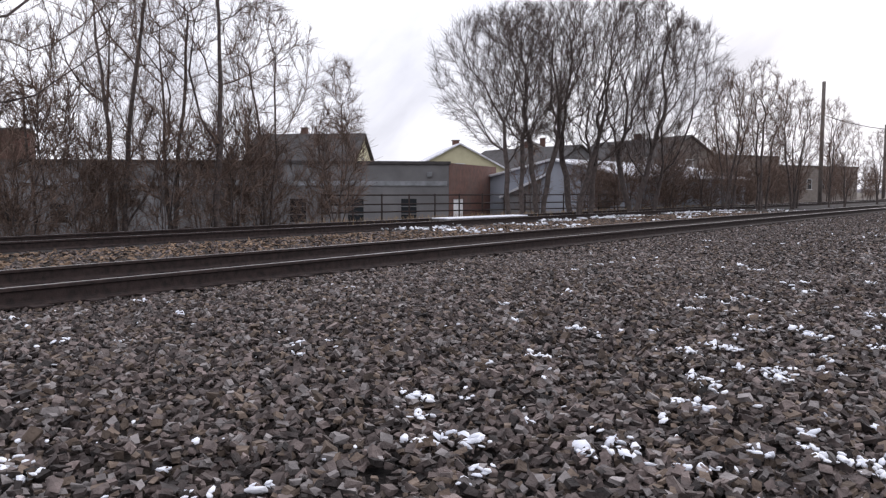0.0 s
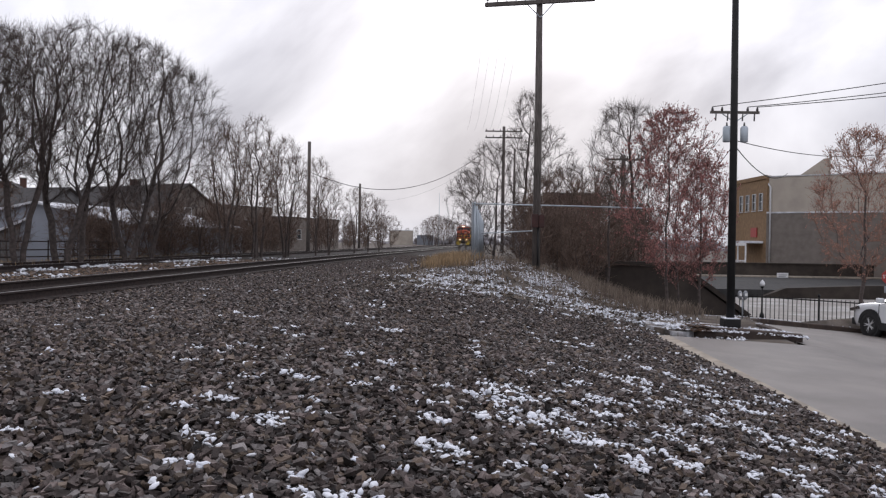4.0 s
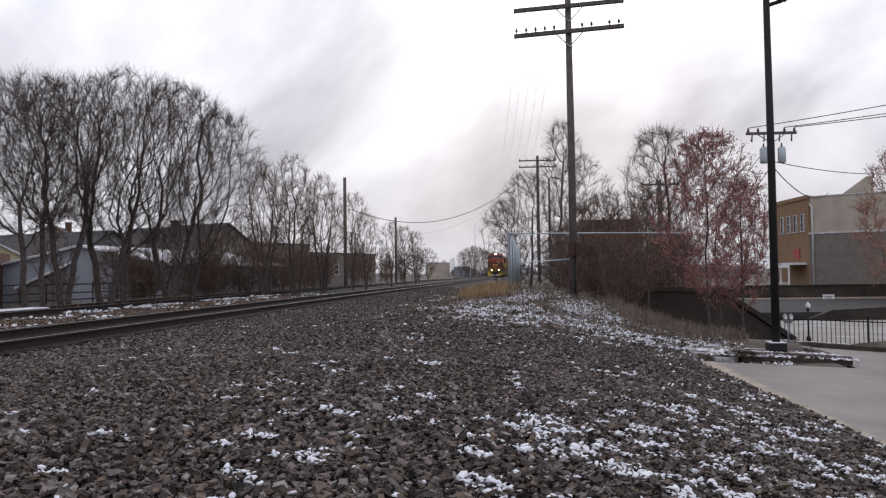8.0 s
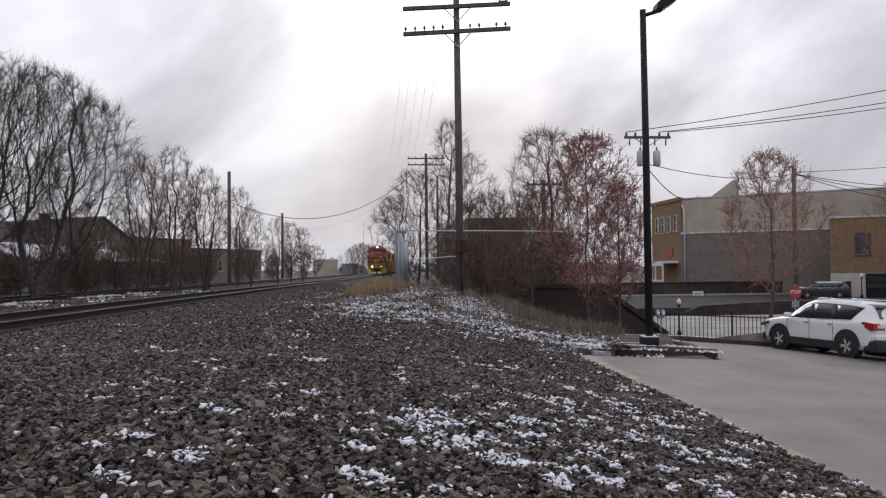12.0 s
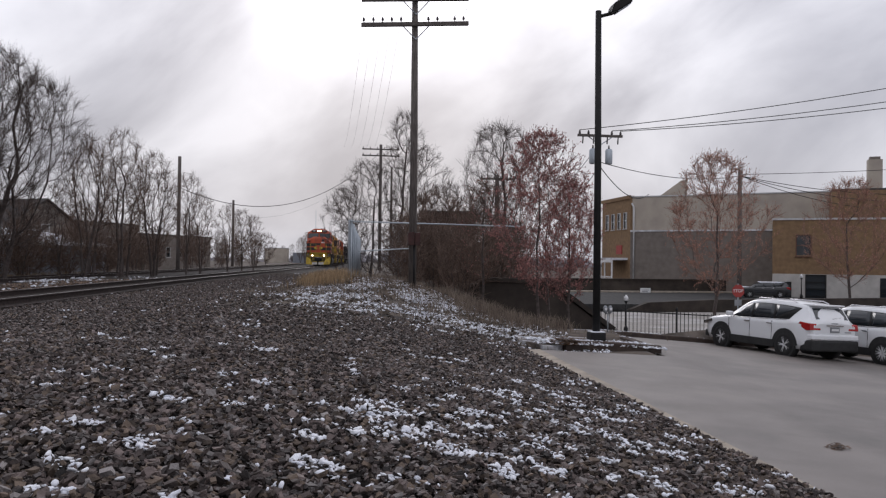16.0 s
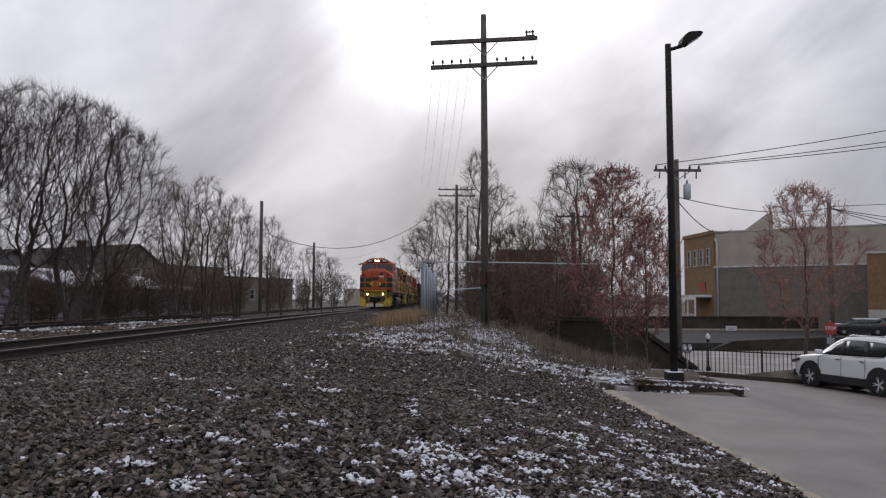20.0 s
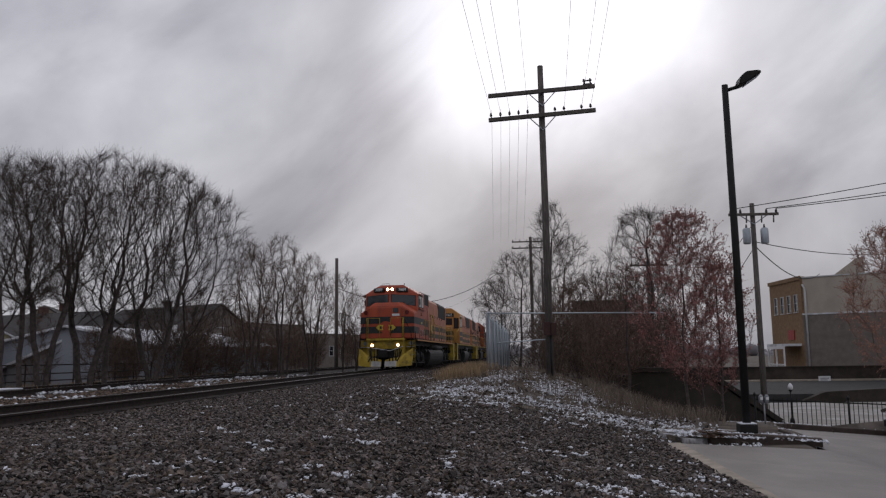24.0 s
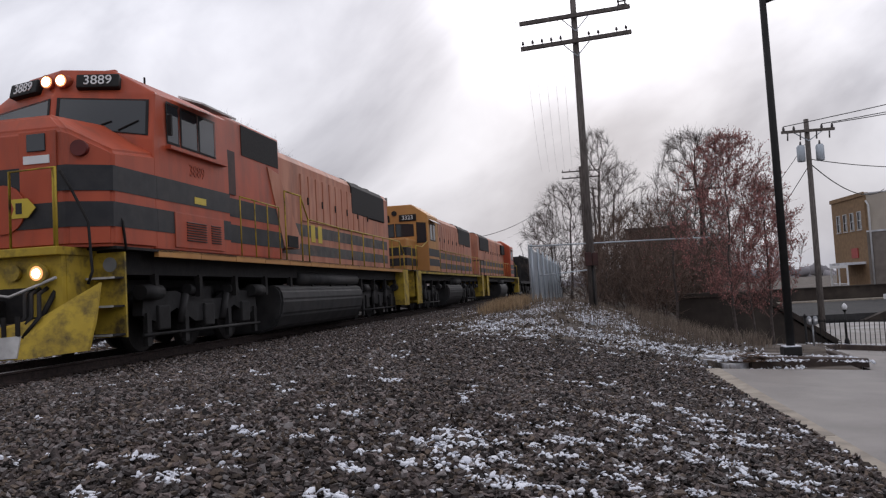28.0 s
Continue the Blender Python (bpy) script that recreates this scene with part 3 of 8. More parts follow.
def make_tree(name, seed, m, label, h, category="tree", group="", hw=2.0, fork=0.3, widest=0.6, flat_top=2.0, n=700, twigs=2600, twig_len=0.4,
              twig_r=0.006, r=0.15, stems=1, lean=(0.0, 0.0), stem_gap=0.3, reach=0.45, leader=0.5, bark=None, twig=None, buds=None, bud_count=0, bud_size=0.02):
    """A bare tree of height h whose crown has the half width hw; its trunks rise to the share `fork`, leaders go on into the crown."""
    if seed in GROWN:                                   # the same tree again, turned and scaled
        first, h0 = GROWN[seed]
        return copy_thing(first, m @ Matrix.Scale(h / h0, 4))
    rng = np.random.default_rng(seed)
    t = thing(name, m, label=label, category=category, group=group)
    GROWN[seed] = (t, h)
    ctr = np.array([lean[0], lean[1]])
    trunks = []
    for s in range(stems):
        a = s * math.tau / stems + rng.uniform(-0.5, 0.5)
        base = np.array([math.cos(a), math.sin(a)]) * min(stem_gap, 0.7 * r) * (stems > 1)
        tip = ctr * leader + np.array([math.cos(a), math.sin(a)]) * hw * (0.35 if stems > 1 else 0.05)
        k = 9
        f = np.linspace(0, 1, k)
        zt = -0.3 + (h * (fork + leader * (1 - fork)) + 0.3) * f
        xy = base + (tip - base)[None] * (f ** 1.25)[:, None] + np.cumsum(rng.normal(0, 0.045, (k, 2)), 0) * np.minimum(1, h / 6)
        trunks.append(np.column_stack([xy, zt]))
    pts = crown_points(rng, n, hw, h * fork, h, widest, ctr, flat_top)
    P, par = spread_tree(rng, pts, trunks, reach)
    N = len(P)
    fixed = sum(len(q) for q in trunks)
    kids = [[] for _ in range(N)]
    for i in range(N):
        if par[i] >= 0:
            kids[par[i]].append(i)
    for _ in range(5):                                  # ease the kinks
        Q = P.copy()
        for i in range(fixed, N):
            if kids[i]:
                Q[i] = 0.5 * P[i] + 0.25 * P[par[i]] + 0.25 * P[kids[i]].mean(0)
        P = Q
    area = np.zeros(N)
    order = [i for i in range(N) if par[i] < 0]
    for i in order:
        order.extend(kids[i])
    for i in order[::-1]:
        area[i] = sum(area[k] for k in kids[i]) if kids[i] else 1.0
    R = np.maximum(0.72 * r * (area / max(area[q] for q in range(N) if par[q] < 0)) ** 0.6, twig_r * 1.15)
    chains, seen = [], np.zeros(N, bool)
    for i in order:
        for c in [i] if par[i] < 0 else kids[i]:
            if seen[c]:
                continue
            ch = [c] if par[c] < 0 else [par[c], c]
            seen[c] = True
            while kids[ch[-1]]:
                nx = max((k for k in kids[ch[-1]] if not seen[k]), key=lambda k: area[k], default=None)
                if nx is None:
                    break
                seen[nx] = True
                ch.append(nx)
            if len(ch) > 1:
                rr = R[ch].copy()
                if par[c] >= 0:
                    rr[0] = rr[1]
                rr[-1] *= 0.6
                chains.append((P[ch], rr))
    thick = min(0.028, 0.5 * r)
    stem = [c for c in chains if c[1][0] > thick]
    fine = [c for c in chains if c[1][0] <= thick]
    v, f = tube_arrays(stem, 6)
    o = quad_mesh("trunk", v, f, [bark or M_BARK], None, True); o.parent = t
    # twigs from the outer wood, swept outward and up
    thin = np.array([i for i in range(fixed, N) if R[i] < max(0.02, 2.2 * twig_r)])
    pick = thin[rng.integers(0, len(thin), twigs)]
    grow = P[pick] - P[par[pick]]
    grow /= np.linalg.norm(grow, axis=1)[:, None] + 1e-9
    d = grow + rng.normal(0, 0.5, (twigs, 3)) + np.array([0, 0, 0.2])
    d /= np.linalg.norm(d, axis=1)[:, None]
    s = rng.random((twigs, 1))
    a = P[pick] * s + P[par[pick]] * (1 - s)
    b = a + d * twig_len * rng.uniform(0.4, 1.25, (twigs, 1))
    v, f = twig_arrays(a, b, twig_r, twig_r * 0.5)
    if fine:
        v2, f2 = tube_arrays(fine, 3)
        v, f = np.concatenate([v2, v]), np.concatenate([f2, f + len(v2)])
    o = quad_mesh("crown", v, f, [twig or M_TWIG], None, False); o.parent = t
    if buds and bud_count:
        k = rng.integers(0, twigs, bud_count)
        pts = a[k] + (b[k] - a[k]) * rng.uniform(0.3, 1.05, (bud_count, 1)) + rng.normal(0, 0.012, (bud_count, 3))
        base = np.array([(1, 0, 0), (0, 1, 0), (-1, 0, 0), (0, -1, 0), (0, 0, 1.4), (0, 0, -1.4)]) * bud_size
        tri = np.array([(0, 1, 4), (1, 2, 4), (2, 3, 4), (3, 0, 4), (1, 0, 5), (2, 1, 5), (3, 2, 5), (0, 3, 5)])
        V = (pts[:, None] + base[None] * rng.uniform(0.6, 1.4, (bud_count, 1, 1))).reshape(-1, 3)
        T = (tri[None] + (np.arange(bud_count) * 6)[:, None, None]).reshape(-1, 3)
        o = quad_mesh("bud_haze", V, T, [buds]); o.parent = t; o["kind"] = "stuff"
    return t


def put(x, y, dz=0.0, rz=0.0, z=None):
    return pose(x, y, (height1(x, y) if z is None else z) + dz, 0, 0, rz)


# tall round-headed trees beyond the siding: foot, top, half width and shift of the crown
for i, (x, y, top, hw, lx, r, fork) in enumerate([
        (-15.75, 25.5, 7.6, 2.9, -0.9, 0.13, 0.36), (-15.85, 26.7, 8.2, 2.3, -0.3, 0.12, 0.40), (-15.36, 27.5, 8.35, 2.4, 0.1, 0.14, 0.38),
        (-14.86, 29.5, 8.9, 2.9, 0.75, 0.17, 0.32), (-14.8, 30.7, 8.9, 3.0, 1.5, 0.15, 0.28), (-13.9, 33.2, 9.2, 3.0, 0.35, 0.17, 0.28),
        (-13.85, 35.4, 8.5, 2.3, 1.45, 0.14, 0.18)]):
    make_tree("tree", 20 + i, put(x, y, z=-0.35), "bare round-headed tree with dark bark beyond the siding", top + 0.35, group="bare trees by the siding",
              hw=hw, lean=(lx, 0.1), r=r, fork=fork, widest=0.45, flat_top=2.2, n=900, twigs=9000, twig_len=0.48, twig_r=0.0033, stems=2 if i in (2, 3, 5) else 1,
              stem_gap=0.35, reach=0.48, leader=0.2)
# taller slender trees near the siding's start, with brown undergrowth
for i, (x, y, top, hw, r, st, fork) in enumerate([(-21.4, 10.5, 5.6, 1.5, 0.09, 1, 0.1), (-18.7, 11.4, 8.0, 2.4, 0.12, 2, 0.12), (-18.8, 13.0, 7.6, 2.2, 0.10, 2, 0.15),
                                                  (-17.3, 13.4, 8.4, 2.6, 0.13, 1, 0.15), (-18.0, 15.7, 6.4, 1.9, 0.08, 2, 0.1), (-23.4, 24.5, 6.4, 1.3, 0.07, 1, 0.25),
                                                  (-18.0, 6.6, 9.2, 4.2, 0.24, 1, 0.25), (-20.6, 12.2, 7.4, 1.6, 0.09, 1, 0.15)]):
    make_tree("tree", 50 + i, put(x, y), "slender bare tree with upswept branches by the siding", top - height1(x, y), group="bare trees by the siding",
              hw=hw, r=r, stems=st, fork=fork, widest=0.36, n=620, twigs=4200, twig_len=0.42, twig_r=0.004, reach=0.3, leader=0.7, twig=M_BROWNTWIG)
# trees in the scrub further along
for i, (x, y, top) in enumerate([(-12.7, 42.2, 7.3), (-12.9, 44.0, 6.9), (-11.6, 44.6, 7.9), (-11.9, 47.0, 7.0), (-10.8, 48.9, 7.3), (-11.2, 51.5, 6.4), (-9.9, 54.6, 6.7), (-9.6, 58.0, 5.6),
                                 (-9.2, 69.0, 5.6), (-8.4, 72.5, 5.4), (-8.0, 78.0, 5.2)]):
    make_tree("tree", 90 + i % 4, put(x, y, rz=i * 53), "slender bare tree in trackside scrub", top - height1(x, y), group="trackside scrub",
              hw=1.5, r=0.10, stems=2, stem_gap=0.5, fork=0.16, widest=0.55, n=460, twigs=2600, twig_len=0.45, twig_r=0.005, reach=0.4, leader=0.5, twig=M_BROWNTWIG)
# scrub along the line
srng = random.Random(8)
for i in range(44):
    y = 34 + i * 2.1 + srng.uniform(-1, 1)
    x = track2_x(np.array([y]))[0] - 0.4 - srng.uniform(0, 5.0)
    make_tree("sapling", 100 + i % 7, put(float(x), y, rz=srng.uniform(0, 360)), "thin bare sapling in trackside scrub", srng.uniform(2.6, 5.0), "sapling", "trackside scrub",
              hw=1.05, r=0.04, stems=3, stem_gap=0.5, fork=0.08, widest=0.6, n=150, twigs=1000, twig_len=0.45, twig_r=0.006, reach=0.4, leader=0.6, twig=M_BROWNTWIG)
for i in range(30):
    y = 33 + i * 1.15 + srng.uniform(-0.6, 0.6)
    x = track2_x(np.array([y]))[0] - 1.4 - srng.uniform(0, 2.6)
    make_tree("shrub", 160 + i % 5, put(float(x), y, rz=srng.uniform(0, 360)), "tangled bare brown shrub in trackside scrub", srng.uniform(1.3, 2.8), "shrub", "trackside scrub",
              hw=1.0, r=0.025, stems=4, stem_gap=0.6, fork=0.05, widest=0.5, n=150, twigs=800, twig_len=0.45, reach=0.3, leader=0.5, twig=M_BROWNTWIG)
for i in range(32):
    x, y = -18.3 + srng.uniform(-2.2, 1.6), 4.5 + i * 0.46
    make_tree("shrub", 140 + i % 5, put(x, y, rz=srng.uniform(0, 360)), "tangled bare brown shrub by the siding", srng.uniform(1.7, 3.9), "shrub", "shrubs by the siding",
              hw=1.0, r=0.025, stems=4, stem_gap=0.6, fork=0.05, widest=0.5, n=170, twigs=800, twig_len=0.45, reach=0.4, leader=0.5, twig=M_BROWNTWIG)
# trees behind the steel panels and the wire fence
for i, (x, y, top, hw, lx, fork) in enumerate([(2.1, 47.9, 7.0, 2.1, -0.2, 0.12), (3.75, 47.8, 10.0, 1.5, 0.3, 0.25), (4.95, 51.7, 8.6, 2.3, 0.5, 0.25), (0.9, 50.5, 5.6, 1.7, -0.3, 0.1),
                                               (6.9, 50.0, 6.0, 1.9, 0.0, 0.15), (7.25, 33.2, 6.9, 1.85, -0.4, 0.3), (9.0, 46.0, 5.6, 1.8, 0.2, 0.2)]):
    make_tree("tree", 60 + i, put(x, y, z=-0.9), "bare grey tree behind the wire fence", top + 0.9, group="bare trees by the fence",
              hw=hw, lean=(lx, 0), r=0.15, fork=fork, widest=0.5, n=620, twigs=4600, twig_len=0.45, twig_r=0.0045, reach=0.38, leader=0.7)
# brush below them
for i in range(13):
    x, y = 2.8 + 0.2 * i + srng.uniform(-0.5, 0.5), srng.uniform(27.5, 37.0)
    make_tree("shrub", 150 + i % 5, put(x, y, z=max(height1(x, y), -2.2), rz=srng.uniform(0, 360)), "bare grey-brown brush on the embankment", srng.uniform(1.6, 3.2), "shrub", "brush on the embankment",
              hw=0.95, r=0.028, stems=4, stem_gap=0.5, fork=0.06, widest=0.55, n=150, twigs=800, twig_len=0.45, reach=0.4, leader=0.55, twig=M_BROWNTWIG)
for i in range(11):
    x, y = 6.0 + 0.5 * i + srng.uniform(-0.5, 0.5), srng.uniform(42.0, 56.0)
    make_tree("sapling", 100 + i % 7, put(x, y, z=-0.9, rz=srng.uniform(0, 360)), "thin bare sapling behind the embankment", srng.uniform(2.8, 4.6), "sapling", "brush on the embankment")
for i, (x, y, h) in enumerate([(4.3, 40.0, 4.8), (5.2, 42.5, 5.4), (6.1, 41.0, 4.6), (6.9, 43.0, 5.2), (7.6, 40.5, 4.4)]):
    make_tree("sapling", 100 + i % 7, put(x, y, z=-0.6, rz=61 * i), "thin bare sapling behind the embankment", h, "sapling", "brush on the embankment")
for i in range(9):
    x, y = 4.2 + 0.45 * i + srng.uniform(-0.4, 0.4), srng.uniform(31.5, 36.0)
    make_tree("shrub", 150 + i % 5, put(x, y, z=-0.5, rz=srng.uniform(0, 360)), "bare grey-brown brush behind the wing wall", srng.uniform(2.2, 3.4), "shrub", "brush on the embankment")
# trees with red buds near the lot and in the street
for i, (x, y, top, z, hw, n, k, tw) in enumerate([(6.1, 22.8, 4.9, -1.05, 1.7, 620, 11000, M_BUDTWIG), (7.15, 23.5, 3.55, -1.1, 1.05, 330, 5200, M_BUDTWIG), (4.95, 26.5, 3.85, -0.55, 1.1, 330, 500, M_BROWNTWIG),
                                                  (7.4, 26.8, 4.2, -1.6, 1.2, 330, 2600, M_BUDTWIG)]):
    make_tree("budding_tree", 70 + i, put(x, y, z=z, rz=i * 99), "young tree with red spring buds on the embankment", top - z, "tree", "budding trees",
              twig=tw, buds=M_BUD, bud_count=k, bud_size=0.0135, hw=hw, r=0.06, fork=0.24, widest=0.34, flat_top=1.3, n=n, twigs=7 * n, twig_len=0.32, twig_r=0.0036, reach=0.35, leader=0.9)
for i, (x, y, top, z, hw) in enumerate([(20.6, 41.0, 7.1, -1.85, 3.0), (34.3, 49.1, 6.9, -1.55, 3.1)]):
    make_tree("budding_tree", 80 + i, put(x, y, z=z, rz=i * 99), "rounded street tree with pale red buds", top - z, "tree", "street trees",
              twig=M_STREETTWIG, buds=M_PALEBUD, bud_count=8000, bud_size=0.02, hw=hw, r=0.13, fork=0.2, widest=0.40, flat_top=1.35, n=620, twigs=4600, twig_len=0.5, twig_r=0.0065, reach=0.45, leader=0.55)



# ---- paved lot ----
def make_lot():
    t = thing("parking_lot", label="wet concrete parking lot beside the gravel", category="pavement", kind="structure")
    bm = bmesh.new()

    def slab(xs, ys):
        g = [[(bm.verts.new((x, y, lot_z(x, y))), bm.verts.new((x, y, lot_z(x, y) - 0.2))) for x in xs] for y in ys]
        for j in range(len(ys) - 1):
            for i in range(len(xs) - 1):
                bm.faces.new((g[j][i][0], g[j][i + 1][0], g[j + 1][i + 1][0], g[j + 1][i][0]))
        for j in range(len(ys) - 1):
            bm.faces.new((g[j][0][0], g[j + 1][0][0], g[j + 1][0][1], g[j][0][1]))
        for i in range(len(xs) - 1):
            bm.faces.new((g[-1][i][0], g[-1][i + 1][0], g[-1][i + 1][1], g[-1][i][1]))
    slab(axis_points([(3.95, 6.6, 0.9)]), axis_points([(-40, 15.0, 2.0)]))
    xs = axis_points([(6.6, 14, 0.8), (14, 50, 4.0)])
    cols = []
    for x in xs:
        ym = float(lot_edge(np.array(x)))
        ys = [-40, -20, -10, 0, 5, 10, 15 if x < 6.7 else (15 + ym) / 2, ym]
        cols.append([(bm.verts.new((x, y, lot_z(x, y))), bm.verts.new((x, y, lot_z(x, y) - 0.2))) for y in ys])
    for a, b in zip(cols, cols[1:]):
        for j in range(7):
            bm.faces.new((a[j][0], b[j][0], b[j + 1][0], a[j + 1][0]))
        bm.faces.new((a[7][0], b[7][0], b[7][1], a[7][1]))
    bmesh.ops.recalc_face_normals(bm, faces=bm.faces)
    part("slab", bm, M_CONCRETE, t)
    # the paler strip of concrete along the gravel
    n = 0
    for y in np.arange(-12, 15.0, 1.5):
        bm = bmesh.new()
        w = [bm.verts.new((x, yy, lot_z(max(x, 3.95), yy) + dz)) for yy in (y + 0.006, y + 1.494) for x, dz in ((3.72, -0.25), (3.74, 0.006), (4.02, 0.012), (4.02, -0.1))]
        for i in range(3):
            bm.faces.new((w[i], w[i + 1], w[i + 5], w[i + 4]))
        bm.faces.new(w[:4]); bm.faces.new(w[4:][::-1])
        bmesh.ops.recalc_face_normals(bm, faces=bm.faces)
        part("edging", bm, M_CURB, t)
    return t


make_lot()


def curb(name, pts, w, h, mat, label, snow=True):
    """A kerb along points at ground height, with a thin cover of snow behind it."""
    t = thing(name, label=label, category="curb", kind="structure")
    for (x0, y0, z0), (x1, y1, z1) in zip(pts, pts[1:]):
        d = Vector((x1 - x0, y1 - y0, 0)); n = Vector((-d.y, d.x, 0)).normalized() * w
        bm = bmesh.new()
        v = [bm.verts.new(Vector((x, y, z)) + o + Vector((0, 0, dz))) for x, y, z in ((x0, y0, z0), (x1, y1, z1))
             for o, dz in ((Vector(), -0.15), (Vector(), h - 0.02), (n * 0.12, h), (n * 0.92, h), (n, h - 0.02), (n, -0.15))]
        for i in range(6):
            bm.faces.new((v[i], v[(i + 1) % 6], v[6 + (i + 1) % 6], v[6 + i]))
        bm.faces.new(v[:6]); bm.faces.new(v[6:][::-1])
        bmesh.ops.recalc_face_normals(bm, faces=bm.faces)
        part("kerb_stone", bm, mat, t)
    return t


def lz(x, y, dz=0.0):
    return (x, y, lot_z(x, y) + dz)


curb("curb_1", [lz(4.7, 15.5), lz(5.6, 15.75), lz(6.75, 15.55)], 0.22, 0.14, M_DARKCURB, "dark weathered timber curb round the lamp's island")
curb("curb_2", [lz(6.75, 15.8, -0.02), lz(7.0, 17.6), lz(7.55, 20.8), lz(8.2, 21.6), lz(18, 21.65), lz(34, 21.65)], 0.2, 0.13, M_DARKCURB, "low dark curb along the lot's far edge")


def island_earth():
    bm = bmesh.new()
    pts = [(4.2, 15.2), (4.8, 15.75), (5.6, 16.0), (6.7, 15.85), (6.95, 17.7), (7.5, 20.9), (8.15, 21.75), (34, 21.8), (34, 24.2), (9, 24.0), (7.0, 22.6), (6.0, 20.4), (4.4, 18.5), (3.9, 16.4)]
    vs = [bm.verts.new((x, y, lot_z(x, y) + 0.05)) for x, y in pts]
    f = bm.faces.new(vs)
    g = bmesh.ops.extrude_face_region(bm, geom=[f])
    for v in g["geom"]:
        if isinstance(v, bmesh.types.BMVert):
            v.co.z -= 0.6
    bmesh.ops.triangulate(bm, faces=bm.faces)
    bmesh.ops.recalc_face_normals(bm, faces=bm.faces)
    o = part("planting_strip", bm, M_SNOWDIRT)
    return tagged(o, "strip of earth and thin snow behind the curb", "ground", kind="structure")


island_earth()


def snow_strips():
    """Thin drifts on the curbs, the strip behind them and the knoll: many flat clumps."""
    rng = np.random.default_rng(12)
    n = 19000
    px = np.concatenate([rng.uniform(4.0, 6.8, 1500), 7.0 + 18 * rng.random(4500) ** 1.6, rng.normal(1.6, 1.7, 11000), rng.uniform(3.2, 5.6, 2000)])
    py = np.concatenate([rng.uniform(15.3, 16.6, 1500), 17.7 + 1.2 * rng.random(4500), rng.normal(20.0, 1.8, 11000), rng.uniform(14.6, 19, 2000)])
    py[1500:6000] = lot_edge(px[1500:6000]) + 0.05 + 1.0 * rng.random(4500) ** 2
    pz = np.concatenate([lot_z(px[:6000], py[:6000]) + 0.11, height(px[6000:], py[6000:])])
    ok = (noise2(px, py, 1.1, 5.0) + 0.5 * noise2(px, py, 3.7, 2.0) + 0.25 * rng.normal(0, 1, n) > -0.05) & ((np.arange(n) < 6000) | (py > 15.2) & (px < 5.8) & (px > -3.5) & (py < 26))
    px, py, pz = px[ok], py[ok], pz[ok]
    size = rng.uniform(0.010, 0.040, len(px))
    scatter_stones("snow_drift", px, py, pz - 0.005, size, 20, rng, [M_SNOW], None, "thin crusted snow between weeds on the knoll and curbs", 0.3)
    # black leaf litter and clods poking out
    n = 1600
    px, py = rng.uniform(-2.5, 5.5, n), rng.uniform(15.6, 24, n)
    pz = height(px, py)
    scatter_stones("leaf_litter", px, py, pz + 0.01, rng.uniform(0.03, 0.08, n), 8, rng, [M_DIRT], None, "dark wet clods and leaf litter in the snow", 0.5)


snow_strips()


def grass(name, n, fx, fy, h, mat, label, seed, spread=0.22, zf=None):
    """Upright dry blades: thin bent triangles."""
    rng = np.random.default_rng(seed)
    px, py = fx(rng, n), fy(rng, n)
    pz = (zf or height)(px, py)
    hh = h * rng.uniform(0.5, 1.15, n)
    az = rng.uniform(0, math.tau, n)
    lx, ly = rng.normal(0, spread, n) * hh, rng.normal(0, spread, n) * hh
    w = rng.uniform(0.004, 0.009, n)
    dx, dy = np.cos(az) * w, np.sin(az) * w
    a = np.stack([px - dx, py - dy, pz - 0.02], -1); b = np.stack([px + dx, py + dy, pz - 0.02], -1)
    c = np.stack([px + lx * 0.35 + dx * 0.7, py + ly * 0.35 + dy * 0.7, pz + hh * 0.6], -1)
    d = np.stack([px + lx * 0.35 - dx * 0.7, py + ly * 0.35 - dy * 0.7, pz + hh * 0.6], -1)
    e = np.stack([px + lx, py + ly, pz + hh * 0.97], -1)
    V = np.stack([a, b, c, d, e], 1).reshape(-1, 3)
    k = (np.arange(n) * 5)[:, None]
    T = np.concatenate([k + np.array([[0, 1, 2]]), k + np.array([[0, 2, 3]]), k + np.array([[3, 2, 4]])])
    return tagged(quad_mesh(name, V, T, [mat]), label, "grass", kind="stuff")


grass("dry_grass", 5000, lambda r, n: r.normal(-0.25, 0.36, n), lambda r, n: 21.5 + 9 * r.random(n), 0.34, M_GRASS, "tall straw-coloured dry grass beside the track", 31)
grass("weeds", 4500, lambda r, n: r.normal(1.8, 1.9, n), lambda r, n: r.normal(21.8, 2.0, n), 0.15, M_WEED, "frosted grey-brown weeds on the knoll", 32)
grass("weeds", 3000, lambda r, n: r.uniform(3.2, 6.2, n), lambda r, n: r.uniform(19.5, 26, n), 0.38, M_WEED, "tall brown dead weeds on the embankment", 33, 0.3)
grass("dry_grass", 3000, lambda r, n: -16.2 + r.normal(0, 0.8, n), lambda r, n: 16 + 40 * r.random(n), 0.22, M_GRASS, "dry grass along the siding", 34,
      zf=lambda x, y: height(x + 0.02 * y, y))


# ---- poles ----
M_INSUL = material("porcelain", (0.08, 0.07, 0.07), (0.05, 0.045, 0.045), 5, 0.3)
M_BOXRED = material("red_brown_box", (0.06, 0.024, 0.021), (0.035, 0.016, 0.014), 4, 0.6)


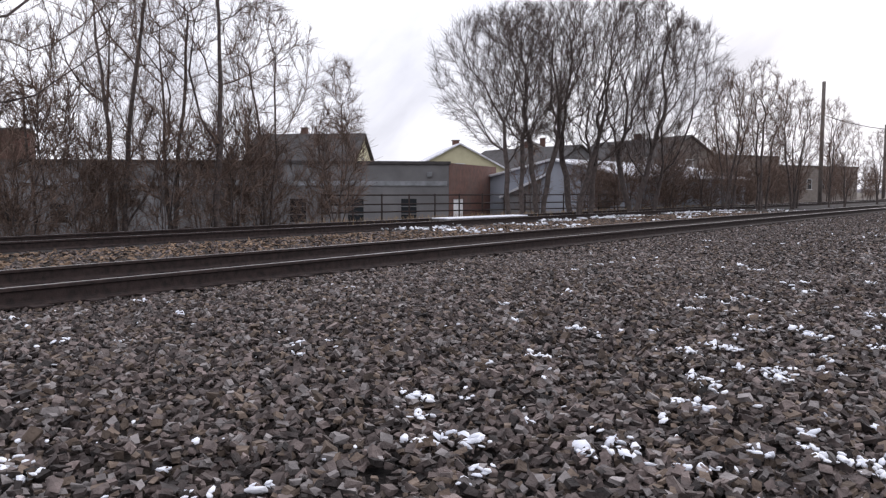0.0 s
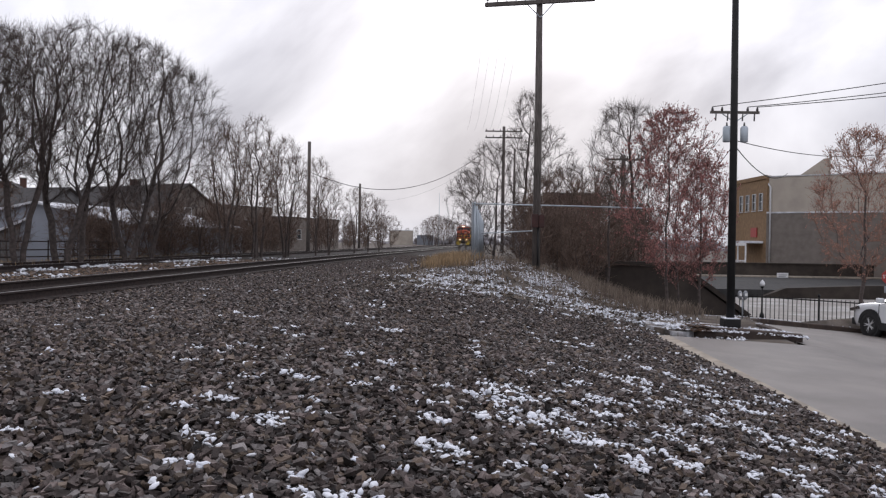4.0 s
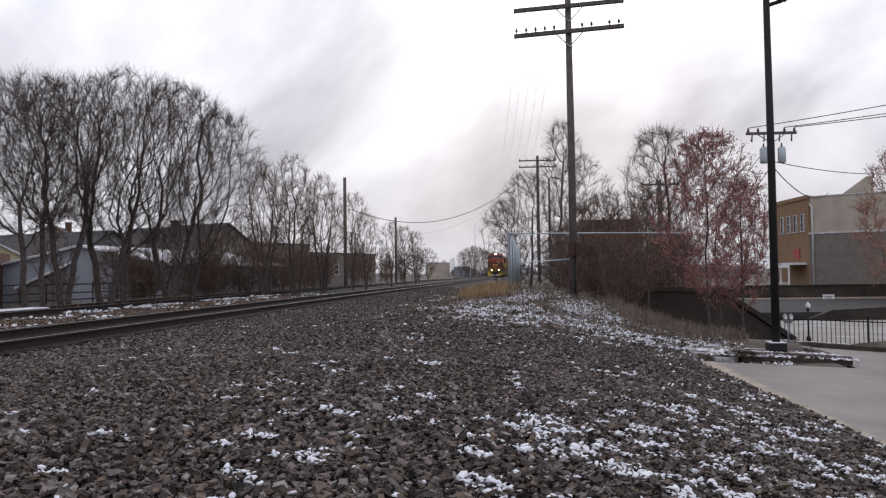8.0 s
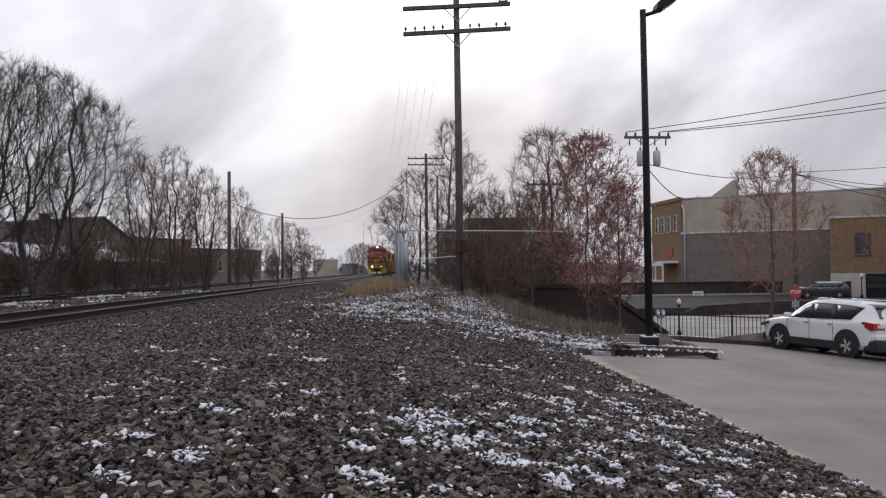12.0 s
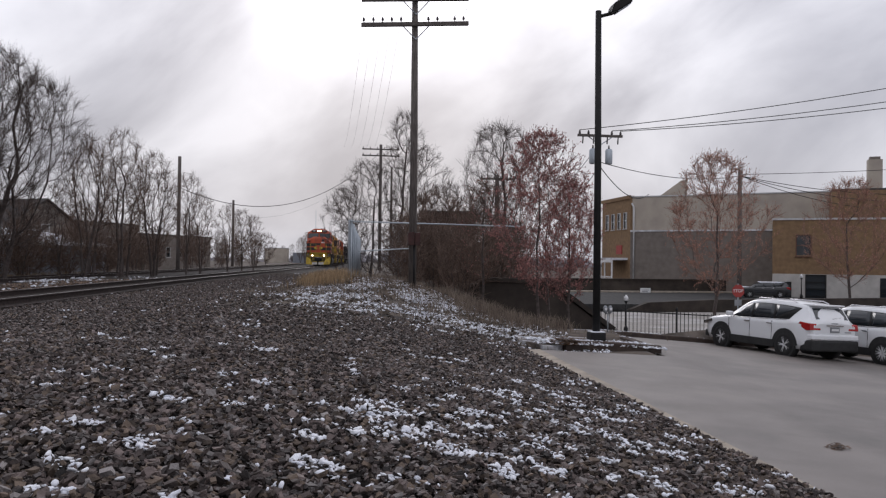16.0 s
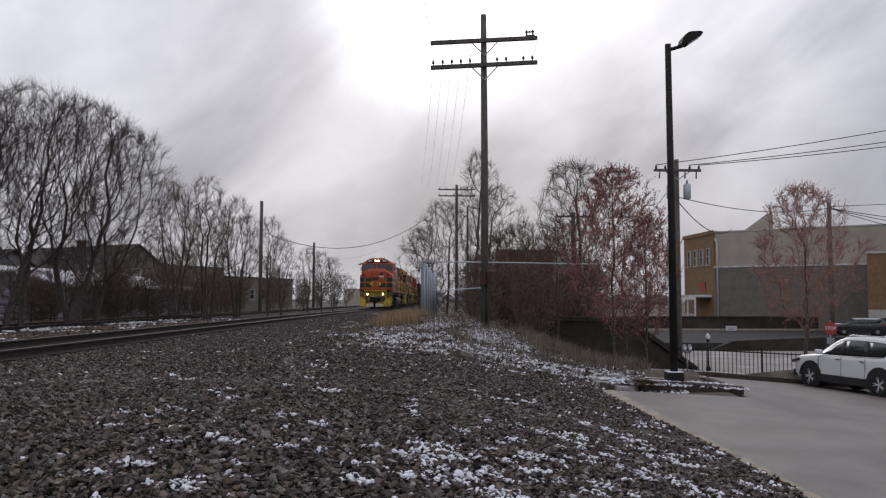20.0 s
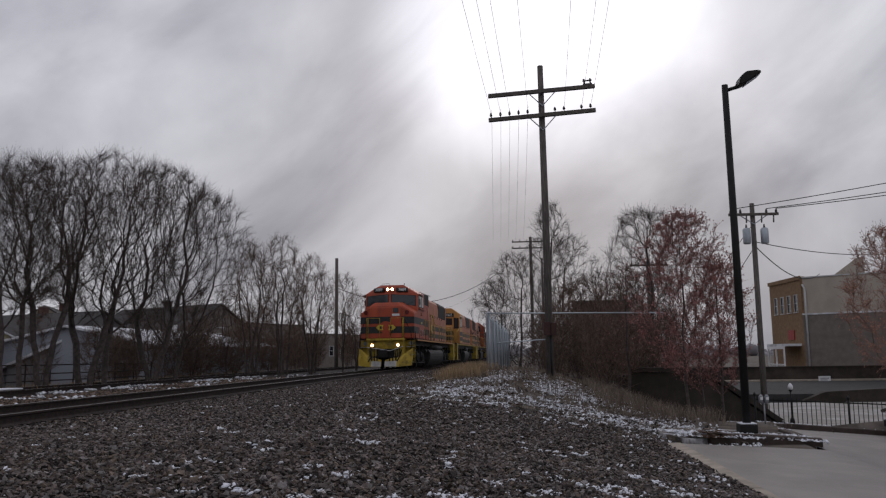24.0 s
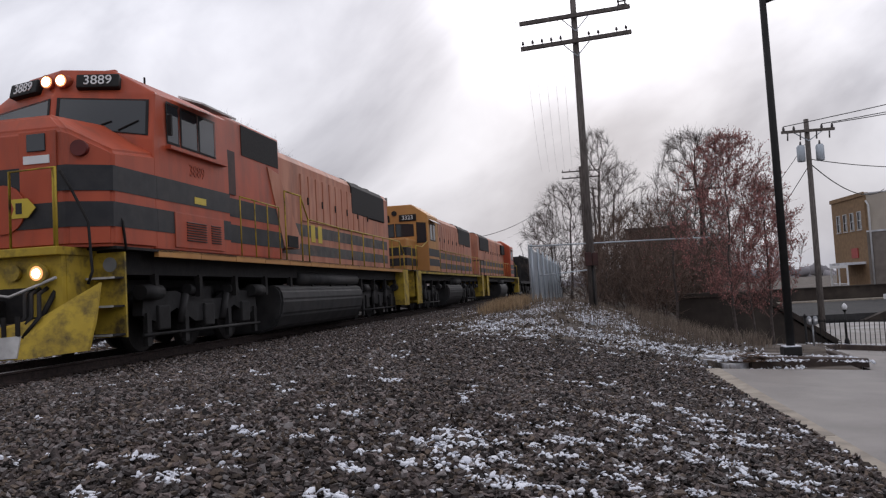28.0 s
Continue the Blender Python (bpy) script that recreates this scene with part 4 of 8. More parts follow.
def line_pole():
    t = thing("utility_pole", pose(2.18, 22.2, 0), label="weathered wooden line pole with two crossarms and a junction box", category="pole")
    part("pole", tb([(0, 0, 0.1), (0.0, 0, 4.5), (-0.03, 0, 9.25)], [0.115, 0.10, 0.082], 12), M_POLE, t, smooth=True)
    for z in (7.74, 8.45):
        arm = bx(-1.53, 1.53, -0.055, 0.055, -0.055, 0.055, bevel=0.008)
        a = part("crossarm", arm, M_POLE, t)
        a.matrix_local = pose(-0.02, -0.15, z, 0, -4.6, 3)
        for s in (-1, 1):
            part("brace", tb([(s * 0.42, -0.16, z + 0.03 * s), (0, -0.1, z - 0.42)], 0.016, 5), M_GALV, t)
        if z < 8:
            for x in (-1.45, -1.18, -0.92, -0.66, -0.4, 0.38, 0.64, 1.14, 1.4):
                bm = tb([(0, 0, 0.05), (0, 0, 0.12)], [0.012, 0.012], 6)
                tube(bm, [(0, 0, 0.11), (0, 0, 0.13), (0, 0, 0.18), (0, 0, 0.21)], [0.035, 0.04, 0.03, 0.012], 8)
                i = part("insulator", bm, M_INSUL, a)
                i.matrix_local = pose(x, 0, 0)
        else:
            bm = bx(1.2, 1.46, -0.05, 0.05, 0.05, 0.09)
            for x in (1.24, 1.42):
                tube(bm, [(x, 0, 0.05), (x, 0, 0.24)], [0.02, 0.03], 7)
            box(bm, 1.2, 1.46, -0.03, 0.03, 0.17, 0.2)
            part("fuse_rack", bm, M_INSUL, a)
    b = part("junction_box", bx(0.03, 0.19, -0.26, -0.08, 1.50, 1.85, bevel=0.015), M_BOXRED, t, "small red-brown junction box")
    part("junction_box", bx(-0.16, 0.02, -0.3, -0.13, 1.5, 1.87, bevel=0.015), M_BOXRED, t, "small red-brown junction box")
    part("ground_wire", tb([(0.03, -0.15, 0.2), (0.03, -0.14, 1.5)], 0.03, 6), M_BLACK, t)
    return t


line_pole()


def lamp_pole():
    t = thing("street_lamp", pose(5.70, 16.6, -0.76), label="tall black steel lot lamp with flat head", category="street lamp")
    part("base_box", bx(-0.36, 0.36, -0.3, 0.3, -0.2, 0.14, bevel=0.03), M_DARKCURB, t)
    part("base_cover", bx(-0.17, 0.17, -0.17, 0.17, 0.14, 0.32, bevel=0.03), M_BLACK, t)
    cap = part("snow_cap", bx(-0.15, 0.155, -0.155, 0.15, 0.32, 0.34, bevel=0.008), M_SNOW, t, "thin snow on the base")
    part("pole", tb([(0, 0, 0.32), (0, 0, 4), (-0.02, 0, 7.36)], [0.085, 0.077, 0.066], 12), M_BLACK, t, smooth=True)
    part("arm", tb([(0, 0, 7.24), (0.2, 0, 7.30), (0.32, 0, 7.40)], [0.045, 0.04, 0.04], 8), M_BLACK, t)
    bm = bmesh.new()
    prism(bm, [(0.22, 7.30), (0.36, 7.34), (0.72, 7.58), (0.66, 7.62), (0.4, 7.60), (0.28, 7.50)], "y", -0.18, 0.18)
    bmesh.ops.bevel(bm, geom=bm.edges[:], offset=0.02, segments=2, affect="EDGES")
    h = part("lamp_head", bm, M_BLACK, t)
    bm = bmesh.new()
    prism(bm, [(0.38, 7.345), (0.68, 7.545), (0.685, 7.535), (0.385, 7.33)], "y", -0.13, 0.13)
    part("lens", bm, M_GALV, h, "pale grey lamp lens")
    return t


lamp_pole()


def service_pole():
    """The pole with transformers behind the lamp."""
    x, y, z0 = 12.93, 38.0, -3.5
    t = thing("utility_pole", pose(x, y, 0.23), label="wooden utility pole with crossarm and two grey transformers", category="pole")
    part("pole", tb([(0, 0, z0 - 0.4), (0, 0, 7.72)], [0.155, 0.11], 12), M_POLE, t, smooth=True)
    part("crossarm", bx(-1.15, 1.15, -0.2, -0.09, 7.11, 7.23), M_POLE, t)
    for s in (-0.5, 0.5):
        part("brace", tb([(s * 1.2, -0.15, 7.11), (0, -0.15, 6.7)], 0.025, 5), M_GALV, t)
    for xx in (-1.05, -0.6, 0.6, 1.05):
        part("insulator", tb([(xx, -0.15, 7.21), (xx, -0.15, 7.31), (xx, -0.15, 7.43)], [0.05, 0.06, 0.03], 8), M_INSUL, t)
    for xx in (-0.9, -0.35, 0.35, 0.9):
        part("cutout", tb([(xx, -0.22, 7.11), (xx - 0.05, -0.32, 6.75)], 0.035, 6), M_INSUL, t)
    for xx in (-0.40, 0.42):
        bm = tb([(xx, -0.25, 5.75), (xx, -0.25, 5.8), (xx, -0.25, 6.42), (xx, -0.25, 6.5)], [0.15, 0.18, 0.18, 0.13], 14)
        tr = part("transformer", bm, M_GALV, t, "grey cylindrical transformer", smooth=True)
        part("bushing", tb([(xx, -0.25, 6.5), (xx, -0.25, 6.68)], [0.05, 0.03], 8), M_INSUL, tr)
    return t


service_pole()


def plain_pole(x, y, z0, z1, r, label, arms=()):
    t = thing("utility_pole", pose(x, y, 0), label=label, category="pole", group="line poles")
    part("pole", tb([(0, 0, z0), (0, 0, z1)], [r * 1.25, r], 8), M_POLE, t, smooth=True)
    for z, w in arms:
        part("crossarm", bx(-w, w, -0.2, -0.08, z - 0.06, z + 0.06), M_POLE, t)
        for k in range(6):
            xx = -w + 0.1 + k * (2 * w - 0.2) / 5
            part("insulator", tb([(xx, -0.14, z + 0.06), (xx, -0.14, z + 0.24)], [0.05, 0.03], 6), M_INSUL, t)
    return t


plain_pole(-11.9, 62.0, -1.5, 8.75, 0.13, "bare old wooden pole standing in trackside scrub")
plain_pole(-14.8, 116, -1.5, 9.4, 0.17, "bare old wooden pole far down the line")
plain_pole(4.3, 81.0, -1, 12.9, 0.15, "dark wooden line pole with two crossarms far off", [(12.4, 1.9), (11.75, 1.9)])
plain_pole(5.4, 80.6, -1, 10.6, 0.1, "dark wooden line pole standing beside its neighbour far off")
plain_pole(10.6, 52.0, -3, 6.9, 0.14, "wooden pole with a crossarm behind budding trees", [(6.6, 1.2)])
plain_pole(29.2, 54.5, -3, 8.0, 0.14, "wooden pole beside the brick building")


# ---- wires ----
def wire(a, b, sag, r, label):
    a, b = Vector(a), Vector(b)
    pts = []
    for k in range(25):
        s = k / 24
        p = a.lerp(b, s)
        p.z -= sag * 4 * s * (1 - s)
        pts.append(p)
    return tagged(part("overhead_wire", tb(pts, r, 4), M_BLACK), label, "wire", "overhead wires")


W = "thin black overhead wire slung between poles"
wire((-11.9, 62, 6.4), (4.3, 81, 12.2), 3.2, 0.025, W)
wire((-14.8, 116, 7.4), (4.3, 81, 11.2), 2.4, 0.008, W)
for dx, dz, e in ((-1.05, 7.43, 14.2), (0.6, 7.43, 13.2), (1.05, 7.43, 12.6)):
    wire((12.93 + dx, 37.85, dz + 0.23), (46, 33 + dx, e), 0.7, 0.02, W)
wire((12.93, 37.9, 6.1), (29.2, 54.5, 7.6), 0.5, 0.02, W)
wire((12.93, 37.9, 5.9), (28.5, 70, 7.5), 0.9, 0.03, W)
wire((29.2, 54.5, 7.7), (64, 52, 10.8), 0.5, 0.02, W)
for k in range(3):
    wire((29.2, 54.5, 7.6), (44 + 2 * k, 58, 5.6 + 0.7 * k), 0.5, 0.025, W)
wire((12.93, 37.9, 5.9), (9.2, 41.0, 0.5), 0.3, 0.018, W)
wire((12.93, 37.9, 7.0), (8.6, 44.0, 0.8), 0.3, 0.014, W)
for k in range(5):
    wire((2.18 - 1.45 + k * 0.26, 22.05, 7.95 + 0.02 * k), (2.4 - 1.9 + 0.75 * k, 80.8, 12.5), 0.9, 0.004, W)


plain_pole(-0.9, -25.0, -0.5, 9.2, 0.12, "weathered wooden line pole with two crossarms", [(7.9, 1.5), (8.6, 1.5)])
for k, x in enumerate((-1.45, -1.18, -0.92, -0.4, 0.64, 1.14, 1.4)):
    wire((2.16 + x, 22.05, 7.95 + 0.08 * x), (-0.9 + x, -25.14, 8.14), 0.25, 0.0045, W)

# ---- slatted and chain-link fences by the knoll ----
def slat_fence():
    t = thing("privacy_fence", label="grey metal slatted fence running beside the line", category="fence")
    rng = random.Random(5)
    n = 60
    base = part("slat", bx(-0.02, 0.02, -0.206, 0.206, 0.0, 1.86, bevel=0.006), M_GALV, t)
    for i in range(n):
        s = (i + 0.5) / n
        x, y = 0.45 + 1.0 * s, 25.0 + 25.0 * s
        m = pose(x + rng.uniform(-0.01, 0.01), y, 0.33 + rng.uniform(-0.03, 0.03), rng.uniform(-1, 1), 0, -2.3)
        if i == 0:
            base.matrix_local = m
        else:
            share("slat", base, t, m)
    for k in range(9):
        y = 25 + k * 3.12
        part("post", tb([(0.5 + 0.04 * (y - 25), y, 0.2), (0.5 + 0.04 * (y - 25), y, 2.34)], 0.035, 8), M_GALV, t)
    return t


slat_fence()


def chain_fence():
    t = thing("chain_link_fence", label="galvanised chain-link fence with a top rail on the knoll", category="fence")
    x0, x1, y, z0, z1 = 0.42, 5.95, 24.95, 0.42, 2.28
    part("top_rail", tb([(x0, y, z1), (x1, y + 0.3, z1 - 0.05)], 0.022, 8), M_GALV, t)
    part("mid_rail", tb([(x0 + 0.3, y, 1.35), (x0 + 1.9, y, 1.45)], 0.018, 8), M_GALV, t)
    for x in (x0,):
        part("post", tb([(x, y, 0.0 if x < 4 else -1.2), (x, y, z1 + 0.05)], 0.026, 8), M_SIGNGREY, t)
    bm = bmesh.new()
    x1 = 2.1
    hgt = z1 - z0
    k = x0 - hgt
    while k < x1:
        for s in (1, -1):
            a, b = (k, z0), (k + hgt, z1)
            if s < 0:
                a, b = (k, z1), (k + hgt, z0)
            # clip to the panel
            def cl(p, q, lim):
                f = (lim - p[0]) / (q[0] - p[0])
                return (lim, p[1] + f * (q[1] - p[1]))
            if a[0] < x0:
                a = cl(a, b, x0)
            if b[0] > x1:
                b = cl(a, b, x1)
            if b[0] > a[0]:
                tube(bm, [(a[0], y, a[1]), (b[0], y, b[1])], 0.0007, 3, False)
        k += 0.11
    o = part("mesh", bm, M_GALV, t)
    o["kind"] = "stuff"
    return t


chain_fence()


def leaf_pile(x, y, z, r, label):
    """A low heap of wet brown leaves."""
    rng = np.random.default_rng(int(x * 10))
    n = int(260 * r / 0.3)
    a, q = rng.uniform(0, math.tau, n), r * rng.random(n) ** 0.7
    px, py = x + np.cos(a) * q * 1.3, y + np.sin(a) * q
    pz = z + 0.5 * r * (1 - (q / r) ** 2) * rng.random(n)
    shapes, tri = stone_shapes(8, 8, rng)
    V = np.concatenate([shapes[k % 8] * np.array([0.05, 0.04, 0.012]) * r / 0.3 + np.array([px[k], py[k], pz[k]]) for k in range(n)])
    T = np.concatenate([tri + 6 * k for k in range(n)])
    return tagged(quad_mesh("leaf_pile", V, T, [M_LEAF]), label, "leaves", kind="stuff")


M_LEAF = material("wet_brown_leaves", (0.13, 0.075, 0.045), (0.06, 0.036, 0.024), 6, 0.7, island=0.5)
leaf_pile(4.71, 15.61, -0.58, 0.30, "heap of wet brown leaves beside the lamp's island")
leaf_pile(5.23, 7.45, -0.81, 0.11, "small dark clump of wet leaves on the concrete")



# ---- street side: fence, lamps, underpass, buildings ----
def iron_fence():
    t = thing("iron_fence", label="black iron picket fence along the lot's edge", category="fence")
    y0, x0, x1 = 22.8, 7.8, 30.0

    def zt(x):
        return -0.32 - 0.05 * (x - 7.8)
    for dz in (0.0, -0.82):
        part("rail", tb([(x0, y0, zt(x0) + dz), (x1, y0, zt(x1) + dz)], 0.018, 6), M_BLACK, t)
    pk = part("picket", tb([(0, 0, -1.0), (0, 0, 0.06)], 0.011, 5), M_BLACK, t)
    first = True
    x = x0
    while x < x1:
        m = pose(x, y0, zt(x))
        if first:
            pk.matrix_local = m
            first = False
        else:
            share("picket", pk, t, m)
        x += 0.125
    for k in range(9):
        xx = x0 + k * 2.5
        p = part("post", tb([(xx, y0, zt(xx) - 1.2), (xx, y0, zt(xx) + 0.1)], 0.03, 8), M_BLACK, t)
        part("finial", tb([(xx, y0, zt(xx) + 0.1), (xx, y0, zt(xx) + 0.14), (xx, y0, zt(xx) + 0.2)], [0.04, 0.045, 0.01], 8), M_BLACK, p)
    return t


iron_fence()
M_GLOBE = material("white_lamp_globe", (0.75, 0.75, 0.76), (0.65, 0.65, 0.67), 3, 0.35)


def post_lamp(x, y, z, h, k=1.0):
    t = thing("post_lamp", pose(x, y, z) @ Matrix.Scale(k, 4), label="black ornamental post lamp with a white globe", category="street lamp", group="post lamps")
    part("base", tb([(0, 0, 0), (0, 0, 0.5), (0, 0, 0.7)], [0.2, 0.17, 0.08], 10), M_BLACK, t)
    part("post", tb([(0, 0, 0.7), (0, 0, h - 0.5)], [0.07, 0.055], 10), M_BLACK, t)
    part("collar", tb([(0, 0, h - 0.55), (0, 0, h - 0.42), (0, 0, h - 0.38)], [0.06, 0.15, 0.14], 10), M_BLACK, t)
    part("globe", tb([(0, 0, h - 0.38), (0, 0, h - 0.25), (0, 0, h - 0.1), (0, 0, h + 0.02), (0, 0, h + 0.12)], [0.12, 0.19, 0.18, 0.1, 0.02], 14), M_GLOBE, t, smooth=True)
    return t


post_lamp(9.9, 26.0, -1.36, 3.1, 0.42)
post_lamp(35.0, 56.0, -1.5, 3.1, 0.6)
M_STOP = material("red_sign_paint", (0.32, 0.045, 0.04), (0.27, 0.04, 0.035), 4, 0.5)
M_WHITE = material("white_paint", (0.75, 0.75, 0.75), (0.66, 0.66, 0.67), 3, 0.5)


def text_part(name, body, size, m, mat, parent, depth=0.004):
    cu = bpy.data.curves.new(name, "FONT")
    cu.body, cu.size, cu.extrude, cu.align_x, cu.align_y = body, size, depth, "CENTER", "CENTER"
    tmp = bpy.data.objects.new(name, cu)
    me = bpy.data.meshes.new_from_object(tmp)
    bpy.data.objects.remove(tmp)
    me.materials.clear()
    me.materials.append(mat)
    o = new(name, me)
    o.parent = parent
    o.matrix_local = m
    return o


def stop_sign():
    t = thing("stop_sign", pose(21.4, 40.0, -0.38), label="red octagonal stop sign on a post in the street", category="sign")
    part("post", tb([(0, 0, -1.45), (0, 0, 0.45)], 0.03, 6), M_GALV, t)
    bm = bmesh.new()
    oct_ = [(0.36 * math.cos(math.pi / 8 + k * math.pi / 4), 0.05 + 0.36 * math.sin(math.pi / 8 + k * math.pi / 4)) for k in range(8)]
    prism(bm, oct_, "y", -0.035, -0.025)
    p = part("plate", bm, M_STOP, t)
    text_part("lettering", "STOP", 0.24, pose(0, -0.037, 0.05, 90, 0, 0), M_WHITE, p)
    part("small_plate", bx(-0.2, 0.2, -0.035, -0.025, -0.75, -0.42), M_SIGNGREY, t)
    return t


stop_sign()


def sign_board(x, y, z, w, h, mat, label, rz=0):
    t = thing("sign", pose(x, y, z, 0, 0, rz), label=label, category="sign")
    part("board", bx(-w / 2, w / 2, -0.02, 0.02, 0, h, bevel=0.005), mat, t)
    for s in (-0.3, 0.3):
        part("post", tb([(s * w, 0.04, -1.3), (s * w, 0.04, h * 0.9)], 0.03, 6), M_GALV, t)
    for k in range(3):
        part("text_bar", bx(-w * 0.36, w * (0.36 - 0.1 * k), -0.026, -0.021, h * (0.68 - 0.22 * k), h * (0.78 - 0.22 * k)), M_SIGNGREY, t)
    return t


sign_board(27.3, 67.6, -1.75, 0.95, 0.65, M_WHITE, "small white notice board on the far verge")


def meters():
    t = thing("parking_meter", pose(7.15, 20.0, lot_z(7.15, 20.0) + 0.05) @ Matrix.Scale(0.62, 4), label="twin-headed grey parking meter on a post", category="parking meter")
    part("post", tb([(0, 0, 0), (0, 0, 0.95)], 0.03, 8), M_SIGNGREY, t)
    for s in (-0.11, 0.11):
        h = part("meter_head", tb([(s * 0.5, 0, 0.93), (s, 0, 1.02), (s, 0, 1.2), (s, 0, 1.28)], [0.05, 0.09, 0.09, 0.04], 10), M_SIGNGREY, t, smooth=True)
        part("display", bx(s - 0.05, s + 0.05, -0.095, -0.085, 1.08, 1.18), M_WHITE, h)
    return t


meters()
M_DARKWALL = material("sooty_concrete", (0.050, 0.040, 0.034), (0.028, 0.023, 0.020), 1.5, 0.9, bump=0.4, stain=(0.085, 0.07, 0.058), stain_scale=0.5)


def underpass():
    """Dark wing wall and girder where the street dips under the line."""
    t = thing("underpass", label="sooty concrete wing wall and steel girder of a railway underpass", category="bridge", kind="structure")
    bm = bmesh.new()
    prism(bm, [(5.6, -3.0), (12.3, -3.0), (11.1, -1.85), (9.4, -0.62), (8.2, 0.22), (5.6, 0.3)], "y", 30.0, 30.5)
    part("wing_wall", bm, M_DARKWALL, t)
    bm = bmesh.new()
    prism(bm, [(12.7, -3.0), (11.3, -1.7), (9.55, -0.45), (8.3, 0.4), (5.6, 0.46), (5.6, 0.34), (8.22, 0.26), (9.42, -0.57), (11.13, -1.8), (12.35, -3.0)], "y", 29.9, 30.6)
    part("coping", bm, M_DARKWALL, t)
    part("girder", bx(4.6, 11.6, 41.0, 41.4, -0.5, 0.12), M_DARKWALL, t)
    part("coping", bx(4.6, 11.6, 40.85, 41.5, 0.12, 0.24), M_DARKWALL, t)
    part("abutment", bx(4.6, 7.6, 38.6, 44, -4.2, -0.05), M_DARKWALL, t)
    return t


underpass()


M_SNOWWALK = material("snowy_concrete", (0.30, 0.28, 0.26), (0.23, 0.215, 0.20), 1.2, 0.85, stain=(0.62, 0.62, 0.65), stain_scale=0.35, stain_amount=0.5)


def street():
    t = thing("street", label="asphalt street with pale sidewalks below the lot", category="road", kind="structure")

    def sz(y):
        return -3.6 + 0.075 * (min(max(y, 40), 75) - 40)

    def strip(name, x0, x1, y0, y1, dz, mat, hk=0.0):
        bm = bmesh.new()
        ys = list(np.arange(y0, y1, 4.0)) + [y1]
        a = [(bm.verts.new((x0, y, sz(y) + dz)), bm.verts.new((x1, y, sz(y) + dz))) for y in ys]
        for p, q in zip(a, a[1:]):
            bm.faces.new((p[0], p[1], q[1], q[0]))
        g = bmesh.ops.extrude_face_region(bm, geom=bm.faces[:])
        for v in g["geom"]:
            if isinstance(v, bmesh.types.BMVert):
                v.co.z -= 0.3
        bmesh.ops.recalc_face_normals(bm, faces=bm.faces)
        return part(name, bm, mat, t)
    bm = bmesh.new()
    f = bm.faces.new([bm.verts.new(p) for p in ((9.7, 25.0, -1.36), (60, 25.0, -1.36), (60, 47.4, -1.95), (15.2, 47.4, -1.95))])
    g = bmesh.ops.extrude_face_region(bm, geom=[f])
    for v in g["geom"]:
        if isinstance(v, bmesh.types.BMVert):
            v.co.z -= 2.2
    bmesh.ops.recalc_face_normals(bm, faces=bm.faces)
    part("lower_lot", bm, M_SNOWWALK, t, "pale concrete lot with thin snow")
    strip("roadway", 12.0, 17.9, 38, 49, 0.07, M_ASPHALT)
    part("roadway", bx(12.0, 90, 48.0, 67.6, -2.6, -1.5), M_ASPHALT, t)
    part("sidewalk", bx(12.0, 90, 67.6, 69.5, -2.6, -1.40), M_CURB, t)
    # a low retaining wall that rises to the right, and the dark wall across the street
    bm = bmesh.new()
    prism(bm, [(17.2, -3.4), (45, -3.4), (45, -0.85), (24, -1.15), (19.4, -1.36), (18.0, -1.9), (17.2, -2.3)], "y", 47.45, 48.0)
    part("retaining_wall", bm, M_DARKWALL, t)
    part("retaining_wall", bx(17.0, 47, 69.5, 70.0, -2.5, -0.40), M_DARKWALL, t)
    part("coping", bx(17.0, 47, 69.4, 70.05, -0.40, -0.32), M_DARKWALL, t)
    return t


street()
M_YBRICK = material("ochre_brick", (0.255, 0.165, 0.092), (0.185, 0.118, 0.068), 3, 0.9, bump=0.3, stain=(0.2, 0.13, 0.08), stain_scale=0.4)
M_TANWALL = material("tan_render", (0.44, 0.39, 0.33), (0.38, 0.335, 0.285), 0.7, 0.9, stain=(0.24, 0.21, 0.19), stain_scale=0.25)
M_GREYBRICK = material("grey_brown_block", (0.20, 0.175, 0.155), (0.155, 0.135, 0.12), 2.0, 0.9, bump=0.3, stain=(0.22, 0.19, 0.17), stain_scale=0.4)
M_RBRICK = material("dark_red_brick", (0.13, 0.065, 0.05), (0.085, 0.045, 0.038), 3, 0.9, bump=0.3, stain=(0.1, 0.08, 0.07), stain_scale=0.5)
M_ROOF = material("dark_shingle", (0.07, 0.065, 0.065), (0.045, 0.042, 0.042), 3, 0.9, bump=0.4)
M_SNOWROOF = material("thin_snow_on_roof", (0.72, 0.73, 0.77), (0.42, 0.42, 0.44), 1.1, 0.8, bump=0.2)
M_GREYWALL = material("grey_block_paint", (0.175, 0.172, 0.175), (0.13, 0.128, 0.13), 0.8, 0.85, stain=(0.2, 0.2, 0.21), stain_scale=0.3, bump=0.15)
M_BLUEWALL = material("blue_grey_sheet", (0.31, 0.335, 0.38), (0.26, 0.28, 0.32), 0.7, 0.7, stain=(0.22, 0.22, 0.25), stain_scale=0.35)
M_CREAM = material("cream_siding", (0.48, 0.45, 0.30), (0.42, 0.39, 0.26), 1.5, 0.85)
M_PANE = glass("dark_window_pane")
M_TRIM = material("pale_trim", (0.55, 0.55, 0.55), (0.45, 0.45, 0.46), 3, 0.7)


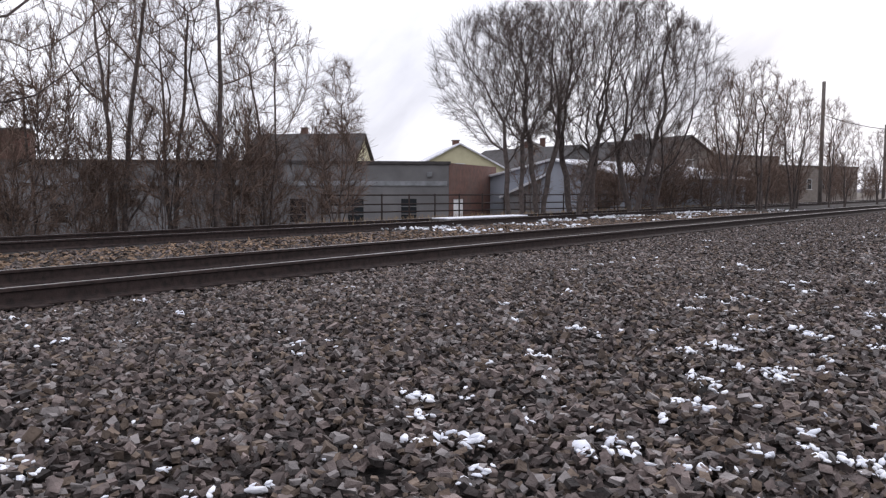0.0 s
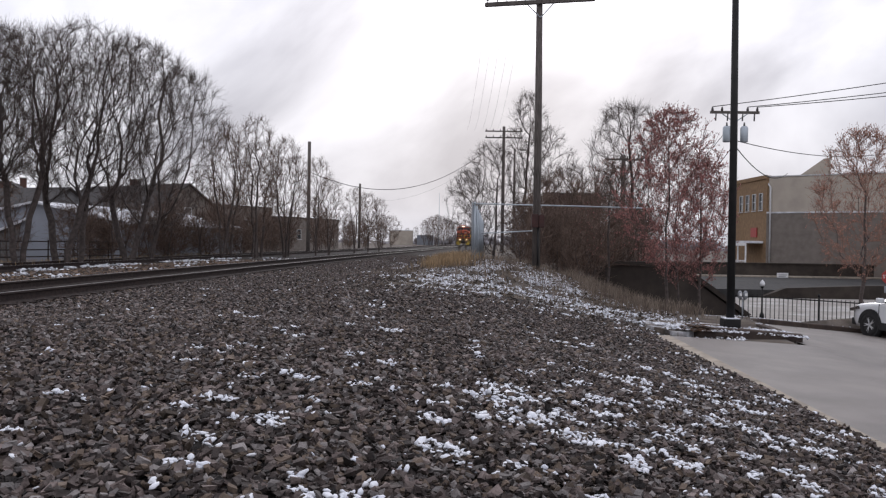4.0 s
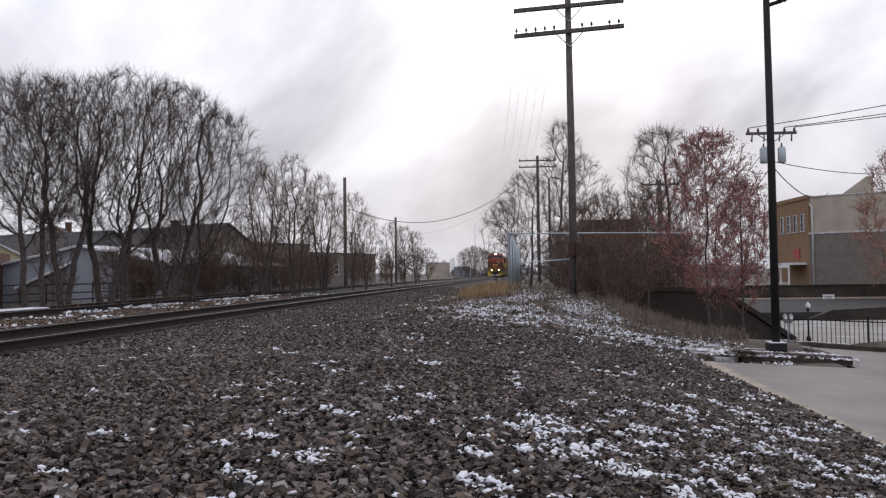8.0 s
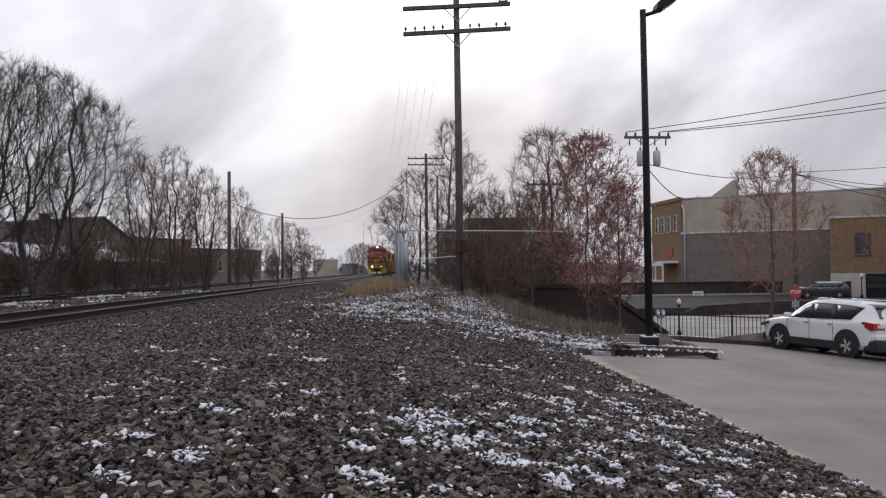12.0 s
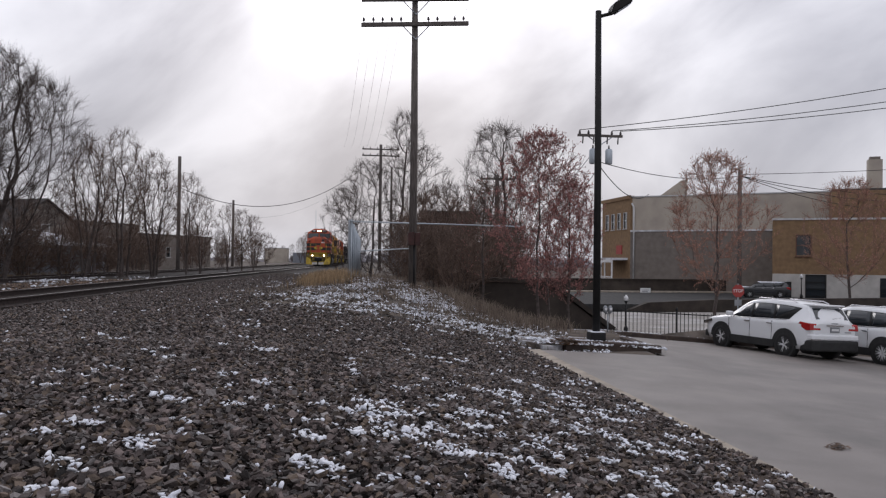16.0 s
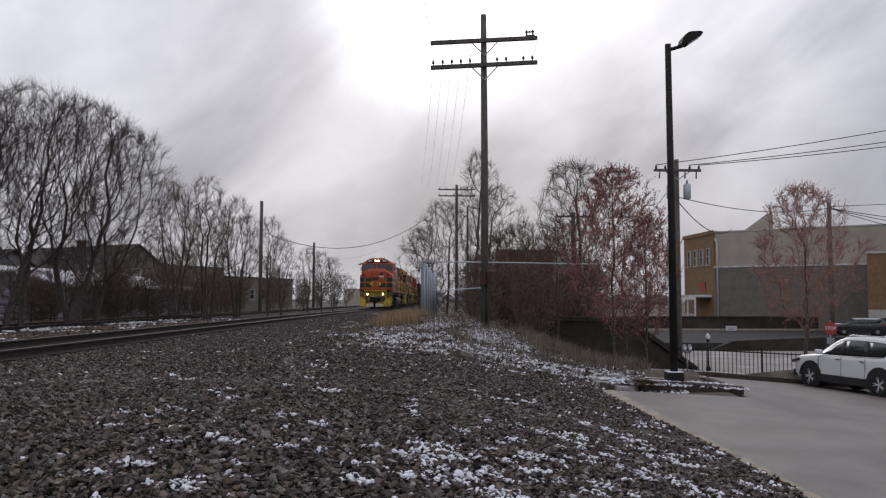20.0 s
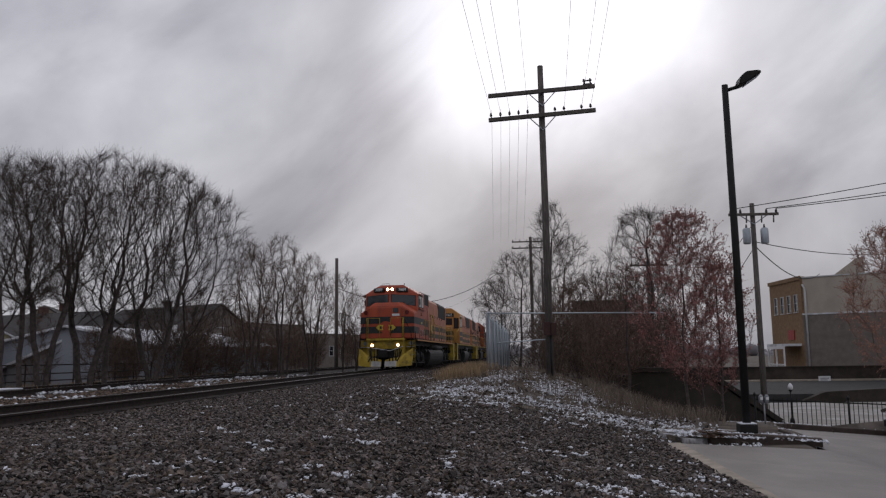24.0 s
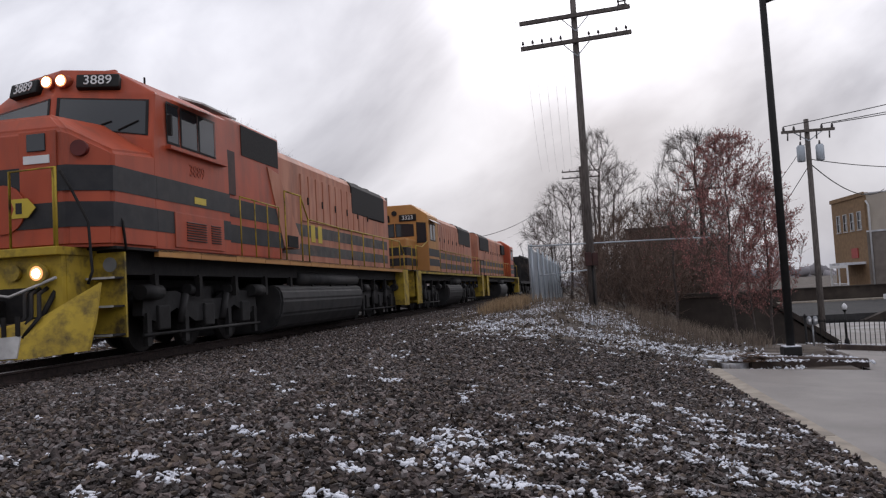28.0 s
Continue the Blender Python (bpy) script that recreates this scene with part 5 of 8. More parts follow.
def window(parent, x, z, w, h, y, frame_mat=None, bars=1):
    """A window set in a wall that faces -y at y: frame, sill and pane."""
    fm = frame_mat or M_TRIM
    f = bmesh.new()
    t = 0.07
    box(f, x - w / 2 - t, x - w / 2, y - 0.05, y + 0.12, z - t, z + h + t)
    box(f, x + w / 2, x + w / 2 + t, y - 0.05, y + 0.12, z - t, z + h + t)
    box(f, x - w / 2, x + w / 2, y - 0.05, y + 0.12, z + h, z + h + t)
    for k in range(bars):
        zz = z + h * (k + 1) / (bars + 1)
        box(f, x - w / 2, x + w / 2, y - 0.03, y + 0.02, zz - 0.025, zz + 0.025)
    o = part("window", f, fm, parent)
    part("window_sill", bx(x - w / 2 - 0.12, x + w / 2 + 0.12, y - 0.12, y + 0.1, z - 0.14, z - t), fm, o)
    part("pane", bx(x - w / 2, x + w / 2, y + 0.03, y + 0.05, z, z + h), M_PANE, o)
    return o


def wall_holes(x0, x1, z0, z1, y0, y1, holes):
    """A wall box facing -y with rectangular holes (x, z, w, h) cut through it."""
    bm = bmesh.new()
    xs = sorted({x0, x1, *[h[0] - h[2] / 2 for h in holes], *[h[0] + h[2] / 2 for h in holes]})
    zs = sorted({z0, z1, *[h[1] for h in holes], *[h[1] + h[3] for h in holes]})
    for a, b in zip(xs, xs[1:]):
        for c, d in zip(zs, zs[1:]):
            mx, mz = (a + b) / 2, (c + d) / 2
            if not any(abs(mx - h[0]) < h[2] / 2 and h[1] < mz < h[1] + h[3] for h in holes):
                box(bm, a, b, y0, y1, c, d)
    bmesh.ops.remove_doubles(bm, verts=bm.verts, dist=0.0005)
    return bm


def brick_block():
    """Tan and grey two-storey building with an ochre brick front."""
    m = pose(28.6, 74.8, 0, 0, 0, -36)
    t = thing("building", m, label="two-storey building, ochre brick front and tan rendered side wall", category="building")
    L = 19.5
    # side wall facing the camera: grey block below, tan above, set back a little
    part("wall", bx(0, L, 0, 0.4, -1.6, 4.2), M_GREYBRICK, t, "grey-brown block wall")
    part("wall", bx(0, L, 0.12, 0.5, 4.2, 7.6), M_TANWALL, t, "tan rendered wall")
    part("ledge", bx(0, L, -0.06, 0.12, 4.2, 4.34), M_SNOWROOF, t, "snow-dusted ledge")
    part("wall", bx(0, L, 9.6, 10.0, -1.6, 7.6), M_TANWALL, t)
    part("wall", bx(L - 0.4, L, 0.5, 9.6, -1.6, 7.6), M_TANWALL, t)
    part("roof", bx(0.3, L - 0.4, 0.5, 9.6, 7.1, 7.25), M_ROOF, t)
    bm = bmesh.new()
    prism(bm, [(2.0, 7.6), (4.9, 7.6), (4.9, 9.35), (4.4, 9.3)], "y", 2.2, 2.6)
    part("parapet", bm, M_TANWALL, t)
    part("coping", bx(0, L, 0.05, 0.55, 7.6, 7.7), M_TRIM, t)
    part("downpipe", tb([(0.35, -0.1, -1.4), (0.35, -0.1, 6.6), (0.1, 0.1, 7.0)], 0.08, 6), M_TRIM, t)
    # brick front, turned to the street on the left
    fr = pose(0, 0, 0, 0, 0, -52)
    holes = [(-1.3, 4.6, 0.75, 1.5), (-2.9, 4.6, 0.75, 1.5), (-4.5, 4.6, 0.75, 1.5), (-6.1, 4.6, 0.75, 1.5)]
    wall = part("wall", wall_holes(-7.6, 0, -1.6, 7.75, 0, 0.4, holes), M_YBRICK, t, "ochre brick front wall")
    wall.matrix_local = fr
    for x, z, w, h in holes:
        o = window(t, x, z, w, h, 0.02)
        o.matrix_local = fr
    g = part("cornice", bx(-7.7, 0.1, -0.12, 0.0, 7.45, 7.8), M_YBRICK, t)
    g.matrix_local = fr
    for name, bm_, mat in (("porch_roof", bx(-4.6, -0.6, -1.7, 0, 1.4, 1.62), M_SNOWROOF), ("porch_floor", bx(-4.6, -0.6, -1.7, 0, -1.3, -1.1), M_WHITE),
                           ("porch_beam", bx(-4.6, -0.6, -1.7, -1.58, 1.15, 1.4), M_WHITE)):
        part(name, bm_, mat, t).matrix_local = fr
    for x in (-4.5, -2.6, -0.7):
        part("porch_post", bx(x - 0.06, x + 0.06, -1.68, -1.56, -1.1, 1.2), M_WHITE, t).matrix_local = fr
    for x in np.arange(-4.4, -0.7, 0.22):
        part("baluster", bx(x - 0.02, x + 0.02, -1.64, -1.6, -1.1, -0.3), M_WHITE, t).matrix_local = fr
    part("handrail", bx(-4.5, -0.7, -1.66, -1.58, -0.3, -0.22), M_WHITE, t).matrix_local = fr
    part("door", bx(-2.2, -1.25, 0.4, 0.45, -1.1, 1.0), M_BOXRED, t).matrix_local = fr
    part("sign_panel", bx(-3.4, -2.0, -0.1, 0.0, 2.0, 2.9), M_STOP, t, "small red sign panel").matrix_local = fr
    return t


brick_block()


def ochre_building():
    m = pose(35.2, 60.4, 0, 0, 0, -30)
    t = thing("building", m, label="ochre brick building with pale stone ground floor and chimney", category="building")
    lo = [(2.3, 1.9, 1.0, 1.6), (8.8, 1.9, 1.0, 1.6), (13.8, 1.9, 1.0, 1.6)]
    part("wall", wall_holes(0, 26, 0.4, 4.75, 0, 0.4, lo), M_YBRICK, t, "ochre brick wall")
    for x, z, w, h in lo:
        window(t, x, z, w, h, 0.02, M_RBRICK)
    lo2 = [(0.9, -1.9, 0.9, 1.6), (3.2, -1.9, 1.4, 2.2), (8.4, -1.4, 1.2, 1.5), (12.2, -1.4, 1.2, 1.5)]
    part("wall", wall_holes(0, 26, -2.4, 0.4, -0.05, 0.4, lo2), M_WALK, t, "pale stone ground floor")
    for x, z, w, h in lo2:
        window(t, x, z, w, h, -0.03, M_BLACK, 3)
    part("wall", bx(0, 0.4, 0.4, 12, -2.4, 4.75), M_YBRICK, t)
    part("coping", bx(-0.05, 26, -0.08, 0.45, 4.75, 4.9), M_TRIM, t)
    part("roof", bx(0.4, 26, 0.4, 12, 4.4, 4.5), M_ROOF, t)
    part("upper_wall", bx(4.6, 26, 4.0, 4.4, 4.5, 7.4), M_YBRICK, t)
    part("upper_wall", bx(4.6, 5.0, 4.4, 12, 4.5, 7.4), M_YBRICK, t)
    part("upper_roof", bx(4.6, 26, 4.0, 12, 7.4, 7.55), M_ROOF, t)
    bm = bmesh.new()
    prism(bm, [(3.6, 5.2), (4.0, 5.2), (4.0, 7.2), (3.9, 7.2)], "x", 10.5, 22)
    part("mansard", bm, M_SIGNGREY, t, "grey slate mansard strip")
    part("parapet", bx(11.0, 26, 7.0, 7.4, 7.5, 8.5), M_ROOF, t)
    c = part("chimney", bx(7.4, 8.5, 5.4, 6.5, 7.4, 10.1), M_TANWALL, t)
    part("chimney_cap", bx(7.55, 8.35, 5.55, 6.35, 10.1, 10.35), M_GREYBRICK, c)
    return t


ochre_building()


def far_block(name, x, y, rz, w, d, z0, z1, mat, label, roof_mat=None, windows=()):
    t = thing(name, pose(x, y, 0, 0, 0, rz), label=label, category="building", group="buildings beyond the trees")
    holes = [(wx, wz, 0.9, 1.3) for wx, wz in windows]
    part("wall", wall_holes(0, w, z0, z1, 0, 0.3, holes) if holes else bx(0, w, 0, 0.3, z0, z1), mat, t)
    for wx, wz in windows:
        window(t, wx, wz, 0.9, 1.3, 0.02)
    for a in ((0, 0.3, 0.3, d - 0.3), (w - 0.3, w, 0.3, d - 0.3), (0, w, d - 0.3, d)):
        part("wall", bx(*a, z0, z1), mat, t)
    part("roof", bx(-0.1, w + 0.1, -0.1, d + 0.1, z1, z1 + 0.15), roof_mat or M_ROOF, t)
    return t


far_block("building", 7.6, 73, -6, 5.2, 8, -2, 5.6, M_RBRICK, "dark brick block behind bare trees", windows=[(1.2, 3.2), (3.4, 3.2)])



# ---- beyond the siding ----
def wall_prism(name, prof, y0, y1, mat, t, label=""):
    bm = bmesh.new()
    prism(bm, prof, "y", y0, y1)
    return part(name, bm, mat, t, label)


def grey_works():
    """Long low grey building with a brick end, its front along the siding."""
    # local x runs away along the front from the brick corner to the left; local y goes back from the front
    m = pose(-25.6, 35.4, 0, 0, 0, 43)
    t = thing("workshop", m, label="long low grey block workshop with brick end wall", category="building")
    wins = [(-2.2, -0.72, 0.85, 1.25), (-5.1, -0.72, 0.85, 1.25), (-8.2, -0.72, 0.85, 1.25), (-20.5, -0.72, 0.9, 1.0), (-23.0, -0.72, 0.9, 1.0)]
    part("wall", wall_holes(-34, 0, -2.6, 2.42, 0, 0.4, wins), M_GREYWALL, t, "painted grey block front wall")
    for x, z, w, h in wins:
        window(t, x, z, w, h, 0.02, M_GREYWALL, 2)
    part("band", bx(-34, -0.1, -0.06, 0.0, 1.25, 1.5), M_SIGNGREY, t, "darker grey band")
    part("coping", bx(-34.1, 0.1, -0.1, 0.5, 2.42, 2.58), M_ROOF, t)
    part("roof", bx(-34, 0, 0.4, 9, 2.1, 2.2), M_SNOWROOF, t)
    for x in (-31, -12):
        part("vent", tb([(x, 3, 2.2), (x, 3, 2.9), (x, 3, 3.0)], [0.2, 0.2, 0.3], 10), M_GALV, t)
    part("lamp", bx(-1.2, -0.95, -0.25, 0, 1.75, 2.0), M_SIGNGREY, t)
    e = pose(0.02, 0, 0, 0, 0, 62)
    wall = part("end_wall", wall_holes(0, 8.6, -2.6, 2.5, 0, 0.35, [(1.55, -1.5, 1.7, 2.0)]), M_RBRICK, t, "dark red brick end wall")
    wall.matrix_local = e
    d = part("garage_door", bx(0.7, 2.4, 0.05, 0.12, -1.5, 0.5), M_WHITE, t, "white garage door with panels")
    d.matrix_local = e
    for k in range(2):
        for j in range(3):
            p = part("panel", bx(0.78 + 0.82 * k, 1.5 + 0.82 * k, 0.03, 0.05, -1.45 + 0.66 * j, -0.85 + 0.66 * j), M_WHITE, d)
    return t


grey_works()


def gable_house(name, x, y, rz, w, d, z0, ze, zr, wall_mat, roof_mat, label, chimney=True):
    """A house whose gable faces local -y."""
    t = thing(name, pose(x, y, 0, 0, 0, rz), label=label, category="house", group="houses beyond the siding")
    wall_prism("wall", [(-w / 2, z0), (w / 2, z0), (w / 2, ze), (0, zr), (-w / 2, ze)], 0, d, wall_mat, t)
    for s in (-1, 1):
        wall_prism("roof", [(0, zr + 0.16), (s * (w / 2 + 0.4), ze - 0.1), (s * (w / 2 + 0.4), ze - 0.24), (0, zr + 0.02)], -0.35, d + 0.35, roof_mat, t)
    if ze - z0 > 2:
        window(t, 0, ze - 0.3, 0.8, 1.1, -0.02)
    if chimney:
        c = part("chimney", bx(0.35, 1.0, d * 0.55, d * 0.55 + 0.6, zr - 0.9, zr + 0.75), M_RBRICK, t)
        part("chimney_cap", bx(0.27, 1.08, d * 0.55 - 0.08, d * 0.55 + 0.68, zr + 0.75, zr + 0.85), M_GREYBRICK, c)
    return t


gable_house("house", -42.5, 60.5, 44, 10, 12, -3, 2.6, 5.2, M_CREAM, M_SNOWROOF, "cream gabled house with snow-dusted roof")
gable_house("house", -55.0, 61.0, 118, 9, 11, -3, 3.4, 6.6, M_CREAM, M_ROOF, "long house with dark roof and patches of snow")
gable_house("house", -63.0, 67.0, 30, 9, 10, -3, 2.0, 4.6, M_TANWALL, M_ROOF, "low house behind the workshop", False)
gable_house("house", -33.0, 66.0, 70, 10, 14, -3, 2.3, 5.0, M_GREYWALL, M_ROOF, "grey house with dark roof behind trees")
gable_house("house", -27.0, 78.0, 60, 10, 16, -3, 3.2, 6.3, M_GREYBRICK, M_ROOF, "large dark-roofed house behind trees")
gable_house("house", -50.0, 86.0, 20, 11, 12, -3, 3.5, 7.0, M_TANWALL, M_ROOF, "distant pale house on the slope")


def shed(x, y, rz, w, d, z0, ze, rise, label):
    """Blue-grey sheet metal shed with a low-pitched snowy roof, the long wall towards the line."""
    t = thing("shed", pose(x, y, 0, 0, 0, rz), label=label, category="shed", group="sheds beyond the siding")
    part("wall", bx(0, w, 0, 0.15, z0, ze), M_BLUEWALL, t)
    seam = part("seam", bx(-0.02, 0.02, -0.03, 0.0, z0, ze), M_BLUEWALL, t)
    for k in range(int(w / 0.8)):
        share("seam", seam, t, pose(0.4 + 0.8 * k, 0, 0))
    for xx in (0, w - 0.15):
        bm = bmesh.new()
        prism(bm, [(0.15, z0), (d, z0), (d, ze), (d / 2, ze + rise), (0.15, ze)], "x", xx, xx + 0.15)
        part("gable_wall", bm, M_BLUEWALL, t)
    for s in (0, 1):
        bm = bmesh.new()
        a, b = ((-0.3, ze - 0.05), (d / 2, ze + rise + 0.1)) if s == 0 else ((d + 0.3, ze - 0.05), (d / 2, ze + rise + 0.1))
        prism(bm, [a, b, (b[0], b[1] - 0.12), (a[0], a[1] - 0.12)], "x", -0.3, w + 0.3)
        part("roof", bm, M_SNOWROOF, t)
    part("wall", bx(0, w, d - 0.15, d, z0, ze), M_BLUEWALL, t)
    part("vent", tb([(w * 0.7, d / 2, ze + rise), (w * 0.7, d / 2, ze + rise + 0.5)], 0.2, 8), M_WHITE, t)
    return t


shed(-17.7, 41.5, 84, 16.5, 10, -2.4, 1.9, 0.9, "blue-grey sheet metal shed with snow on its roof")
gable_house("shed", -21.9, 43.0, 27, 8, 10, -3, 0.75, 2.65, M_GREYWALL, M_SNOWROOF, "grey gabled shed with snow along its roof edge", False)
far_block("building", -36, 88, 62, 22, 10, -2, 5.2, M_GREYBRICK, "long dark two-storey block behind trackside scrub", windows=[(3 + 2.8 * k, 2.2) for k in range(7)])
far_block("building", -26, 112, 66, 16, 10, -2, 4.2, M_GREYBRICK, "long low brown block behind trackside scrub", windows=[(2.5 + 2.8 * k, 1.2) for k in range(5)])
far_block("building", -58, 22, 60, 6, 6, -3, 5.0, M_RBRICK, "red brick block beyond the siding")


def pipe_railing():
    t = thing("pipe_railing", label="dark steel pipe railing beyond the siding", category="railing")
    pts = [(-19.6, 19.6), (-15.9, 37.5)]
    n = 14
    for z in (0.22, 0.5, 0.84):
        part("rail", tb([(*pts[0], z), (*pts[1], z - 0.03)], 0.026, 6), M_RAIL, t)
    for k in range(n + 1):
        s = k / n
        x, y = pts[0][0] + (pts[1][0] - pts[0][0]) * s, pts[0][1] + (pts[1][1] - pts[0][1]) * s
        part("post", tb([(x, y, -0.7), (x, y, 0.88)], 0.032, 6), M_RAIL, t)
    return t


pipe_railing()


M_LITTER = material("brown_leaf_litter", (0.22, 0.15, 0.10), (0.10, 0.07, 0.05), 6, 0.95, island=0.5)


def snow_boards():
    """Snow lying on flat sheets beside the siding."""
    rng = np.random.default_rng(21)
    n = 2600
    py = rng.uniform(15, 45, n)
    px = track2_x(py) + rng.normal(0.2, 1.4, n) + 1.6
    ok = noise2(px, py, 0.5, 9.0) + 0.4 * noise2(px, py, 2.0, 1.0) > 0.16
    px, py = px[ok], py[ok]
    scatter_stones("snow_drift", px, py, height(px, py) + 0.02, rng.uniform(0.03, 0.09, len(px)), 20, rng, [M_SNOW], None, "thin snow lying beside the siding", 0.2)
    n = 16000
    py = rng.uniform(1, 40, n); px = near_rail_x(py) - 2.0 - rng.random(n) * 4.2
    scatter_stones("ballast", px, py, height(px, py) + 0.005, rng.uniform(0.025, 0.06, n), 8, rng, [M_STONE, M_LITTER], rng.integers(0, 2, n), "scattered stones and brown leaf litter between the tracks", 0.7)
    t = thing("plank", pose(-14.2, 21.5, 0.06, 0, 0, 86), label="long snow-covered board lying by the siding", category="board")
    part("board", bx(-2.2, 2.2, -0.35, 0.35, 0, 0.08), M_TIE, t)
    part("snow_cover", bx(-2.15, 2.15, -0.33, 0.33, 0.08, 0.12, bevel=0.02), M_SNOW, t)


snow_boards()


# ---- distance ----
def far_woods():
    rng = np.random.default_rng(44)
    # distance haze is mixed into this pale violet-grey colour
    M_FAR = material("haze_pale_woods", (0.27, 0.255, 0.27), (0.22, 0.21, 0.22), 0.05, 0.95, island=0.2)
    n = 5200
    ang = rng.uniform(-1.35, 1.35, n)
    dist = rng.uniform(330, 620, n)
    px, py = np.sin(ang) * dist, np.cos(ang) * dist
    hill = 4 + 3 * np.sin(ang * 5 + 1) + 2 * np.sin(ang * 11)
    hz = rng.uniform(-2, 1, n) * 2 + hill * rng.random(n)
    scatter_stones("far_woods", px, py, hz - 4, rng.uniform(1.2, 3.2, n), 20, rng, [M_FAR], None, "hazy bare woods on the horizon", 1.2)


far_woods()
for i, (x, y, top) in enumerate([(-10.6, 232, 7.6), (-8.6, 236, 8.8), (-6.6, 230, 9.2), (-4.6, 238, 8.6), (-2.9, 233, 7.6), (0.5, 240, 7.2), (-14.0, 250, 6.0), (-9.6, 242, 8.6), (-7.6, 244, 9.4), (-5.6, 243, 9.2), (-3.6, 245, 8.4), (-1.4, 246, 7.8), (-17.0, 255, 5.6), (-20.5, 252, 5.4)]):
    make_tree("tree", 90 + i % 4, put(x, y, z=-0.3, rz=40 * i), "hazy bare tree at the far bend of the line", top)
mast = thing("radio_mast", pose(-6.3, 231, -0.3), label="slender grey steel mast far down the line", category="mast")
part("mast_tube", tb([(0, 0, 0), (0, 0, 15.6)], [0.12, 0.05], 6), M_GALV, mast)
far_block("building", -21.0, 235, 0, 6.5, 8, -1, 4.2, M_TANWALL, "low pale building at the far bend of the line", M_SNOWROOF)
far_block("building", -13.5, 246, 0, 5.0, 8, -1, 3.0, M_BLUEWALL, "low grey shed at the far bend of the line", M_SNOWROOF)



# ---- the train ----
M_ORANGE = material("orange_paint", (0.44, 0.075, 0.028), (0.36, 0.060, 0.024), 2.5, 0.5, spec=0.4, stain=(0.17, 0.05, 0.03), stain_scale=1.9, stain_amount=0.6, stretch=(1, 1, 0.3), bump=0.05, bump_scale=3)
M_PALEORANGE = material("faded_orange_paint", (0.50, 0.225, 0.145), (0.41, 0.15, 0.085), 2.2, 0.6, stain=(0.20, 0.09, 0.065), stain_scale=1.6, stain_amount=0.65, stretch=(1, 1, 0.28))
M_GOLD = material("faded_gold_paint", (0.50, 0.25, 0.075), (0.41, 0.19, 0.06), 2.2, 0.55, stain=(0.30, 0.13, 0.06), stain_scale=1.1, stain_amount=0.45, stretch=(1, 1, 0.4))
M_STRIPE = material("black_stripe_paint", (0.018, 0.019, 0.022), (0.03, 0.03, 0.033), 4, 0.55, stain=(0.06, 0.05, 0.045), stain_scale=1.5, stain_amount=0.4)
M_YELLOW = material("yellow_safety_paint", (0.47, 0.33, 0.035), (0.37, 0.255, 0.03), 3, 0.6, stain=(0.06, 0.045, 0.025), stain_scale=2.4, stain_amount=0.95)
M_GRIME = material("greasy_black_iron", (0.012, 0.011, 0.012), (0.022, 0.020, 0.019), 6, 0.7, 0.2, bump=0.3)
M_GRIMEGREY = material("dusty_grey_iron", (0.040, 0.039, 0.041), (0.020, 0.020, 0.021), 3, 0.65, 0.1, stain=(0.05, 0.045, 0.042), stain_scale=1.2)
M_GHOST = material("scuffed_dark_orange_paint", (0.33, 0.075, 0.04), (0.24, 0.055, 0.03), 6, 0.6)
M_TRUCK = material("sooty_truck_iron", (0.026, 0.025, 0.026), (0.013, 0.012, 0.012), 3, 0.7, 0.1, bump=0.2)
M_PLOW = material("scraped_plow_steel", (0.55, 0.54, 0.53), (0.36, 0.35, 0.34), 3, 0.6, 0.2, stain=(0.1, 0.09, 0.08), stain_scale=2.5)
M_SCREEN = material("dark_radiator_screen", (0.012, 0.012, 0.013), (0.022, 0.02, 0.02), 20, 0.8)
M_VISOR = material("white_sun_visor", (0.75, 0.72, 0.68), (0.65, 0.62, 0.6), 3, 0.6)
M_COALCAR = material("black_car_paint", (0.012, 0.012, 0.013), (0.024, 0.022, 0.022), 2, 0.8, stain=(0.05, 0.04, 0.035), stain_scale=0.8)
M_HEAD = glow("lit_filament", (1.0, 0.70, 0.40), 30.0)
M_DITCH = glow("lit_amber_lens", (1.0, 0.42, 0.16), 1.3)
M_REDMARK = material("red_marker_lens", (0.12, 0.015, 0.012), (0.09, 0.012, 0.01), 4, 0.3)


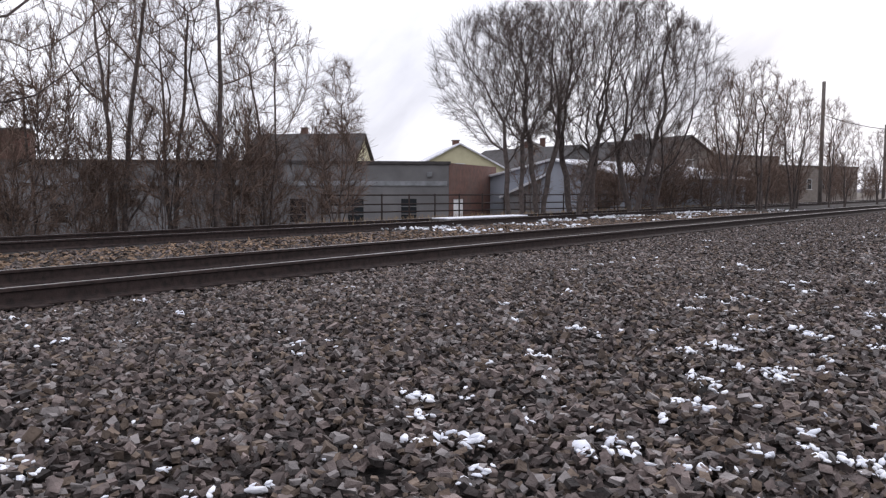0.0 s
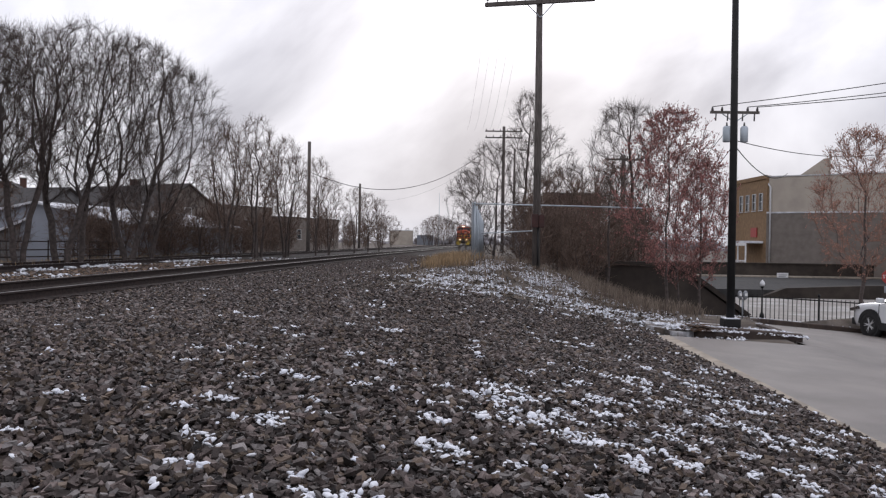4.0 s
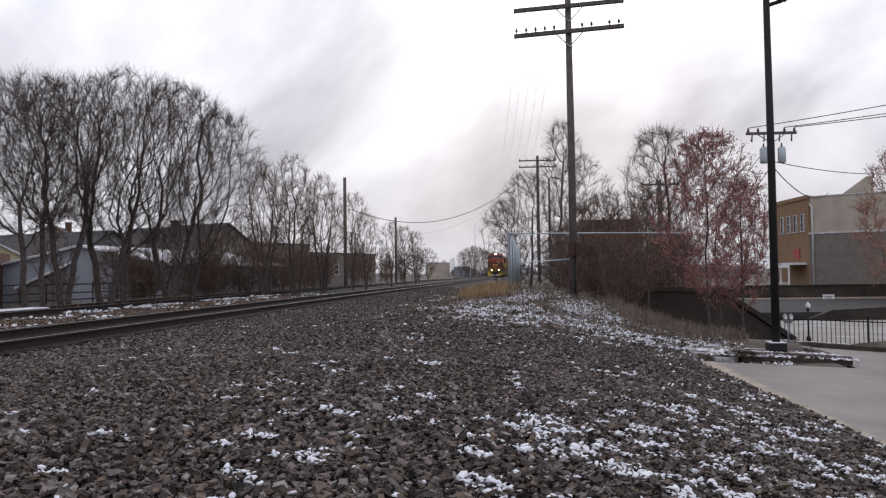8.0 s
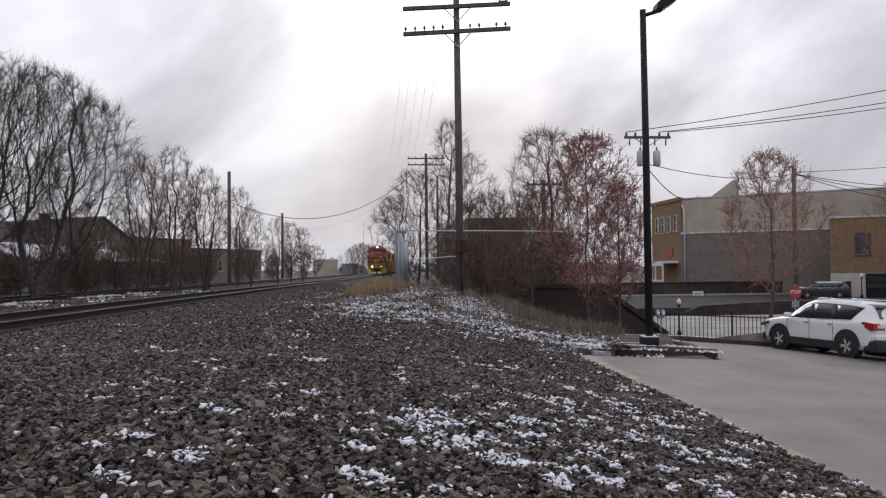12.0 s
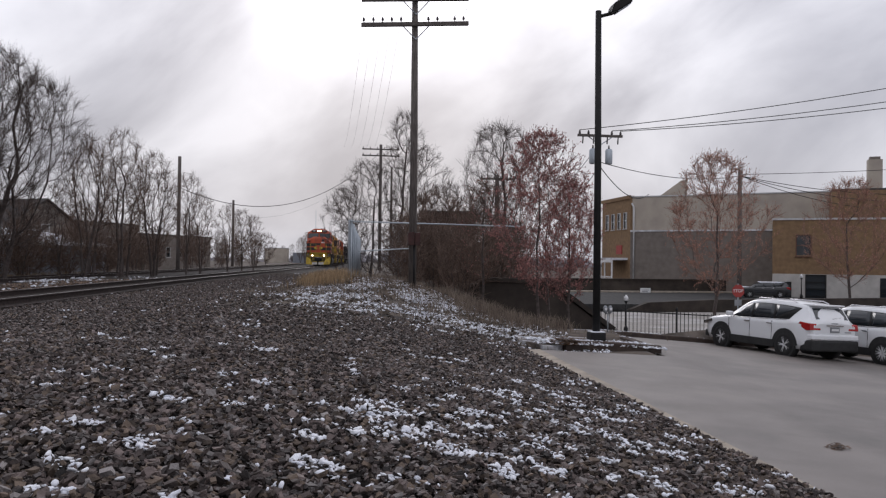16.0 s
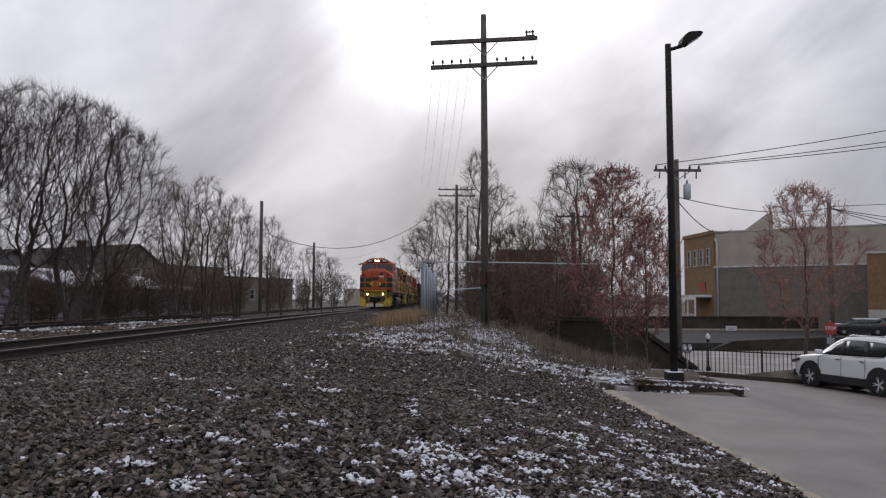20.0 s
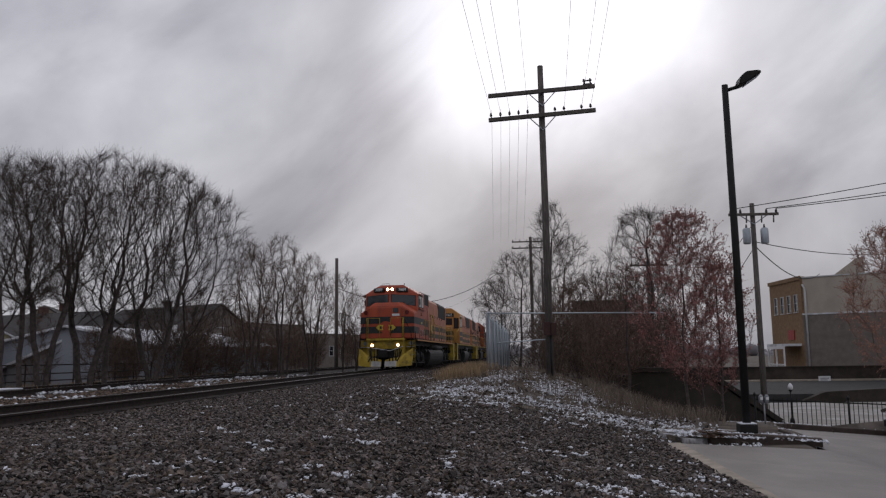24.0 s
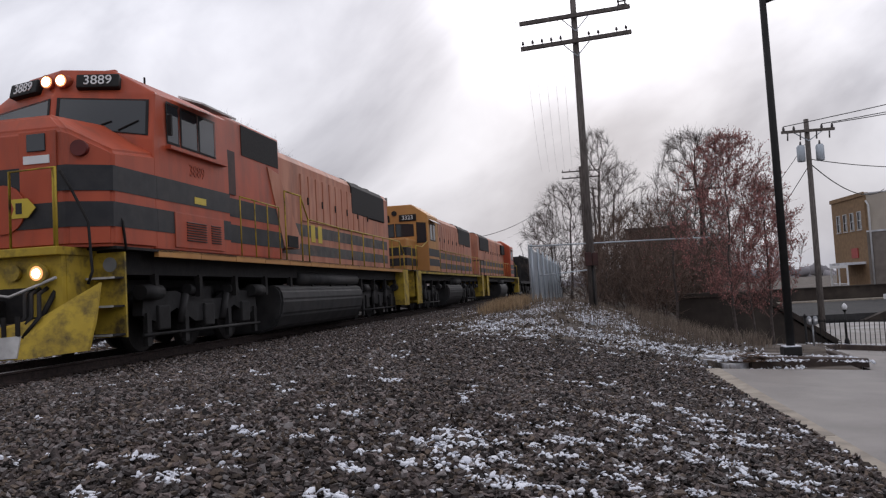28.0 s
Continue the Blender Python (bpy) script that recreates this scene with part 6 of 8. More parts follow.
def truck(parent, y):
    """A three-axle truck; wheels are parts of it."""
    t = bmesh.new()
    for s in (-1, 1):
        x0, x1 = (0.98, 1.16) if s > 0 else (-1.16, -0.98)
        prism(t, [(-2.35, 0.62), (-2.3, 0.98), (-1.2, 1.02), (-0.6, 0.86), (0.6, 0.86), (1.2, 1.02), (2.3, 0.98), (2.35, 0.62), (1.9, 0.5), (1.2, 0.72),
                  (0.5, 0.46), (-0.5, 0.46), (-1.2, 0.72), (-1.9, 0.5)], "x", x0, x1)
        for yy in (-1.7, 0, 1.7):
            box(t, x0 - 0.02, x1 + 0.05, yy - 0.2, yy + 0.2, 0.36, 0.78, bevel=0.03)
        for yy in (-0.85, 0.85):
            tube(t, [(s * 1.2, yy - 0.1, 0.95), (s * 1.2, yy - 0.32, 0.45)], 0.07, 8)
            tube(t, [(s * 1.13, yy + 0.1, 1.05), (s * 1.13, yy + 0.5, 1.0)], 0.1, 8)
        tube(t, [(s * 1.22, -2.5, 1.0), (s * 1.22, -1.9, 1.0)], 0.13, 10)
        tube(t, [(s * 1.22, 2.5, 1.0), (s * 1.22, 1.9, 1.0)], 0.13, 10)
        tube(t, [(s * 1.2, -2.4, 0.3), (s * 1.2, 2.4, 0.3)], 0.03, 6)
        for yy in (-2.2, -0.9, 0.9, 2.2):
            box(t, s * 1.16 - 0.04, s * 1.16 + 0.04, yy - 0.07, yy + 0.07, 0.12, 0.66)
    box(t, -1.0, 1.0, -0.5, 0.5, 0.5, 1.1)
    # motor casing, added as a dark fill for the shade between the side frames
    box(t, -0.6, 0.6, -2.35, 2.35, 0.34, 1.24)
    f = part("truck", t, M_TRUCK, parent, "sooty black three-axle truck")
    f.matrix_local = pose(0, y, 0)
    w = None
    for yy in (-1.7, 0, 1.7):
        if w is None:
            b = tb([(-0.9, 0, 0.5), (0.9, 0, 0.5)], 0.09, 8)
            for s in (-1, 1):
                tube(b, [(s * 0.655, 0, 0.51), (s * 0.675, 0, 0.51), (s * 0.77, 0, 0.51)], [0.535, 0.525, 0.505], 24)
            w = part("wheelset", b, M_GRIME, f)
            w.matrix_local = pose(0, yy, 0)
        else:
            share("wheelset", w, f, pose(0, yy, 0))
    return f


def handrail(parent, pts, posts, r=0.022, mat=None, z0=1.66):
    b = tb(pts, r, 6)
    o = part("handrail", b, mat or M_YELLOW, parent)
    for x, y, z in posts:
        part("stanchion", tb([(x, y, z0), (x, y, z)], r * 0.9, 6), mat or M_YELLOW, parent)
    return o


def front_end(t, side, y, yellow):
    """Pilot, steps, coupler and hoses of an end; side -1 looks to -y."""
    s = side
    b = bmesh.new()
    box(b, -1.45, 1.45, min(y, y - s * 0.12), max(y, y - s * 0.12), 0.62, 1.66)
    part("pilot", b, yellow, t)
    part("drawbar_pocket", bx(-0.42, 0.42, *sorted((y + s * 0.002, y + s * 0.03)), 0.5, 1.06), M_GRIME, t)
    for sx in (-1, 1):
        x0, x1 = sorted((sx * 0.98, sx * 1.55))
        ya, yb = sorted((y - s * 0.1, y - s * 0.95))
        b = bmesh.new()
        prism(b, [(ya, 0.32), (yb, 0.32), (yb, 1.66), (ya, 1.66)], "x", sx * 1.52, sx * 1.56)
        box(b, x0, x1, ya, ya + 0.04, 0.34, 1.62) if s > 0 else box(b, x0, x1, yb - 0.04, yb, 0.34, 1.62)
        for z in (0.4, 0.82, 1.24):
            box(b, x0, x1, ya + 0.05, yb - 0.05, z, z + 0.045)
        part("step_well", b, yellow, t)
    b = bmesh.new()
    box(b, -0.13, 0.13, *sorted((y, y + s * 0.42)), 0.66, 0.9, bevel=0.02)
    box(b, -0.23, 0.2, *sorted((y + s * 0.36, y + s * 0.62)), 0.58, 0.98, bevel=0.05)
    part("coupler", b, M_GRIME, t, "black iron coupler")
    for x in (-0.62, -0.5, 0.5, 0.62, 0.74):
        part("air_hose", tb([(x, y + s * 0.05, 0.98), (x, y + s * 0.2, 0.9), (x + 0.04, y + s * 0.24, 0.6), (x + 0.12, y + s * 0.18, 0.36)], 0.03, 6), M_GRIME, t)
    part("cut_lever", tb([(-1.3, y + s * 0.12, 1.05), (-0.3, y + s * 0.16, 1.02), (0.4, y + s * 0.16, 0.9), (1.3, y + s * 0.12, 1.12)], 0.02, 6), M_YELLOW, t)


def stripes(parent, x0, x1, y0, y1, zs, mat):
    """Thin stripe panels 4 mm proud of a side wall."""
    for a, b in zs:
        part("stripe", bx(min(x0, x1), max(x0, x1), y0, y1, a, b), mat, parent)


def louvres(parent, x, y0, y1, z0, z1, n, mat):
    b = bmesh.new()
    for k in range(n):
        z = z0 + (z1 - z0) * k / n
        prism(b, [(x, z), (x + 0.035 * (1 if x > 0 else -1), z + 0.01), (x, z + (z1 - z0) / n * 0.75)], "y", y0, y1)
    return part("louvre", b, mat, parent)


def solid(verts, faces):
    b = bmesh.new()
    v = [b.verts.new(p) for p in verts]
    for f in faces:
        b.faces.new([v[i] for i in f])
    bmesh.ops.recalc_face_normals(b, faces=b.faces)
    return b


M_OLDSTRIPE = material("weathered_stripe_paint", (0.10, 0.095, 0.09), (0.06, 0.056, 0.054), 3, 0.7, stain=(0.22, 0.12, 0.09), stain_scale=1.8, stain_amount=0.45)


def hood(t, y0, y1, mat, pale, black, label=""):
    """Long hood with doors, radiator screens, fans and stripes."""
    w = 0.95
    b = bmesh.new()
    prism(b, [(-w, 1.66), (w, 1.66), (w, 4.32), (w - 0.12, 4.5), (w - 0.3, 4.56), (-w + 0.3, 4.56), (-w + 0.12, 4.5), (-w, 4.32)], "y", y0, y1)
    h = part("long_hood", b, pale, t, label)
    for s in (-1, 1):
        x = s * w
        stripes(h, x, x + s * 0.005, y0 + 0.4, y1 - 0.3, [(2.42, 2.74), (1.92, 2.22)], black)
        n = int((y1 - y0 - 5) / 0.62)
        for k in range(n):
            yy = y0 + 2.6 + k * 0.62
            b = bx(min(x, x + s * 0.03), max(x, x + s * 0.03), yy, yy + 0.54, 2.84, 4.1, bevel=0.008)
            d = part("hood_door", b, pale, h)
            if k % 2 == 0:
                part("latch", bx(min(x + s * 0.03, x + s * 0.06), max(x + s * 0.03, x + s * 0.06), yy + 0.44, yy + 0.5, 3.3, 3.5), M_GRIME, d)
        # radiator
        b = bmesh.new()
        prism(b, [(x, 3.42), (x + s * 0.045, 3.46), (x + s * 0.045, 4.32), (x - s * 0.1, 4.5)], "y", y1 - 5.0, y1 - 0.7)
        part("radiator_screen", b, M_SCREEN, h)
    for k in range(3):
        yy = y1 - 4.4 + k * 1.5
        part("radiator_fan", tb([(0, yy, 4.54), (0, yy, 4.64), (0, yy, 4.7)], [0.62, 0.62, 0.5], 20), M_GRIME, h)
    for k in range(2):
        part("dynamic_brake_fan", tb([(0, y0 + 3.2 + 1.5 * k, 4.54), (0, y0 + 3.2 + 1.5 * k, 4.64)], [0.6, 0.5], 20), M_GRIME, h)
    part("exhaust_stack", bx(-0.3, 0.3, y0 + 5.6, y0 + 6.5, 4.54, 4.72, bevel=0.02), M_GRIME, h)
    return h


def underframe(t, length, tank0, tank1, edge):
    b = bx(-1.25, 1.25, 0.4, length - 0.3, 1.28, 1.64)
    part("underframe", b, M_GRIME, t)
    for s in (-1, 1):
        for k in range(int((length - 2.6) / 1.5)):
            yy = 1.3 + k * 1.5
            part("sill_panel", bx(min(s * 1.46, s * 1.54), max(s * 1.46, s * 1.54), yy + 0.01, yy + 1.49, 1.56, 1.67), edge, t)
    part("walkway", bx(-1.54, 1.54, 0.1, length - 0.1, 1.64, 1.68), M_GRIME, t)
    b = bmesh.new()
    prism(b, [(-1.40, 0.42), (-1.22, 0.12), (-0.9, 0.02), (0.9, 0.02), (1.22, 0.12), (1.40, 0.42), (1.46, 0.75), (1.42, 0.98), (1.3, 1.1), (-1.3, 1.1), (-1.42, 0.98), (-1.46, 0.75)], "y", tank0, tank1)
    bmesh.ops.bevel(b, geom=b.edges[:], offset=0.05, segments=2, affect="EDGES")
    part("fuel_tank", b, M_GRIMEGREY, t, "dull grey fuel tank")
    for s in (-1, 1):
        part("air_reservoir", tb([(s * 1.22, tank0 + 1.6, 1.26), (s * 1.22, tank1 - 0.2, 1.26)], 0.17, 12), M_GRIMEGREY, t, smooth=True)
    for k in range(12):
        yy = 1.6 + k * (length - 3.2) / 11
        part("hanger", bx(1.2, 1.3, yy, yy + 0.12, 0.9, 1.3), M_GRIME, t)


def side_rails(t, y0, y1, mat, s, ztop=2.72):
    n = int((y1 - y0) / 1.35)
    ys = [y0 + (y1 - y0) * k / n for k in range(n + 1)]
    handrail(t, [(s * 1.47, y, ztop) for y in ys], [(s * 1.47, y, ztop) for y in ys], 0.017, mat)


def text_on(parent, body, size, m, mat):
    return text_part("number", body, size, m, mat, parent, 0.006)


def cab_window(parent, verts, name="window"):
    """A dark pane from four corners, with a rubber frame round it."""
    v = [Vector(p) for p in verts]
    n = (v[1] - v[0]).cross(v[3] - v[0]).normalized()
    c = sum(v, Vector()) / 4
    b = bmesh.new()
    o = [b.verts.new(p + (p - c).normalized() * 0.05 + n * 0.012) for p in v]
    i = [b.verts.new(p + n * 0.018) for p in v]
    for k in range(4):
        b.faces.new((o[k], o[(k + 1) % 4], i[(k + 1) % 4], i[k]))
    f = part(name, b, M_BLACK, parent)
    b = bmesh.new()
    q = [b.verts.new(p + n * 0.008) for p in v]
    b.faces.new(q)
    g = bmesh.ops.extrude_face_region(b, geom=b.faces[:])
    for e in g["geom"]:
        if isinstance(e, bmesh.types.BMVert):
            e.co -= n * 0.02
    bmesh.ops.recalc_face_normals(b, faces=b.faces)
    part("pane", b, M_PANE, f)
    return f


M_BADGE = material("yellow_badge", (0.62, 0.47, 0.06), (0.55, 0.41, 0.05), 4, 0.5)


def lead_front(t):
    """Front platform, pilot, plow, step wells and lights of the leading locomotive."""
    P = -0.5
    part("pilot", bx(-1.02, 1.02, P + 0.04, P + 0.14, 0.7, 1.56), M_YELLOW, t)
    part("platform_lip", bx(-1.06, 1.06, P - 0.12, 0.35, 1.56, 1.68, bevel=0.015), M_YELLOW, t)
    part("drawbar_pocket", bx(-0.5, 0.5, P + 0.02, P + 0.036, 0.62, 1.12), M_GRIME, t, "greasy black drawbar pocket")
    part("coupler", box(bx(-0.13, 0.13, P - 0.45, P + 0.02, 0.72, 0.96, bevel=0.02), -0.25, 0.2, P - 0.72, P - 0.4, 0.62, 1.04, bevel=0.06), M_GRIME, t, "black iron coupler")
    for x in (-0.78, -0.6, 0.58, 0.68, 0.8):
        part("air_hose", tb([(x, P + 0.02, 1.1), (x, P - 0.16, 1.02), (x + 0.05, P - 0.24, 0.7), (x - 0.1, P - 0.4, 0.42)], 0.032, 6), M_GRIME, t)
    part("cut_lever", tb([(-1.0, P - 0.06, 1.2), (-0.3, P - 0.12, 1.1), (0.3, P - 0.12, 1.0), (1.0, P - 0.06, 1.24)], 0.022, 6), M_PLOW, t)
    for s in (-1, 1):
        b = bmesh.new()
        low = [(0.08 * s, P - 0.80, 0.14), (0.8 * s, P - 0.46, 0.14), (1.48 * s, P - 0.1, 0.2)]
        mid = [(0.10 * s, P - 0.72, 0.4), (0.82 * s, P - 0.36, 0.45), (1.52 * s, P + 0.02, 0.6)]
        top = [(0.12 * s, P - 0.55, 0.52), (0.85 * s, P - 0.18, 0.70), (1.5 * s, P + 0.2, 1.14)]
        rows = [[b.verts.new(p) for p in r] for r in (low, mid, top)]
        back = [[b.verts.new((p[0], p[1] + 0.06, p[2])) for p in r] for r in (low, mid, top)]
        for R in (rows, back):
            for i in range(2):
                for j in range(2):
                    b.faces.new((R[i][j], R[i][j + 1], R[i + 1][j + 1], R[i + 1][j]))
        edge = [(0, 0), (0, 1), (0, 2), (1, 2), (2, 2), (2, 1), (2, 0), (1, 0)]
        for (i, j), (k, l) in zip(edge, edge[1:] + edge[:1]):
            b.faces.new((rows[i][j], rows[k][l], back[k][l], back[i][j]))
        bmesh.ops.recalc_face_normals(b, faces=b.faces)
        part("plow", b, M_YELLOW, t, "dirty yellow snow plow wing")
        b = solid([(0.09 * s, P - 0.815, 0.16), (0.70 * s, P - 0.53, 0.16), (0.70 * s, P - 0.44, 0.46), (0.11 * s, P - 0.74, 0.42),
                   (0.09 * s, P - 0.80, 0.16), (0.70 * s, P - 0.50, 0.16), (0.70 * s, P - 0.41, 0.46), (0.11 * s, P - 0.72, 0.42)],
                  [(0, 1, 2, 3), (7, 6, 5, 4), (0, 4, 5, 1), (1, 5, 6, 2), (2, 6, 7, 3), (3, 7, 4, 0)])
        part("plow_face", b, M_PLOW, t, "scraped bare steel plow face")
        for k in range(3):
            x = s * (0.35 + 0.16 * k)
            part("grease_streak", bx(x - 0.03, x + 0.03, P - 0.6 + 0.07 * k, P - 0.57 + 0.07 * k, 0.45, 0.72), M_GRIME, t)
        part("plow_brace", tb([(s * 0.9, P + 0.1, 1.1), (s * 0.8, P - 0.2, 0.6)], 0.04, 6), M_GRIME, t)
        # step well: sheet behind the treads, side cheek, treads
        part("step_back", bx(*sorted((s * 1.02, s * 1.54)), 0.3, 0.34, 0.33, 1.6), M_YELLOW, t)
        part("cheek_plate", bx(*sorted((s * 1.0, s * 1.03)), P + 0.14, 0.3, 0.62, 1.56), M_YELLOW, t)
        part("builder_disc", tb([(s * 1.3, 0.3, 1.42), (s * 1.3, 0.285, 1.42)], 0.11, 16), M_SIGNGREY, t)
        for z, y0 in ((0.36, -0.05), (0.78, 0.0), (1.2, 0.05)):
            st = part("step_tread", bx(*sorted((s * 1.06, s * 1.52)), y0, 0.3, z, z + 0.03), M_GRIME, t)
            part("tread_edge", bx(*sorted((s * 1.06, s * 1.52)), y0 - 0.012, y0, z, z + 0.03), M_PLOW, st)
        part("grab_iron", tb([(s * 1.05, P + 0.02, 2.76), (s * 1.2, P + 0.04, 2.5), (s * 1.42, P + 0.1, 2.0), (s * 1.46, P + 0.1, 1.3), (s * 1.4, P + 0.08, 1.12)], 0.022, 6), M_GRIME, t)
        part("grab_iron", tb([(s * 1.22, 0.0, 2.72), (s * 1.34, 0.12, 2.5), (s * 1.53, 0.3, 2.05), (s * 1.56, 0.33, 1.62)], 0.022, 6), M_GRIME, t)
        part("front_handrail", tb([(s * 0.3, P - 0.06, 1.68), (s * 0.3, P - 0.06, 2.78), (s * 1.03, P - 0.06, 2.8), (s * 1.03, P - 0.06, 1.68)], 0.022, 6), M_YELLOW, t)
        part("stanchion", tb([(s * 0.97, P - 0.02, 1.68), (s * 0.97, P - 0.02, 2.79)], 0.022, 6), M_YELLOW, t)
        dl = part("ditch_light", tb([(s * 0.72, P + 0.06, 1.31), (s * 0.72, P - 0.1, 1.31)], [0.11, 0.15], 16), M_YELLOW, t)
        part("lens", tb([(s * 0.72, P - 0.098, 1.31), (s * 0.72, P - 0.11, 1.31)], [0.105, 0.095], 16), M_DITCH, dl, "lit amber ditch light lens")
        part("filament", tb([(s * 0.72, P - 0.105, 1.31), (s * 0.72, P - 0.115, 1.31)], [0.07, 0.06], 12), M_HEAD, dl)
        part("dead_light", tb([(s * 0.3, P + 0.06, 1.34), (s * 0.3, P - 0.06, 1.34)], [0.1, 0.12], 14), M_YELLOW, t)


def lead_locomotive():
    """Wide-nosed six-axle diesel; its nose points to -y."""
    L = 20.6
    t = thing("locomotive", label="orange wide-nosed diesel locomotive with black stripes and yellow pilot", category="locomotive", group="locomotives of the train")
    underframe(t, L, 6.95, 13.85, M_GOLD)
    truck(t, 3.75)
    truck(t, 17.0)
    lead_front(t)
    front_end(t, 1, L - 0.4, M_YELLOW)
    # nose: broad front, chamfered corners, sloping shoulders
    N0, N1, W = -0.3, 1.25, 1.52
    low, high = 1.68, 3.2
    V = [(-1.0, N0, low), (1.0, N0, low), (W, N0 + 0.36, low), (W, N1 + 0.1, low), (-W, N1 + 0.1, low), (-W, N0 + 0.36, low),
         (-0.98, N0 + 0.06, high + 0.22), (0.98, N0 + 0.06, high + 0.22), (W, N0 + 0.42, high - 0.1), (W, N1 + 0.1, high + 0.02), (-W, N1 + 0.1, high + 0.02), (-W, N0 + 0.42, high - 0.1),
         (-0.68, N0 + 0.2, 3.68), (0.68, N0 + 0.2, 3.68), (0.75, N1, 3.76), (-0.75, N1, 3.76)]
    F = [(0, 1, 7, 6), (1, 2, 8, 7), (2, 3, 9, 8), (4, 5, 11, 10), (5, 0, 6, 11), (6, 7, 13, 12), (12, 13, 14, 15), (7, 8, 13), (8, 9, 14, 13), (11, 6, 12), (10, 11, 12, 15), (3, 4, 10, 15, 14, 9), (5, 4, 3, 2, 1, 0)]
    b = solid(V, F)
    bmesh.ops.bevel(b, geom=b.edges[:], offset=0.05, segments=3, affect="EDGES")
    nose = part("nose", b, M_ORANGE, t)
    for z0, z1 in ((2.50, 2.88), (1.97, 2.34)):
        ring = [(-W - 0.006, N1 + 0.1), (-W - 0.006, N0 + 0.362), (-1.004, N0 - 0.006), (1.004, N0 - 0.006), (W + 0.006, N0 + 0.362), (W + 0.006, N1 + 0.1)]
        b = bmesh.new()
        rows = [[b.verts.new((x, y + (0.045 * (z - low) / (high - low) if k in (1, 2, 3, 4) else 0) - 0.004, z)) for k, (x, y) in enumerate(ring)] for z in (z0, z1)]
        for k in range(5):
            b.faces.new((rows[0][k], rows[0][k + 1], rows[1][k + 1], rows[1][k]))
        part("stripe", b, M_STRIPE, nose, "black stripe round the nose")
    part("nose_door", bx(0.26, 0.86, N0 + 0.012, N0 + 0.05, 1.9, 3.40, bevel=0.008), M_ORANGE, nose)
    part("nose_window", bx(0.40, 0.70, N0 - 0.012, N0 + 0.05, 3.10, 3.36, bevel=0.01), M_PANE, nose)
    part("notice", bx(0.34, 0.76, N0 - 0.006, N0 + 0.04, 2.92, 3.04), M_WHITE, nose, "small white notice panel")
    for x in (-1.12, 1.12):
        part("marker_light", tb([(x, N0 + 0.3, 3.12), (x + (0.05 if x > 0 else -0.05), N0 + 0.09, 3.12)], [0.12, 0.12], 14), M_REDMARK, nose)
    part("badge", tb([(0, N0 + 0.02, 2.28), (0, N0 - 0.03, 2.28)], 0.36, 24), M_ORANGE, nose, "round orange emblem")
    for s in (-1, 1):
        b = bmesh.new()
        prism(b, [(s * 0.14, 2.14), (s * 0.42, 2.14), (s * 0.55, 2.28), (s * 0.42, 2.42), (s * 0.14, 2.42), (s * 0.2, 2.28)], "y", N0 - 0.045, N0 - 0.034)
        part("badge_plate", b, M_BADGE, nose, "yellow arrow-shaped plate")
        part("badge_bar", bx(s * 0.28 - 0.05, s * 0.28 + 0.05, N0 - 0.052, N0 - 0.046, 2.2, 2.36), M_STRIPE, nose)
    # cab with a front that comes to a shallow point
    C0, C1 = 1.3, 4.15
    V, F = [], []
    for pts in ([(-W, C0, 1.68), (0, C0 - 0.5, 1.68), (W, C0, 1.68), (W, C1, 1.68), (-W, C1, 1.68)],
                [(-W, C0, 3.5), (0, C0 - 0.5, 3.5), (W, C0, 3.5), (W, C1, 3.5), (-W, C1, 3.5)],
                [(-1.5, C0 + 0.14, 4.28), (0, C0 - 0.36, 4.28), (1.5, C0 + 0.14, 4.28), (1.5, C1, 4.36), (-1.5, C1, 4.36)],
                [(-0.78, C0 + 0.12, 4.72), (0, C0 - 0.16, 4.74), (0.78, C0 + 0.12, 4.72), (0.78, C1, 4.76), (-0.78, C1, 4.76)]):
        V += pts
    for r in range(3):
        F += [(5 * r + k, 5 * r + (k + 1) % 5, 5 * r + 5 + (k + 1) % 5, 5 * r + 5 + k) for k in range(5)]
    F += [(4, 3, 2, 1, 0), (15, 16, 17, 18, 19)]
    b = solid(V, F)
    bmesh.ops.bevel(b, geom=b.edges[:], offset=0.02, segments=1, affect="EDGES")
    cab = part("cab", b, M_ORANGE, t)

    def cy(x, z):
        return C0 - 0.5 * (1 - abs(x) / W) + 0.14 * (z - 3.5) / 0.78
    for s in (-1, 1):
        stripes(cab, s * (W + 0.002), s * (W + 0.007), N1 + 0.1, C1, [(2.50, 2.88), (1.97, 2.34)], M_STRIPE)
        wv = [(s * x, cy(x, z), z) for x, z in ((0.10, 3.74), (1.40, 3.56), (1.38, 4.14), (0.10, 4.2))]
        cab_window(cab, wv if s > 0 else wv[::-1], "windshield")
        nb = part("number_board", bx(-0.34, 0.34, -0.07, 0.1, -0.12, 0.12, bevel=0.03), M_BLACK, cab)
        nb.matrix_local = pose(s * 0.66, C0 - 0.13, 4.47, -14, 0, s * 17)
        text_on(nb, "3889", 0.23, pose(0, -0.076, 0, 90, 0, 0), M_WHITE)
        wx = s * (W + 0.002)
        for ya, yb in ((C0 + 0.45, C0 + 0.85), (C0 + 0.95, C0 + 1.55), (C0 + 1.63, C0 + 2.25)):
            wv = [(wx, ya, 3.52), (wx, yb, 3.52), (wx, yb, 4.16), (wx, ya, 4.16)]
            cab_window(cab, wv if s > 0 else wv[::-1], "side_window")
        part("armrest", bx(*sorted((wx, wx + s * 0.1)), C0 + 0.4, C0 + 2.6, 3.38, 3.44), M_ORANGE, cab)
        b = bmesh.new()
